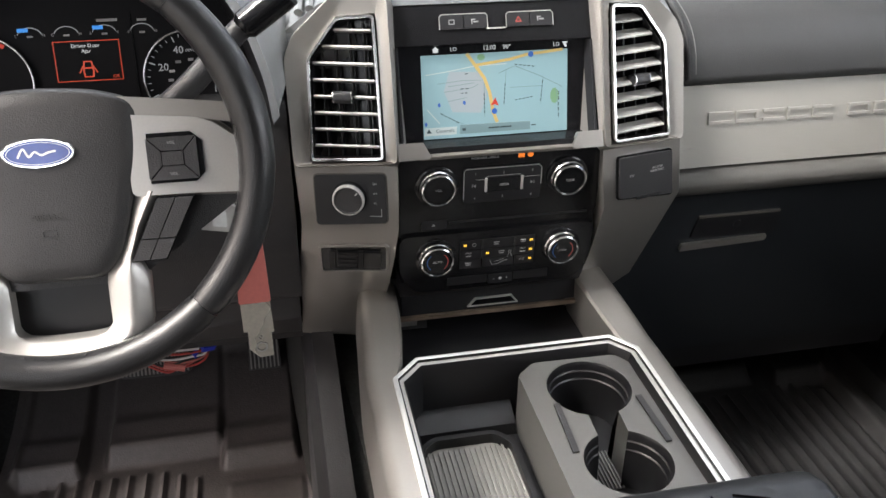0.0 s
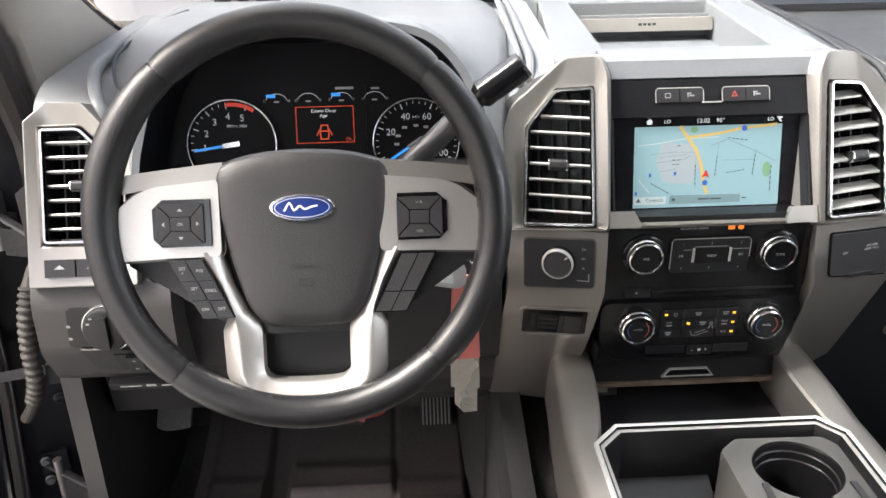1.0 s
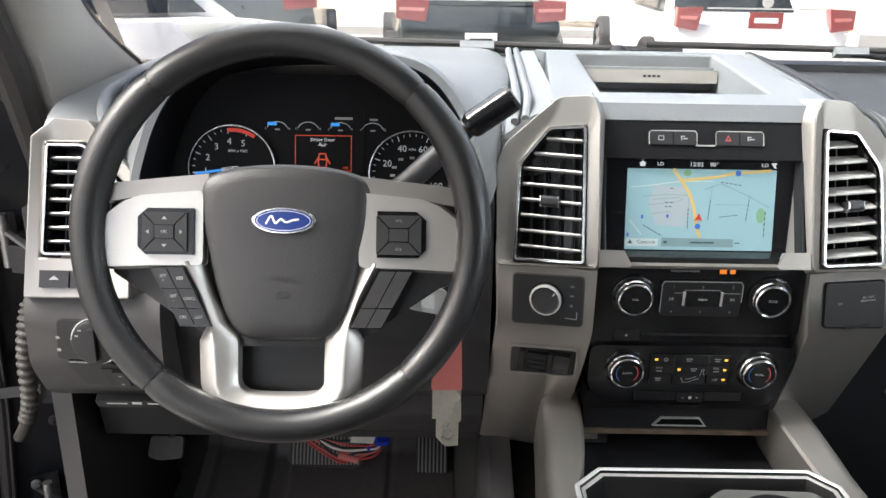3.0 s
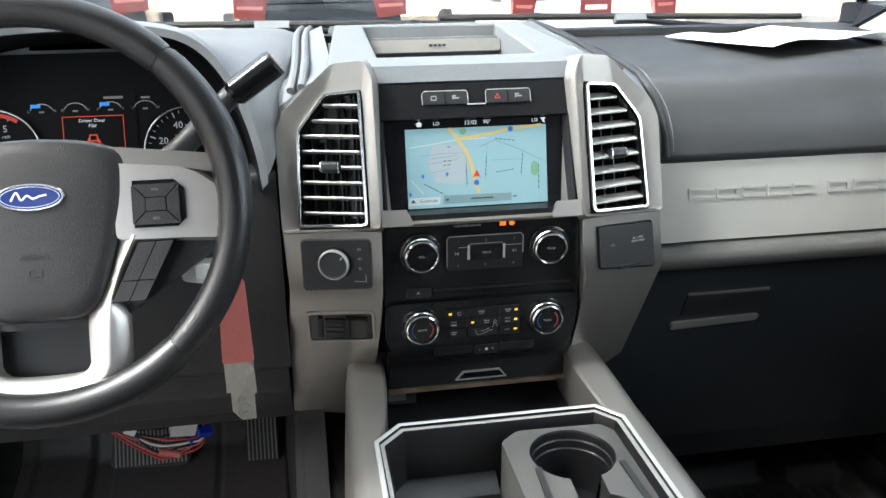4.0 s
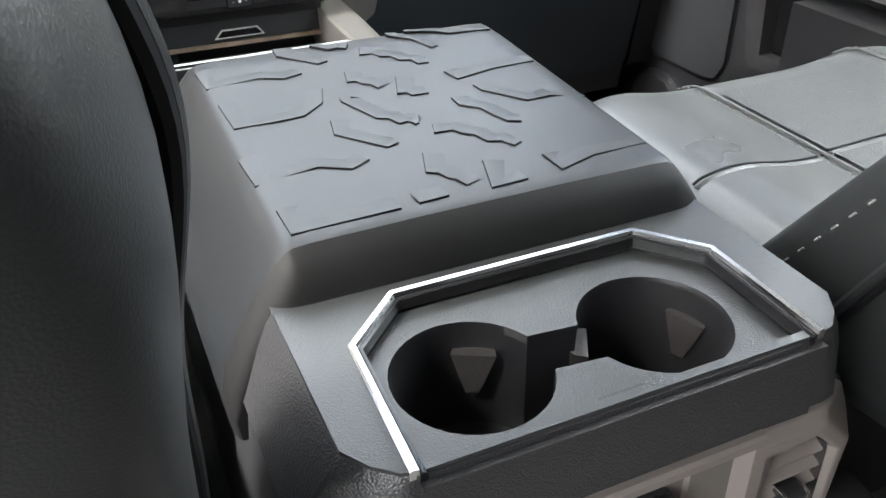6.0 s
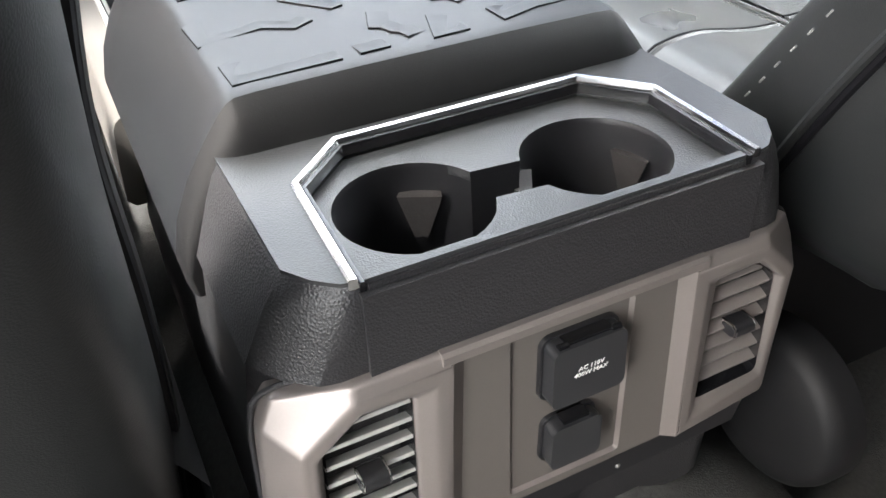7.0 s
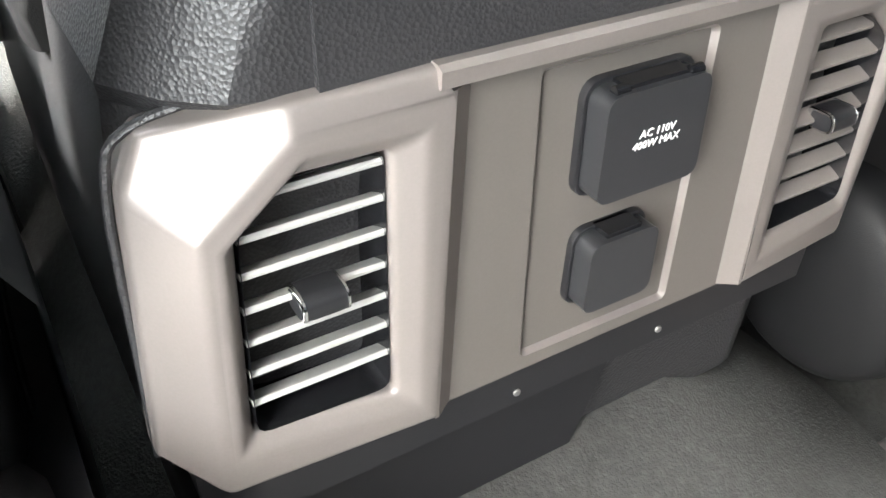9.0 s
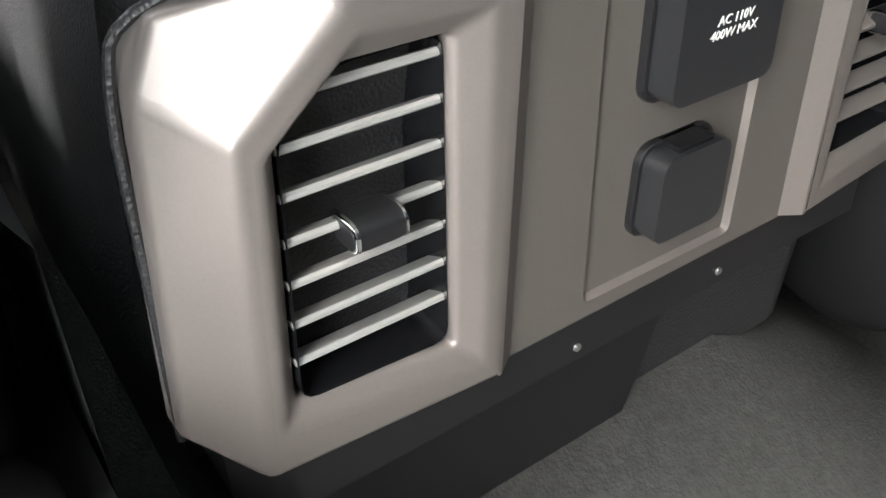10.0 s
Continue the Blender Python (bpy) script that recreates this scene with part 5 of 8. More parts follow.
def build_cluster():
    t = thing("instrument_cluster", "dark instrument cluster with two chrome-ringed gauges", "instrument cluster", (-0.458, 0.98, 0.68))
    part("backplate", prism([(-0.205, -0.10), (0.205, -0.10), (0.195, 0.08), (0.15, 0.118), (-0.15, 0.118), (-0.195, 0.08)], CLUSTER, -0.02, -0.004), VOID, t)
    for cu, cv, r, nums, a0, step, ticks in ((-0.111, 0.0, 0.0545, ("1", "2", "3", "4", "5"), 186, -29.5, 13), (0.111, -0.003, 0.0535, ("", "20", "40", "60", "80", "100"), 204, -46, 26)):
        g = part("gauge", turned([(r * 0.93, -0.010), (r * 0.93, -0.003), (0.001, -0.003)], CLUSTER, 48, cu, cv), VOID, t)
        part("ring", hoop(disc(cu, cv, r, 56), disc(cu, cv, r * 0.955, 56), CLUSTER, -0.006, 0.004, 0.001), CHROME, g, "chrome gauge ring")
        for i, tx in enumerate(nums):
            a = radians(a0 + step * i)
            if tx:
                words(tx, 0.0115, CLUSTER, cu + r * 0.62 * math.cos(a), cv + r * 0.62 * math.sin(a), -0.0025, DIALPRINT, g)
        span = abs(step) * (len(nums) - 1)
        for i in range(ticks):
            a = radians(a0 - span * i / (ticks - 1) * (1 if ticks > 20 else 1.0))
            long = i % 5 == 0 if ticks > 20 else i % 3 == 0
            p, q = (0.80 if long else 0.86) * r, 0.925 * r
            part("tick", strip_bm(CLUSTER, [(cu + p * math.cos(a), cv + p * math.sin(a)), (cu + q * math.cos(a), cv + q * math.sin(a))], 0.0012 if long else 0.0008, -0.0024), DIALPRINT, g)
        if ticks < 20:
            part("red_zone", strip_bm(CLUSTER, [(cu + r * 0.88 * math.cos(radians(a)), cv + r * 0.88 * math.sin(radians(a))) for a in range(98, 52, -6)], 0.0045, -0.0023), UIRED, g)
            words("RPM x 1000", 0.0048, CLUSTER, cu + 0.006, cv + 0.022, -0.0025, DIALPRINT, g)
            na, nl = 188, 0.86
        else:
            words("MPH", 0.0045, CLUSTER, cu, cv + 0.030, -0.0025, DIALPRINT, g)
            bars(CLUSTER, [(cu - 0.014, cv + 0.018, 0.006, 0.003), (cu, cv + 0.020, 0.006, 0.003), (cu + 0.012, cv + 0.018, 0.006, 0.003), (cu - 0.022, cv + 0.008, 0.006, 0.003), (cu - 0.024, cv - 0.002, 0.006, 0.003)], -0.0025, PRINTDIM, g)
            na, nl = 213, 0.86
        a = radians(na)
        part("needle", strip_bm(CLUSTER, [(cu + 0.008 * math.cos(a), cv + 0.008 * math.sin(a)), (cu + r * nl * math.cos(a), cv + r * nl * math.sin(a))], 0.0030, 0.0010), NEEDLE, g, "lit blue needle")
        part("needle_hub", prism([(cu + dx * math.cos(a) - dy * math.sin(a), cv + dx * math.sin(a) + dy * math.cos(a)) for dx, dy in ((0.012, -0.0028), (0.012, 0.0028), (-0.009, 0.0028), (-0.009, -0.0028))], CLUSTER, -0.002, 0.004, 0.001), CHROME, g)
    # middle display
    d = part("display", prism([(-0.050, -0.03), (0.051, -0.03), (0.051, 0.070), (-0.050, 0.070)], CLUSTER, -0.004, -0.002), VOID, t)
    part("message_frame", hoop([(-0.034, -0.001), (0.036, -0.001), (0.036, 0.043), (-0.034, 0.043)], [(-0.0332, -0.0002), (0.0352, -0.0002), (0.0352, 0.0422), (-0.0332, 0.0422)], CLUSTER, -0.002, -0.0015), CARRED, d)
    words("Driver Door\nAjar", 0.0058, CLUSTER, 0.0, 0.0345, -0.0018, UIWHITE, d)
    words("OK", 0.005, CLUSTER, 0.029, 0.003, -0.0018, CARRED, d)
    part("car_mark", hoop([(-0.005, 0.003), (0.005, 0.003), (0.006, 0.010), (0.0045, 0.021), (-0.0045, 0.021), (-0.006, 0.010)], [(-0.0036, 0.0044), (0.0036, 0.0044), (0.0044, 0.010), (0.0033, 0.0196), (-0.0033, 0.0196), (-0.0044, 0.010)], CLUSTER, -0.002, -0.0015), CARRED, d)
    part("car_roof_mark", box(CLUSTER, -0.0045, 0.0045, 0.0125, 0.0140, -0.002, -0.0015), CARRED, d)
    for s in (-1, 1):
        part("door_mark", strip_bm(CLUSTER, [(s * 0.005, 0.016), (s * 0.0095, 0.008)], 0.0014, -0.0014), CARRED, d)
    for i, (u, ends, lit) in enumerate(((-0.056, "LH", 1), (-0.018, "CH", 0), (0.022, "EF", 1), (0.062, "040", 0))):
        part("mini_arc", strip_bm(CLUSTER, [(u + 0.013 * math.cos(radians(a)), 0.049 + 0.010 * math.sin(radians(a))) for a in range(165, 14, -15)], 0.0008, -0.0018), DIALPRINT, d)
        words(ends[0], 0.0042, CLUSTER, u - 0.0145, 0.0505, -0.0018, PRINTDIM, d)
        words(ends[1:], 0.0042, CLUSTER, u + 0.0145, 0.0505, -0.0018, PRINTDIM, d)
        if lit:
            part("mini_needle", box(CLUSTER, u - 0.012, u - 0.001, 0.0545, 0.0585, -0.0018, -0.0012), NEEDLE, d)
        bars(CLUSTER, [(u, 0.0495, 0.006, 0.002)], -0.0018, PRINTDIM, d)
    bars(CLUSTER, [(0.026, 0.064, 0.022, 0.003), (0.063, 0.063, 0.010, 0.0025)], -0.0018, PRINTDIM, d)


build_cluster()


# ---- steering wheel ----
def build_wheel():
    t = thing("steering_wheel", "black leather four-spoke steering wheel with silver spokes", "steering wheel", (-0.4575, 0.74, 0.71))
    R = 0.1835
    segs = ((47, 131), (131, 230), (230, 313), (313, 407))
    for a0, a1 in segs:
        path, rad = [], []
        n = 26
        for i in range(n + 1):
            a = radians(a0 + 0.35 + (a1 - a0 - 0.7) * i / n)
            side = max(0.0, math.cos((abs(math.degrees(math.atan2(math.sin(a), abs(math.cos(a))))) - 18) / 22 * math.pi / 2)) if abs(math.degrees(math.atan2(math.sin(a), abs(math.cos(a)))) - 18) < 22 else 0
            thick = 0.0160 + 0.0014 * side
            if i in (0, n):
                thick *= 0.93
            path.append(WHEEL @ Vector((R * math.cos(a), R * math.sin(a), -0.004)))
            rad.append(thick)
        part("rim_section", sweep(path, rad, 18, up=WHEEL.to_3x3() @ Vector((0, 0, 1))), WHEELSKIN, t, "black leather rim section")
    core = [WHEEL @ Vector((R * math.cos(2 * math.pi * i / 64), R * math.sin(2 * math.pi * i / 64), -0.004)) for i in range(64)]
    part("rim_core", sweep(core, 0.0138, 12, closed=True, up=WHEEL.to_3x3() @ Vector((0, 0, 1))), GREYTRIM, t)
    stitch = mesh_of(sweep([(-0.0022, 0, 0), (0.0018, 0, 0)], 0.0004, 5), "stitch", THREAD)
    for i in range(120):
        a = radians(3 * i)
        ob = link("stitch", stitch, t)
        ob.matrix_basis = WHEEL @ Matrix.Translation(((R - 0.0147) * math.cos(a), (R - 0.0147) * math.sin(a), 0.0025)) @ pose(0, 0, 0, 0, 0, 90 + 3 * i + 14)
    # airbag cover: a swelling shield
    hub = rounded([(-0.0785, 0.054), (-0.042, 0.064), (0.0, 0.067), (0.049, 0.064), (0.0865, 0.053), (0.0850, 0.010), (0.0715, -0.045), (0.0595, -0.083), (0.042, -0.103), (-0.035, -0.103), (-0.0530, -0.083), (-0.0645, -0.045), (-0.0775, 0.010)], 0.016, 4)
    c = Vector((0.003, -0.01))
    sc = lambda k, w: [WHEEL @ Vector((c.x + (u - c.x) * k, c.y + (v - c.y) * k, w)) for u, v in hub]
    cover = part("airbag_cover", loft([sc(0.80, -0.045), sc(0.975, -0.026), sc(1.0, -0.016), sc(0.985, -0.009), sc(0.94, -0.004), sc(0.80, -0.0012), sc(0.5, 0.0004), sc(0.2, 0.0008)]), COVERGRAIN, t, "grained black airbag cover", sharp=60)
    e = part("emblem", loft([[WHEEL @ Vector((0.0035 + 0.0300 * k * math.cos(2 * math.pi * i / 40), 0.012 + 0.0128 * k * math.sin(2 * math.pi * i / 40), w)) for i in range(40)] for k, w in ((1.0, -0.002), (1.0, 0.0022), (0.95, 0.0032))]), CHROME, cover, "oval badge with chrome edge")
    part("badge_field", prism(disc(0.0035, 0.012, 0.0272, 40, 0.0108), WHEEL, 0.002, 0.0036), BLUE, cover, "deep blue oval badge field")
    part("badge_line", hoop(disc(0.0035, 0.012, 0.0255, 40, 0.0095), disc(0.0035, 0.012, 0.0250, 40, 0.0090), WHEEL, 0.003, 0.0038), PRINT, cover)
    # the badge's writing as a plain flowing stroke
    part("badge_stroke", strip_bm(WHEEL, [tuple(p)[:2] for p in smooth_path([(-0.013, 0.009, 0), (-0.008, 0.0165, 0), (-0.004, 0.0095, 0), (0.001, 0.0135, 0), (0.006, 0.0105, 0), (0.012, 0.0125, 0), (0.018, 0.0135, 0)], 4)], 0.0018, 0.0039), PRINT, cover)
    # Darker letters stand in for the shading of the raised word.
    words("AIRBAG", 0.0075, WHEEL, 0.003, -0.043, 0.0006, PRINTDARK, cover, "embossed_word", depth=0.0006)
    part("horn_mark", hoop([(-0.003, -0.0605), (0.009, -0.0605), (0.009, -0.0545), (-0.003, -0.0545)], [(-0.002, -0.0597), (0.008, -0.0597), (0.008, -0.0553), (-0.002, -0.0553)], WHEEL, -0.001, 0.0012), GREYTRIM, cover)
    # pale upper spoke tops
    for s in (-1, 1):
        part("upper_spoke", prism([(s * u, v) for u, v in ((0.070, 0.036), (0.070, 0.056), (0.128, 0.050), (0.162, 0.046), (0.166, 0.028), (0.12, 0.036))][::s], WHEEL, -0.020, -0.008, 0.004, 3), SILVER, t)
    # silver side arms round the switch pads
    for s in (-1, 1):
        o = rounded([(0.074, 0.0400), (0.1340, 0.0345), (0.1500, 0.0285), (0.1695, 0.0130), (0.1715, -0.0250), (0.1670, -0.0340), (0.124, -0.0320), (0.074, -0.0315)], 0.006, 3)
        poly = [(s * u, v) for u, v in o][::-s]
        # A darker under-layer paints the shade on each spoke's side face.
        part("spoke_flank", prism(inset(poly, -0.0030), WHEEL, -0.030, -0.0125, 0.004, 3), SILVER_DARK, t, "spoke flank, side shade put in a darker paint")
        part("silver_spoke", prism(poly, WHEEL, -0.022, -0.0040, 0.0048, 4), BRIGHT, t, "satin silver spoke")
    # one ridged band runs from arm to arm in a U under the cover
    half = (((0.100, -0.028), (0.090, -0.028), (0.072, -0.022)), ((0.0935, -0.036), (0.086, -0.036), (0.0735, -0.033)), ((0.0800, -0.062), (0.0745, -0.059), (0.0655, -0.060)), ((0.0685, -0.086), (0.0655, -0.085), (0.0530, -0.087)), ((0.0745, -0.0945), (0.0640, -0.0955), (0.0430, -0.0985)), ((0.0785, -0.104), (0.0632, -0.106), (0.0418, -0.107)), ((0.0778, -0.126), (0.0618, -0.126), (0.0415, -0.126)), ((0.0770, -0.1455), (0.0605, -0.1465), (0.0415, -0.1440)), ((0.0730, -0.1590), (0.0565, -0.1555), (0.0390, -0.1495)), ((0.0610, -0.1715), (0.0470, -0.1620), (0.0335, -0.1535)), ((0.0420, -0.1790), (0.0330, -0.1655), (0.0245, -0.1548)), ((0.0200, -0.1823), (0.0165, -0.1670), (0.0125, -0.1554)), ((0.0, -0.1832), (0.0, -0.1675), (0.0, -0.1556)))
    run = [[(s * u, v) for u, v in q] for s, seq in ((-1, half), (1, half[-2::-1])) for q in seq]
    band = []
    for out_, top_, in_ in run:
        lerp = lambda a, b, k: (a[0] + (b[0] - a[0]) * k, a[1] + (b[1] - a[1]) * k)
        prof = ((out_, -0.028), (out_, -0.0135), (lerp(out_, top_, 0.14), -0.0105), (lerp(out_, top_, 0.85), -0.0040), (top_, -0.0033), (lerp(top_, in_, 0.15), -0.0040), (lerp(top_, in_, 0.88), -0.0115), (in_, -0.0140), (in_, -0.032))
        band.append([WHEEL @ Vector((u, v, w)) for (u, v), w in prof])
    part("silver_band", loft(band, caps=False, closed=False), BRIGHT, t, "satin silver ridged lower band", sharp=32, soft=True)
    part("spoke_backing", prism([(-0.165, 0.035), (-0.165, -0.04), (-0.06, -0.11), (0.065, -0.11), (0.168, -0.04), (0.168, 0.035)], WHEEL, -0.042, -0.022, 0.004), GREYTRIM, t)
    # switch pads
    for s in (-1, 1):
        x0 = 0.0015
        inner = 0.0835 if s < 0 else 0.0900
        pad = [(x0 + s * u, v) for u, v in ((inner, 0.0225), (0.127, 0.0225), (0.1365, 0.014), (0.1365, -0.014), (0.129, -0.0215), (inner, -0.0215))]
        if s > 0:
            pad = pad[::-1]
        p = part("switch_pad", prism(pad, WHEEL, -0.010, -0.001, 0.0015), GLOSS, t, "black thumb switch pad")
        cu = x0 + s * 0.1105
        w, h = 0.0215, 0.0190
        iw, ih = 0.0095, 0.0065
        quads = (((-w, h), (w, h), (iw, ih), (-iw, ih)), ((-w, -h), (-iw, -ih), (iw, -ih), (w, -h)), ((-w, h), (-iw, ih), (-iw, -ih), (-w, -h)), ((w, h), (w, -h), (iw, -ih), (iw, ih)))
        for i, q in enumerate(quads):
            cx, cy = sum(a for a, b in q) / 4, sum(b for a, b in q) / 4
            part("arrow_key", prism([(cu + a + (cx - a) * 0.05, b + (cy - b) * 0.05) for a, b in q][::-1], WHEEL, -0.002, 0.0018, 0.0007), SATIN if s < 0 else GREYTRIM, p)
            if s < 0:
                tri = [((-0.0025, -0.001), (0.0025, -0.001), (0, 0.0018)), ((-0.0025, 0.001), (0.0025, 0.001), (0, -0.0018)), ((0.001, -0.0022), (0.001, 0.0022), (-0.0018, 0)), ((-0.001, -0.0022), (-0.001, 0.0022), (0.0018, 0))][i]
                part("arrow_mark", prism([(cu + cx + a, cy + b) for a, b in tri], WHEEL, 0.0018, 0.0021), PRINTDIM, p)
        part("ok_key", box(WHEEL, cu - iw * 0.94, cu + iw * 0.94, -ih * 0.92, ih * 0.92, -0.002, 0.0026, 0.0008), SATIN if s < 0 else GREYTRIM, p)
        if s < 0:
            words("OK", 0.0042, WHEEL, cu, 0, 0.0028, PRINTDIM, p)
            # lower keys
        else:
            words("VOL", 0.0036, WHEEL, cu, 0.0135, 0.0020, PRINTDIM, p)
            words("VOL", 0.0036, WHEEL, cu, -0.0135, 0.0020, PRINTDIM, p)
        low = [(0.0925, -0.0335), (0.1255, -0.0335), (0.0955, -0.0895), (0.0650, -0.0895)]
        poly = [(x0 + s * u, v) for u, v in low]
        q = part("key_block", prism(poly[::-s], WHEEL, -0.012, -0.002, 0.003, 3), GLOSS, t, "slanting black key block")
        names = (("SET\n+", "RES"), ("SET\n-", "CNCL"), ("ON", "OFF")) if s < 0 else ((None, None), (None, None), (None, None))
        rows = ((0.02, 0.35), (0.37, 0.68), (0.70, 0.98)) if s < 0 else ((0.02, 0.64), (0.66, 0.98), None)
        for r, rg in enumerate(rows):
            if not rg:
                continue
            for cc in range(2):
                f0, f1 = (0.03, 0.485) if cc == 0 else (0.515, 0.97)
                def at(a, b):
                    top = Vector(low[1]).lerp(Vector(low[0]), a)
                    bot = Vector(low[2]).lerp(Vector(low[3]), a)
                    z = top.lerp(bot, b)
                    return (x0 + s * z.x, z.y)
                poly2 = [at(f0, rg[0]), at(f1, rg[0]), at(f1, rg[1]), at(f0, rg[1])]
                if s > 0:
                    poly2 = poly2[::-1]
                part("key", prism(poly2, WHEEL, -0.004, 0.0005, 0.0007), SATIN if s < 0 else GREYTRIM, q)
                tx = names[r][cc]
                if tx:
                    mid = at((f0 + f1) / 2, (rg[0] + rg[1]) / 2)
                    words(tx, 0.0042, WHEEL, mid[0], mid[1], 0.0007, PRINTDIM, q)
    # well below the cover
    part("lower_well", prism([(-0.050, -0.09), (0.050, -0.09), (0.047, -0.162), (-0.047, -0.162)], WHEEL, -0.060, -0.045), SATIN, t)


build_wheel()


def build_column():
    t = thing("steering_column", "charcoal steering column shroud with stalks", "steering column", (-0.457, 0.9, 0.55))
    sec = lambda y, cz, a, b: [Vector((-0.457 + a * math.cos(k), y, cz + b * math.sin(k))) for k in [2 * math.pi * i / 24 for i in range(24)]]
    part("shroud", loft([sec(0.775, 0.668, 0.060, 0.040), sec(0.80, 0.662, 0.073, 0.050), sec(0.86, 0.650, 0.085, 0.060), sec(0.95, 0.635, 0.095, 0.070)]), GREYTRIM, t, sharp=60)
    part("shift_stem", sweep(smooth_path([(-0.395, 0.83, 0.715), (-0.345, 0.845, 0.748), (-0.288, 0.86, 0.800), (-0.272, 0.862, 0.810)], 5), [0.0125] * 8 + [0.0115] * 8, 14), GREYTRIM, t)
    h = part("shift_handle", sweep([(-0.283, 0.858, 0.8035), (-0.279, 0.8585, 0.807), (-0.240, 0.8615, 0.834), (-0.236, 0.862, 0.8365), (-0.234, 0.862, 0.838)], [0.011, 0.0150, 0.0155, 0.0145, 0.010], 20), GLOSS, t, "black shift lever handle")
    part("handle_cap", sweep([(-0.2375, 0.862, 0.8355), (-0.2345, 0.8622, 0.8378)], [0.0152, 0.0140], 20), GREYTRIM, h)
    part("turn_stalk", sweep(smooth_path([(-0.52, 0.81, 0.690), (-0.585, 0.80, 0.672), (-0.632, 0.79, 0.645)], 5), [0.009, 0.009, 0.009, 0.009, 0.010, 0.011, 0.012, 0.013, 0.014, 0.014, 0.012], 12), GREYTRIM, t)
    part("tilt_lever", sweep([(-0.55, 0.80, 0.625), (-0.590, 0.79, 0.610)], 0.008, 10), SATIN, t)
    lock = part("ignition_lock", turned([(0.019, 0.0), (0.019, 0.018), (0.016, 0.021), (0.010, 0.021)], plane((-0.372, 0.835, 0.640), (0, 1, 0.0), (0.15, 0, 1)), 24), SATIN, t)

    k = thing("ignition_key", "silver ignition key with ring in the lock", "key", (-0.33, 0.83, 0.63))
    K = plane((-0.322, 0.780, 0.636), (1, 0, -0.06), (0, 0.3, 1))
    part("head", prism(rounded([(-0.022, -0.010), (0.012, -0.014), (0.020, -0.008), (0.020, 0.010), (0.012, 0.014), (-0.022, 0.011)], 0.005, 3), K, -0.005, 0.005, 0.002), SLAT, k)
    part("head_inlay", prism(rounded([(-0.008, -0.007), (0.006, -0.008), (0.006, 0.008), (-0.008, 0.007)], 0.002), K, 0.004, 0.0065, 0.001), PAPER, k)
    part("blade", box(K, -0.042, -0.02, -0.004, 0.004, -0.0015, 0.0015), STEEL, k)
    ring = [Vector((-0.302 + 0.012 * math.cos(a), 0.817 + 0.003 * math.sin(a), 0.622 + 0.014 * math.sin(a))) for a in [2 * math.pi * i / 28 for i in range(28)]]
    part("ring", sweep(ring, 0.0013, 8, closed=True, up=(0, 1, 0)), CHROME, k)

    g = thing("key_tag", "long faded red and bare metal tag hanging from key", "key tag", (-0.30, 0.822, 0.43))
    Tg = plane((-0.3005, 0.823, 0.615), (1, 0, 0.02), (0, 0.02, 1))
    part("red_sleeve", prism(rounded([(-0.018, -0.108), (0.0175, -0.108), (0.0145, -0.012), (0.009, -0.002), (-0.006, -0.002), (-0.014, -0.014)], 0.003, 3), Tg, -0.0025, 0.0025, 0.0008), REDTAG, g, "faded red plastic sleeve")
    part("metal_blade", prism([(-0.0165, -0.108), (0.0165, -0.108), (0.0175, -0.150), (0.0145, -0.150), (0.0145, -0.182), (-0.001, -0.183), (-0.012, -0.170), (-0.012, -0.146), (-0.0165, -0.146)][::-1], Tg, -0.0012, 0.0012, 0.0004), TAGMETAL, g, "scuffed metal blade")
    for v, r in ((-0.155, 0.0022), (-0.168, 0.0068), (-0.106, 0.0016)):
        part("punch_mark", hoop(disc(0.002, v, r, 18), disc(0.002, v, r * 0.72, 18), Tg, 0.0008, 0.0020), STEEL, g)


build_column()


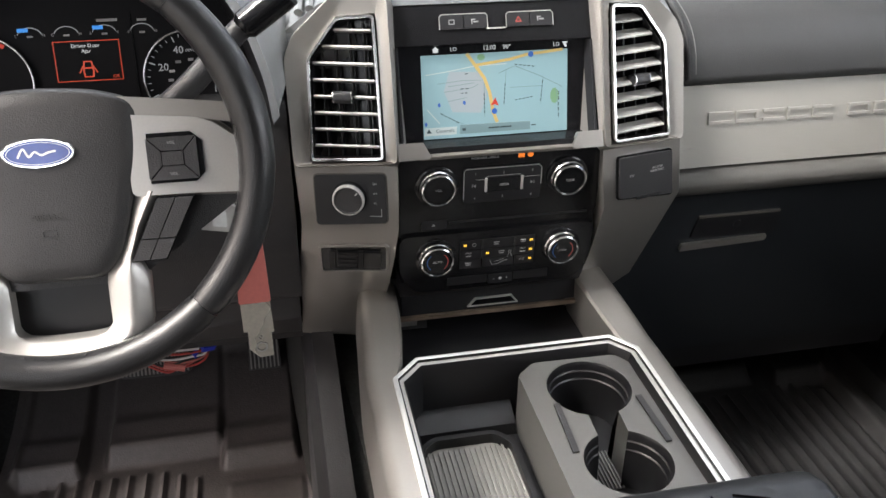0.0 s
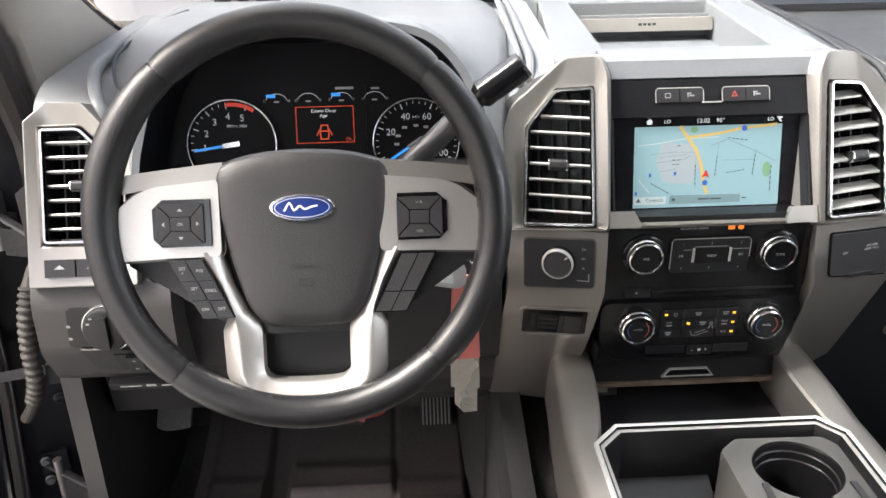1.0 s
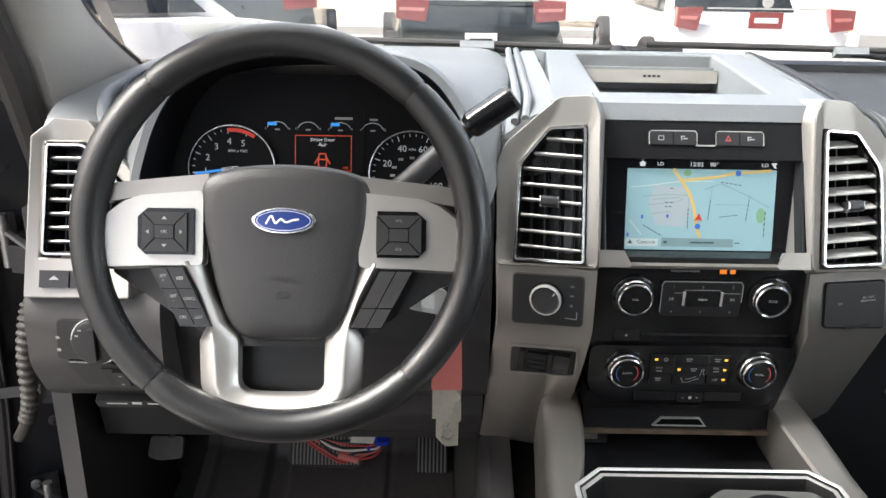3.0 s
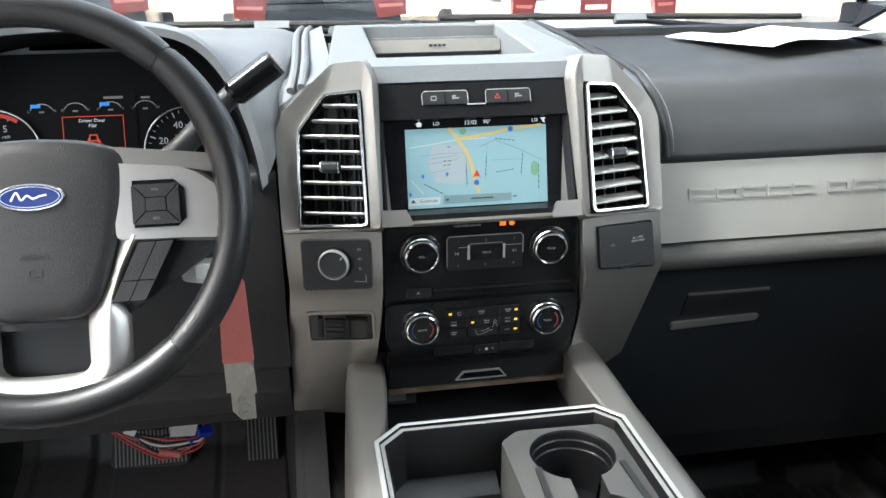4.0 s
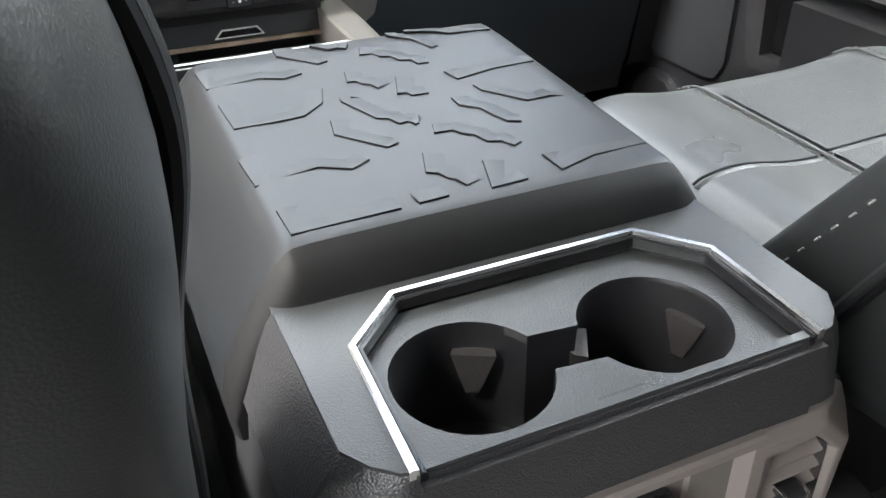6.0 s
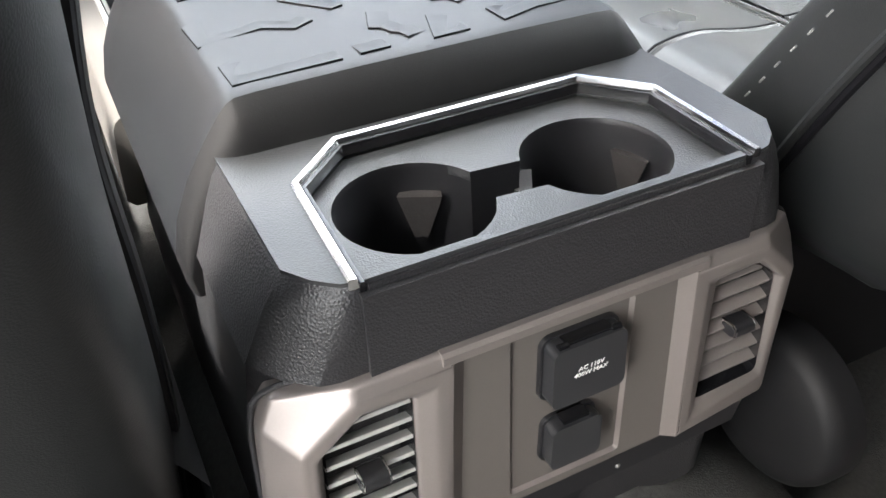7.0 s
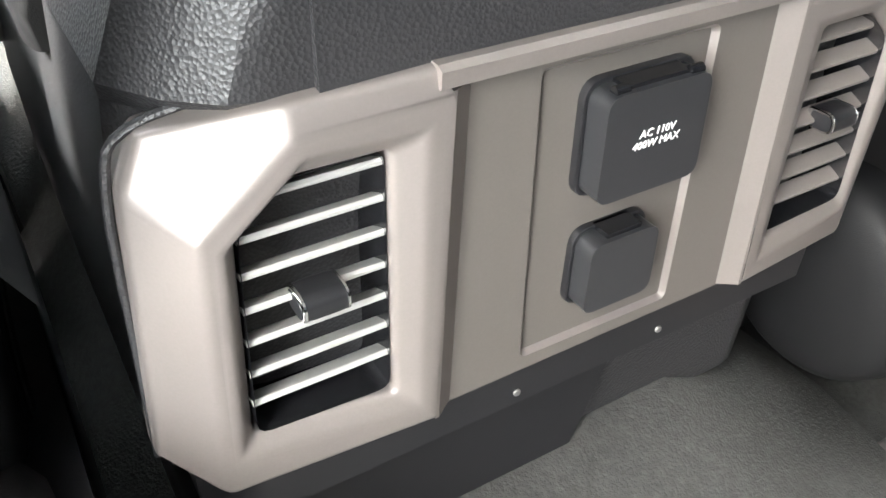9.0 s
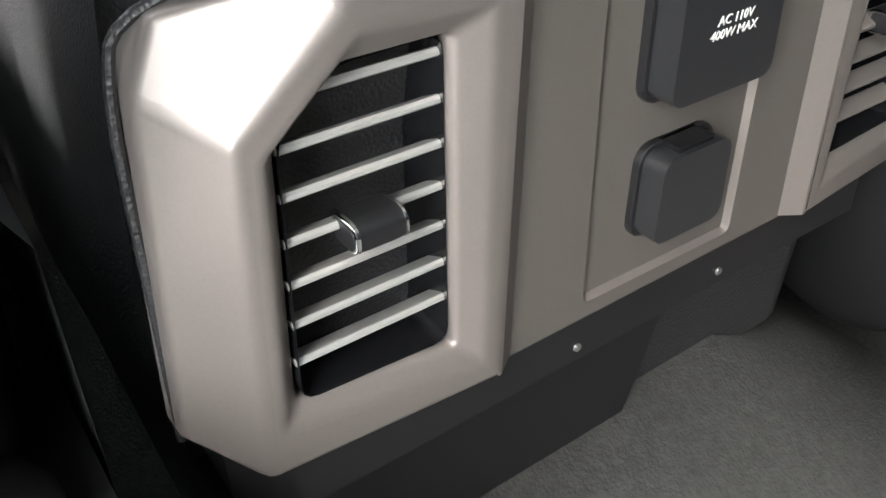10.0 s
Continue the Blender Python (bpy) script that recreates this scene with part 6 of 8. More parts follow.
# ---- knee panel switches ----
def build_switches():
    K = plane((0, 0.867, 0.541), (1, 0, 0), (0, 0.03, 1))
    h = thing("headlight_switch", "round black headlight switch with silver ring", "rotary switch", (-0.715, 0.867, 0.51))
    part("plate", prism(rounded([(-0.764, -0.025), (-0.690, -0.025), (-0.684, 0.022), (-0.760, 0.026)], 0.006, 3), K, -0.004, 0.003, 0.001), SATIN, h)
    part("ring", hoop(disc(-0.715, 0.0, 0.0300, 40), disc(-0.715, 0.0, 0.0275, 40), K, 0.0, 0.006, 0.001), CHROME, h)
    part("knob", turned([(0.0272, 0.0), (0.0268, 0.012), (0.024, 0.0135), (0.002, 0.0135)], K, 40, -0.715, 0.0), SATIN, h)
    part("grip", box(K, -0.719, -0.711, -0.020, 0.020, 0.012, 0.021, 0.003), SATIN, h)
    bars(K, [(-0.734, 0.010, 0.004, 0.002), (-0.730, 0.017, 0.004, 0.002), (-0.7, 0.010, 0.004, 0.002), (-0.715, -0.014, 0.004, 0.002), (-0.756, 0.008, 0.004, 0.003), (-0.756, -0.008, 0.004, 0.003)], 0.0138, PRINTDIM, h)
    s = thing("dimmer_switch", "small black pedal-adjust and dimmer switch plate", "switch", (-0.70, 0.88, 0.48))
    K2 = plane((0, 0.874, 0.492), (1, 0, 0), (0, -0.45, 1))
    part("plate", prism([(-0.742, -0.018), (-0.668, -0.022), (-0.655, 0.018), (-0.752, 0.024)], K2, -0.004, 0.003, 0.0015), GREYTRIM, s)
    part("recess", prism([(-0.712, -0.018), (-0.668, -0.020), (-0.668, 0.012), (-0.716, 0.014)], K2, 0.002, 0.0042, 0.0008), SATIN, s)
    part("rocker", box(K2, -0.702, -0.684, -0.016, 0.012, 0.003, 0.009, 0.0015), GREYTRIM, s)
    bars(K2, [(-0.693, 0.006, 0.004, 0.0025), (-0.693, -0.010, 0.004, 0.0025)], 0.0093, PRINTDIM, s)
    r = thing("hood_release", "black bonnet release lever with pale symbol", "lever", (-0.69, 0.9, 0.43))
    K3 = plane((0, 0.905, 0.442), (1, 0, 0), (0, -0.6, 1))
    part("lever", prism(rounded([(-0.742, -0.010), (-0.655, -0.010), (-0.655, 0.006), (-0.742, 0.006)], 0.003), K3, 0.0, 0.010, 0.002), SATIN, r)
    bars(K3, [(-0.715, 0.0, 0.026, 0.0025), (-0.690, 0.001, 0.012, 0.005), (-0.668, 0.0, 0.018, 0.0025)], 0.0103, PRINT, r)


build_switches()


# ---- pedals and the loose wiring above them ----
def build_pedals():
    P = plane((-0.319, 1.285, 0.07), (1, 0, 0), (0, 0.55, 1))
    a = thing("accelerator_pedal", "ribbed black accelerator pedal with worn metal edges", "pedal", (-0.319, 1.28, 0.06))
    part("pad", box(P, -0.029, 0.029, -0.005, 0.112, -0.012, 0.0, 0.003), RUBBER, a)
    rib = mesh_of(box(P, -0.0014, 0.0014, -0.002, 0.109, -0.001, 0.004, 0.0008), "rib", RIBRUB)
    for i in range(8):
        link("rib", rib, a).location = (-0.0245 + i * 0.007, 0, 0)
    part("arm", sweep([(-0.319, 1.35, 0.16), (-0.319, 1.42, 0.30), (-0.319, 1.42, 0.42)], 0.010, 8), SATIN, a)
    b = thing("brake_pedal", "wide brake pedal with ribbed grey rubber pad", "pedal", (-0.515, 1.29, 0.07))
    B = plane((-0.515, 1.288, 0.078), (1, 0, 0), (0, 0.6, 1))
    part("pad", prism(rounded([(-0.070, 0.004), (-0.058, -0.002), (0.058, -0.006), (0.070, 0.006), (0.064, 0.066), (-0.064, 0.066)], 0.008, 3), B, -0.012, 0.0, 0.003), RUBBER, b)
    rb = mesh_of(box(B, -0.0016, 0.0016, 0.001, 0.062, -0.001, 0.0035, 0.0008), "rib", RIBRUB)
    for i in range(19):
        link("rib", rb, b).location = (-0.060 + i * 0.00667, 0, 0)
    part("arm", sweep([(-0.505, 1.32, 0.13), (-0.500, 1.40, 0.28), (-0.500, 1.40, 0.45)], 0.012, 8), SATIN, b)
    k = thing("parking_brake_pedal", "small worn grey parking brake pedal", "pedal", (-0.757, 1.14, 0.18))
    Q = plane((-0.757, 1.15, 0.185), (1, 0, 0), (0, 0.5, 1))
    part("pad", prism(rounded([(-0.030, 0.0), (-0.012, -0.006), (0.026, -0.002), (0.028, 0.034), (-0.026, 0.034)], 0.006, 3), Q, -0.010, 0.0, 0.003), BOOT, k)
    part("arm", sweep([(-0.75, 1.17, 0.21), (-0.742, 1.22, 0.30), (-0.742, 1.25, 0.44)], 0.009, 8), SATIN, k)
    w = thing("loose_wiring", "loose bundle of coloured wires with a white connector", "wiring", (-0.47, 1.2, 0.15))
    rnd = random.Random(4)
    for i, mat in enumerate((RED, RED, WIREBLACK, REDTAG, WHITEPLASTIC, WIREBLACK, RED, WIREBLACK)):
        z = 0.158 + 0.005 * i
        pts = [(-0.575 + rnd.uniform(-0.02, 0.02), 1.25, 0.29), (-0.545 + rnd.uniform(-0.02, 0.02), 1.22, 0.205 + rnd.uniform(-0.01, 0.015)), (-0.49, 1.200 + rnd.uniform(-0.01, 0.01), z), (-0.440 + rnd.uniform(-0.02, 0.01), 1.195, z - 0.004 + rnd.uniform(-0.006, 0.006)), (-0.405, 1.205, 0.183 + rnd.uniform(-0.012, 0.008)), (-0.42, 1.25, 0.25 + rnd.uniform(0, 0.05))]
        part("wire", sweep(smooth_path(pts, 8), 0.0021, 7), mat, w)
    part("white_plug", bevelled(box(pose(-0.436, 1.198, 0.208, 20, 12, 15), -0.020, 0.020, -0.013, 0.013, -0.014, 0.014), 0.002), WHITEPLASTIC, w, "white plug with printed label")
    part("tape_wrap", sweep([(-0.478, 1.196, 0.163), (-0.445, 1.192, 0.155)], 0.0065, 10), REDTAG, w)
    part("blue_plug", box(pose(-0.404, 1.20, 0.190, 30, 10, 25), -0.011, 0.011, -0.007, 0.007, -0.007, 0.007, 0.002), WIREBLUE, w, "blue connector")
    part("blue_plug", box(pose(-0.425, 1.198, 0.178, 10, -20, 40), -0.006, 0.006, -0.004, 0.004, -0.004, 0.004, 0.001), WIREBLUE, w)
    part("grey_plug", box(pose(-0.522, 1.205, 0.203, 10, 30, 10), -0.009, 0.009, -0.006, 0.006, -0.006, 0.006, 0.001), PAPER, w)


build_pedals()


# ---- centre console ----
def build_console():
    t = thing("centre_console", "flow-through centre console with silver sides and chrome tray rim", "console", (0, 0.4, 0.05))
    # side rails: down from the stack, then level along the tray
    for s in (-1, 1):
        prof = [((0.124, 0.172), 0.965, 0.428), ((0.124, 0.1745), 0.930, 0.426), ((0.126, 0.178), 0.885, 0.422), ((0.131, 0.1815), 0.842, 0.416), ((0.137, 0.184), 0.806, 0.4105), ((0.147, 0.1855), 0.775, 0.4095), ((0.147, 0.186), 0.43, 0.4095)]
        rings = []
        for (a, b), y, z in prof:
            rings.append([Vector((s * x, y, zz)) for x, zz in ((a, z - 0.055), (a, z - 0.003), (a + 0.003, z), (b - 0.018, z), (b - 0.010, z - 0.0015), (b - 0.004, z - 0.0055), (b - 0.001, z - 0.012), (b + 0.003, z - 0.050), (b + 0.005, z - 0.085), (b - 0.002, z - 0.092), (a + 0.01, z - 0.092))])
        part("side_rail", loft(rings), SILVER, t, "satin silver side rail", sharp=32)
        trim = [[Vector((s * x, y, z)) for x, z in ((0.206, top), (0.236, top - 0.008), (0.250, top - 0.03), (0.256, 0.02), (0.196, 0.02))] for y, top in ((1.05, 0.330), (0.98, 0.315), (0.88, 0.285), (0.72, 0.262), (0.55, 0.250), (0.40, 0.245))]
        if s < 0:
            part("tunnel_trim", loft(trim), GREYTRIM, t, "charcoal trim beside the tunnel", sharp=40)
        skirt = [[Vector((s * x, y, z)) for x, z in ((0.172, 0.30), (0.168, 0.20), (0.160, 0.02), (0.130, 0.02), (0.130, 0.30))] for y in (0.95, 0.80, 0.40, 0.10)]
        part("side_skirt", loft(skirt), SATIN, t)
    # black storage pocket between the rails
    Pk = plane((0, 0, 0.352), (1, 0, 0), (0, 1, 0))
    part("pocket_floor", box(Pk, -0.128, 0.128, 0.80, 1.00, -0.01, 0.0), SATIN, t)
    part("pocket_back", box(plane((0, 0.985, 0.40), (1, 0, 0), (0, 0, 1)), -0.13, 0.13, -0.05, 0.09, -0.01, 0.0), SATIN, t)
    part("pocket_front", box(plane((0, 0.812, 0.38), (1, 0, 0), (0, 0, 1)), -0.128, 0.128, -0.04, 0.022, -0.006, 0.002), SATIN, t)
    sock = part("socket_panel", box(plane((-0.106, 0.965, 0.39), (1, 0, 0), (0, 0.2, 1)), -0.022, 0.026, -0.036, 0.040, 0.0, 0.012, 0.003), GREYTRIM, t)
    part("socket", box(plane((-0.106, 0.965, 0.39), (1, 0, 0), (0, 0.2, 1)), -0.012, 0.012, -0.030, -0.020, 0.012, 0.015, 0.001), STEEL, sock)
    # chrome loop round the tray
    o = [(-0.153, 0.42), (-0.1535, 0.774), (-0.121, 0.808), (0.127, 0.808), (0.1535, 0.776), (0.153, 0.42)][::-1]
    prev = inset(o, 0.006)
    i1 = inset(o, 0.012)
    part("chrome_loop", hoop(o, prev, TOP, 0.398, 0.4140, 0.0021, 4, win=0.4125), LOOPCHROME, t, "satin chrome outer rim")
    part("inner_loop", hoop(prev, i1, TOP, 0.398, 0.4095, 0.0012, 2, win=0.4085), SLAT, t, "satin inner rim")
    part("black_groove", hoop(inset(o, 0.0057), inset(o, 0.0067), TOP, 0.398, 0.4125), GLOSS, t)
    # tray walls
    part("tray_wall", loft([[Vector((u, v, z)) for u, v in (i1 if z > 0.40 else inset(o, 0.016))] for z in (0.409, 0.396, 0.315)], caps=False), SATIN, t)
    part("tray_floor", box(TOP, -0.145, 0.145, 0.42, 0.80, 0.300, 0.316), SATIN, t)
    # ribbed liner in the open bin
    lin = rounded([(-0.132, 0.50), (-0.014, 0.50), (-0.014, 0.730), (-0.034, 0.752), (-0.112, 0.752), (-0.132, 0.735)], 0.01, 3)
    liner = thing("bin_liner", "grey ribbed rubber liner in console bin", "liner", (-0.07, 0.62, 0.317))
    part("liner_base", prism(lin, TOP, 0.317, 0.320, 0.001), RIBRUB, liner)
    part("liner_lip", hoop(lin, inset(lin, 0.007), TOP, 0.317, 0.334, 0.002), SATIN, liner)
    rb = mesh_of(box(TOP, -0.0014, 0.0014, 0.51, 0.738, 0.3195, 0.3235, 0.0007), "rib", RIBRUB)
    for i in range(17):
        link("rib", rb, liner).location = (-0.1245 + i * 0.0064, 0, 0)
    # rising step at the front of the bin
    part("bin_step", bevelled(loft([[Vector((x, y, z)) for y, z in ((0.80, 0.316), (0.80, 0.345), (0.782, 0.340), (0.762, 0.330), (0.758, 0.316))] for x in (-0.142, -0.004)]), 0.004), SATIN, t)
    # cup holder insert
    c = thing("cup_holder_insert", "dark grey two-cup insert in console tray", "cup holder", (0.07, 0.65, 0.32))
    out = [(-0.0025, 0.450), (0.139, 0.450), (0.139, 0.768), (0.126, 0.786), (0.0215, 0.789), (-0.0025, 0.769)]
    cx, cy, r = 0.073, 0.731, 0.0500
    cx2, cy2, r2 = 0.071, 0.607, 0.0475
    # outline of the two wells and the narrow slot that joins them
    well = [(cx + r * math.cos(radians(-69 + 318 * i / 32)), cy + r * math.sin(radians(-69 + 318 * i / 32))) for i in range(33)]
    well2 = [(cx2 + r2 * math.cos(radians(112 + 316 * i / 32)), cy2 + r2 * math.sin(radians(112 + 316 * i / 32))) for i in range(33)]
    hole = well + well2
    cen = Vector(((cx + cx2) / 2, (cy + cy2) / 2))
    part("deck", plate(rounded(out, 0.006, 3), hole, TOP, 0.375, 0.398), INSERT, c)
    part("deck_side", box(TOP, -0.0024, 0.003, 0.45, 0.768, 0.316, 0.3965, 0.001), INSERT, c)
    for nm, c0, rr in (("front_well", (cx, cy), r), ("rear_well", (cx2, cy2), r2)):
        ring = well if nm == "front_well" else well2
        pull = lambda k: [(c0[0] + (u - c0[0]) * k, c0[1] + (v - c0[1]) * k) for u, v in ring]
        part(nm, loft([[Vector((u, v, z)) for u, v in pull(k)] for k, z in ((1.0, 0.3975), (0.965, 0.3945), (0.955, 0.3870), (0.925, 0.3850), (0.915, 0.3760), (0.885, 0.3745), (0.84, 0.322))], caps=False, closed=False), SATIN, c, sharp=30)
        part("ring_line", loft([[Vector((u, v, z)) for u, v in pull(k)] for k, z in ((0.958, 0.3868), (0.930, 0.3856))], caps=False, closed=False), GREYTRIM, c)
        part("well_floor", turned([(rr * 0.90, 0.318), (rr * 0.90, 0.3225), (0.001, 0.3225)], TOP, 32, *c0), SATIN, c)
    for a, b in ((well[-1], well2[0]), (well2[-1], well[0])):
        part("slot_wall", loft([[Vector((*p, z)) for p in (a, b)] for z in (0.3975, 0.322)], caps=False, closed=False), INSERT, c)
    part("slot_floor", box(TOP, 0.045, 0.100, 0.630, 0.705, 0.318, 0.3215), SATIN, c)
    for i in range(9):
        u = 0.055 + i * 0.0042
        part("floor_rib", box(TOP, u - 0.001, u + 0.001, 0.640, 0.700, 0.3213, 0.3245), RIBRUB, c)
    for x0, x1, y0, y1 in ((0.0205, 0.0250, 0.629, 0.708), (0.1255, 0.1231, 0.626, 0.704)):
        part("grip_finger", bevelled(loft([[Vector((x0 - 0.0035, y0, z)), Vector((x0 + 0.0035, y0, z)), Vector((x1 + 0.0035, y1, z)), Vector((x1 - 0.0035, y1, z))] for z in (0.392, 0.4005)]), 0.002), GREYTRIM, c)

    # armrest lid with raised tread pattern
    a = thing("armrest_lid", "padded black console armrest, tinted for sky sheen, with raised tread pattern", "armrest", (0, 0.3, 0.42))
    rise = lambda y: 0.5415 + 0.045 * (y - 0.14) - 0.9 * max(0.0, y - 0.405) ** 1.5
    rings = []
    for y, drop, f in ((0.1160, 0.040, 0.972), (0.1165, 0.031, 0.978), (0.1185, 0.0215, 0.985), (0.1225, 0.0125, 0.992), (0.1285, 0.0055, 0.997), (0.1355, 0.0015, 1.0), (0.143, 0.0, 1.0), (0.17, 0.0, 1.0), (0.28, 0.0, 1.0), (0.38, 0.0, 1.0), (0.410, 0.001, 1.0), (0.428, 0.006, 0.995), (0.441, 0.016, 0.985), (0.449, 0.032, 0.975), (0.452, 0.052, 0.965), (0.452, 0.085, 0.96)):
        zt = rise(y) - drop
        edge = [(0.115, 0.5482), (0.1270, 0.5474), (0.1325, 0.5445), (0.1390, 0.5372), (0.150, 0.522), (0.163, 0.501), (0.174, 0.476), (0.180, 0.450), (0.178, 0.428)]
        sec = [(-x, z) for x, z in edge[::-1]] + [(-0.05, 0.549), (0.05, 0.549)] + edge
        k = (zt - 0.428) / (0.548 - 0.428)
        rings.append([Vector((x * f, y, 0.428 + (z - 0.428) * k)) for x, z in sec])
    part("lid_body", loft(rings[5:]), ARMSKIN, a, sharp=50)
    # The lid's rear is blackened here because no light reaches it.
    part("rear_roll", loft(rings[:6]), ROLLSKIN, a, "rolled rear edge, unlit side painted black", sharp=50)
    crest = ((0.0, 0.549), (0.05, 0.549), (0.115, 0.5482), (0.127, 0.5474), (0.1325, 0.5445), (0.139, 0.5372), (0.16, 0.50))

    def top(x, y):
        """Height of the lid's skin."""
        x = abs(x)
        (a, za), (b, zb) = next((p, q) for p, q in zip(crest, crest[1:]) if x <= q[0])
        return 0.428 + (za + (zb - za) * (x - a) / (b - a) - 0.428) * (rise(y) - 0.428) / 0.12


    def tread(depth, *pts):
        """One raised block: a sharp step towards the back, running out towards the front."""
        pts = [Vector((x * 0.001, y * 0.001)) for x, y in pts]
        away = []
        for i in range(len(pts)):
            d = pts[min(i + 1, len(pts) - 1)] - pts[max(i - 1, 0)]
            away.append(Vector((-d.y, d.x)).normalized())
        on = lambda f, h: [Vector((p.x + n.x * f, min(p.y + n.y * f, 0.414), top(p.x + n.x * f, min(p.y + n.y * f, 0.414)) + h)) for p, n in zip(pts, away)]
        run = min(depth, 0.017)
        step = part("tread_block", loft([on(0.0001, 0.0011), on(0.0010, 0.0013), on(run * 0.5, 0.0007), on(run, -0.0003)], caps=False, closed=False), ARMSKIN, a, sharp=80)
        # Step faces are painted near-black for the shade below each block's edge.
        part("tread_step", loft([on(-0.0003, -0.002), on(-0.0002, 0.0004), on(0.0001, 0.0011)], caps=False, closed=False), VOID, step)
    tread(0.034, (-131, 393), (-129, 358), (-89, 359), (-71, 351), (-56, 355))
    tread(0.050, (-127, 326), (-125, 285), (-94, 283), (-75, 284), (-57, 299), (-50, 322))
    tread(0.050, (-132, 244), (-130, 207), (-88, 211), (-69, 200), (-55, 207))
    tread(0.040, (-126, 173), (-125, 145), (-58, 145))
    tread(0.020, (-64, 412), (-65, 396), (-39, 368), (-30, 371))
    tread(0.012, (-34, 407), (-22, 393), (-14, 394), (-8, 390), (-3, 399))
    tread(0.030, (3, 388), (-2, 373), (8, 372), (12, 364), (20, 361), (24, 351), (33, 348), (35, 339), (44, 338))
    tread(0.028, (-25, 345), (-29, 326), (-22, 325), (-19, 319), (-14, 316), (-11, 308))
    tread(0.035, (9, 322), (-1, 293), (6, 292), (8, 286), (21, 285))
    tread(0.030, (-43, 302), (-44, 296), (-30, 261), (-22, 257), (-18, 247), (-10, 248), (-8, 242), (-5, 243), (-1, 253))
    tread(0.028, (-61, 270), (-65, 249), (-38, 218), (-29, 221))
    tread(0.030, (3, 238), (-1, 225), (12, 224), (16, 217), (23, 212), (27, 200), (36, 197), (41, 188), (48, 191))
    tread(0.028, (33, 271), (33, 258), (45, 248), (49, 234), (54, 222), (63, 218))
    tread(0.040, (48, 317), (52, 300), (87, 309), (126, 312))
    tread(0.040, (58, 286), (60, 275), (84, 247), (104, 248), (131, 241))
    tread(0.030, (-20, 202), (-28, 178), (-21, 174), (-18, 166), (-14, 163), (-11, 154))
    tread(0.034, (12, 178), (2, 145), (28, 146))
    tread(0.030, (52, 170), (54, 148), (84, 157), (128, 160))
    tread(0.012, (34, 410), (35, 404), (50, 390), (59, 366))
    tread(0.012, (51, 408), (76, 400), (87, 391), (126, 389))
    tread(0.020, (-46, 146), (-26, 147))
    part("lid_base", box(TOP, -0.166, 0.166, 0.145, 0.445, 0.395, 0.43, 0.006), SATIN, a)

    # body under the lid and the rear section
    part("bin_body", bevelled(loft([[Vector((x, y, z)) for x, z in ((-0.172, 0.05), (-0.176, 0.30), (-0.166, 0.40), (0.166, 0.40), (0.176, 0.30), (0.172, 0.05))] for y in (0.06, 0.44)]), 0.006), GREYTRIM, t)


build_console()


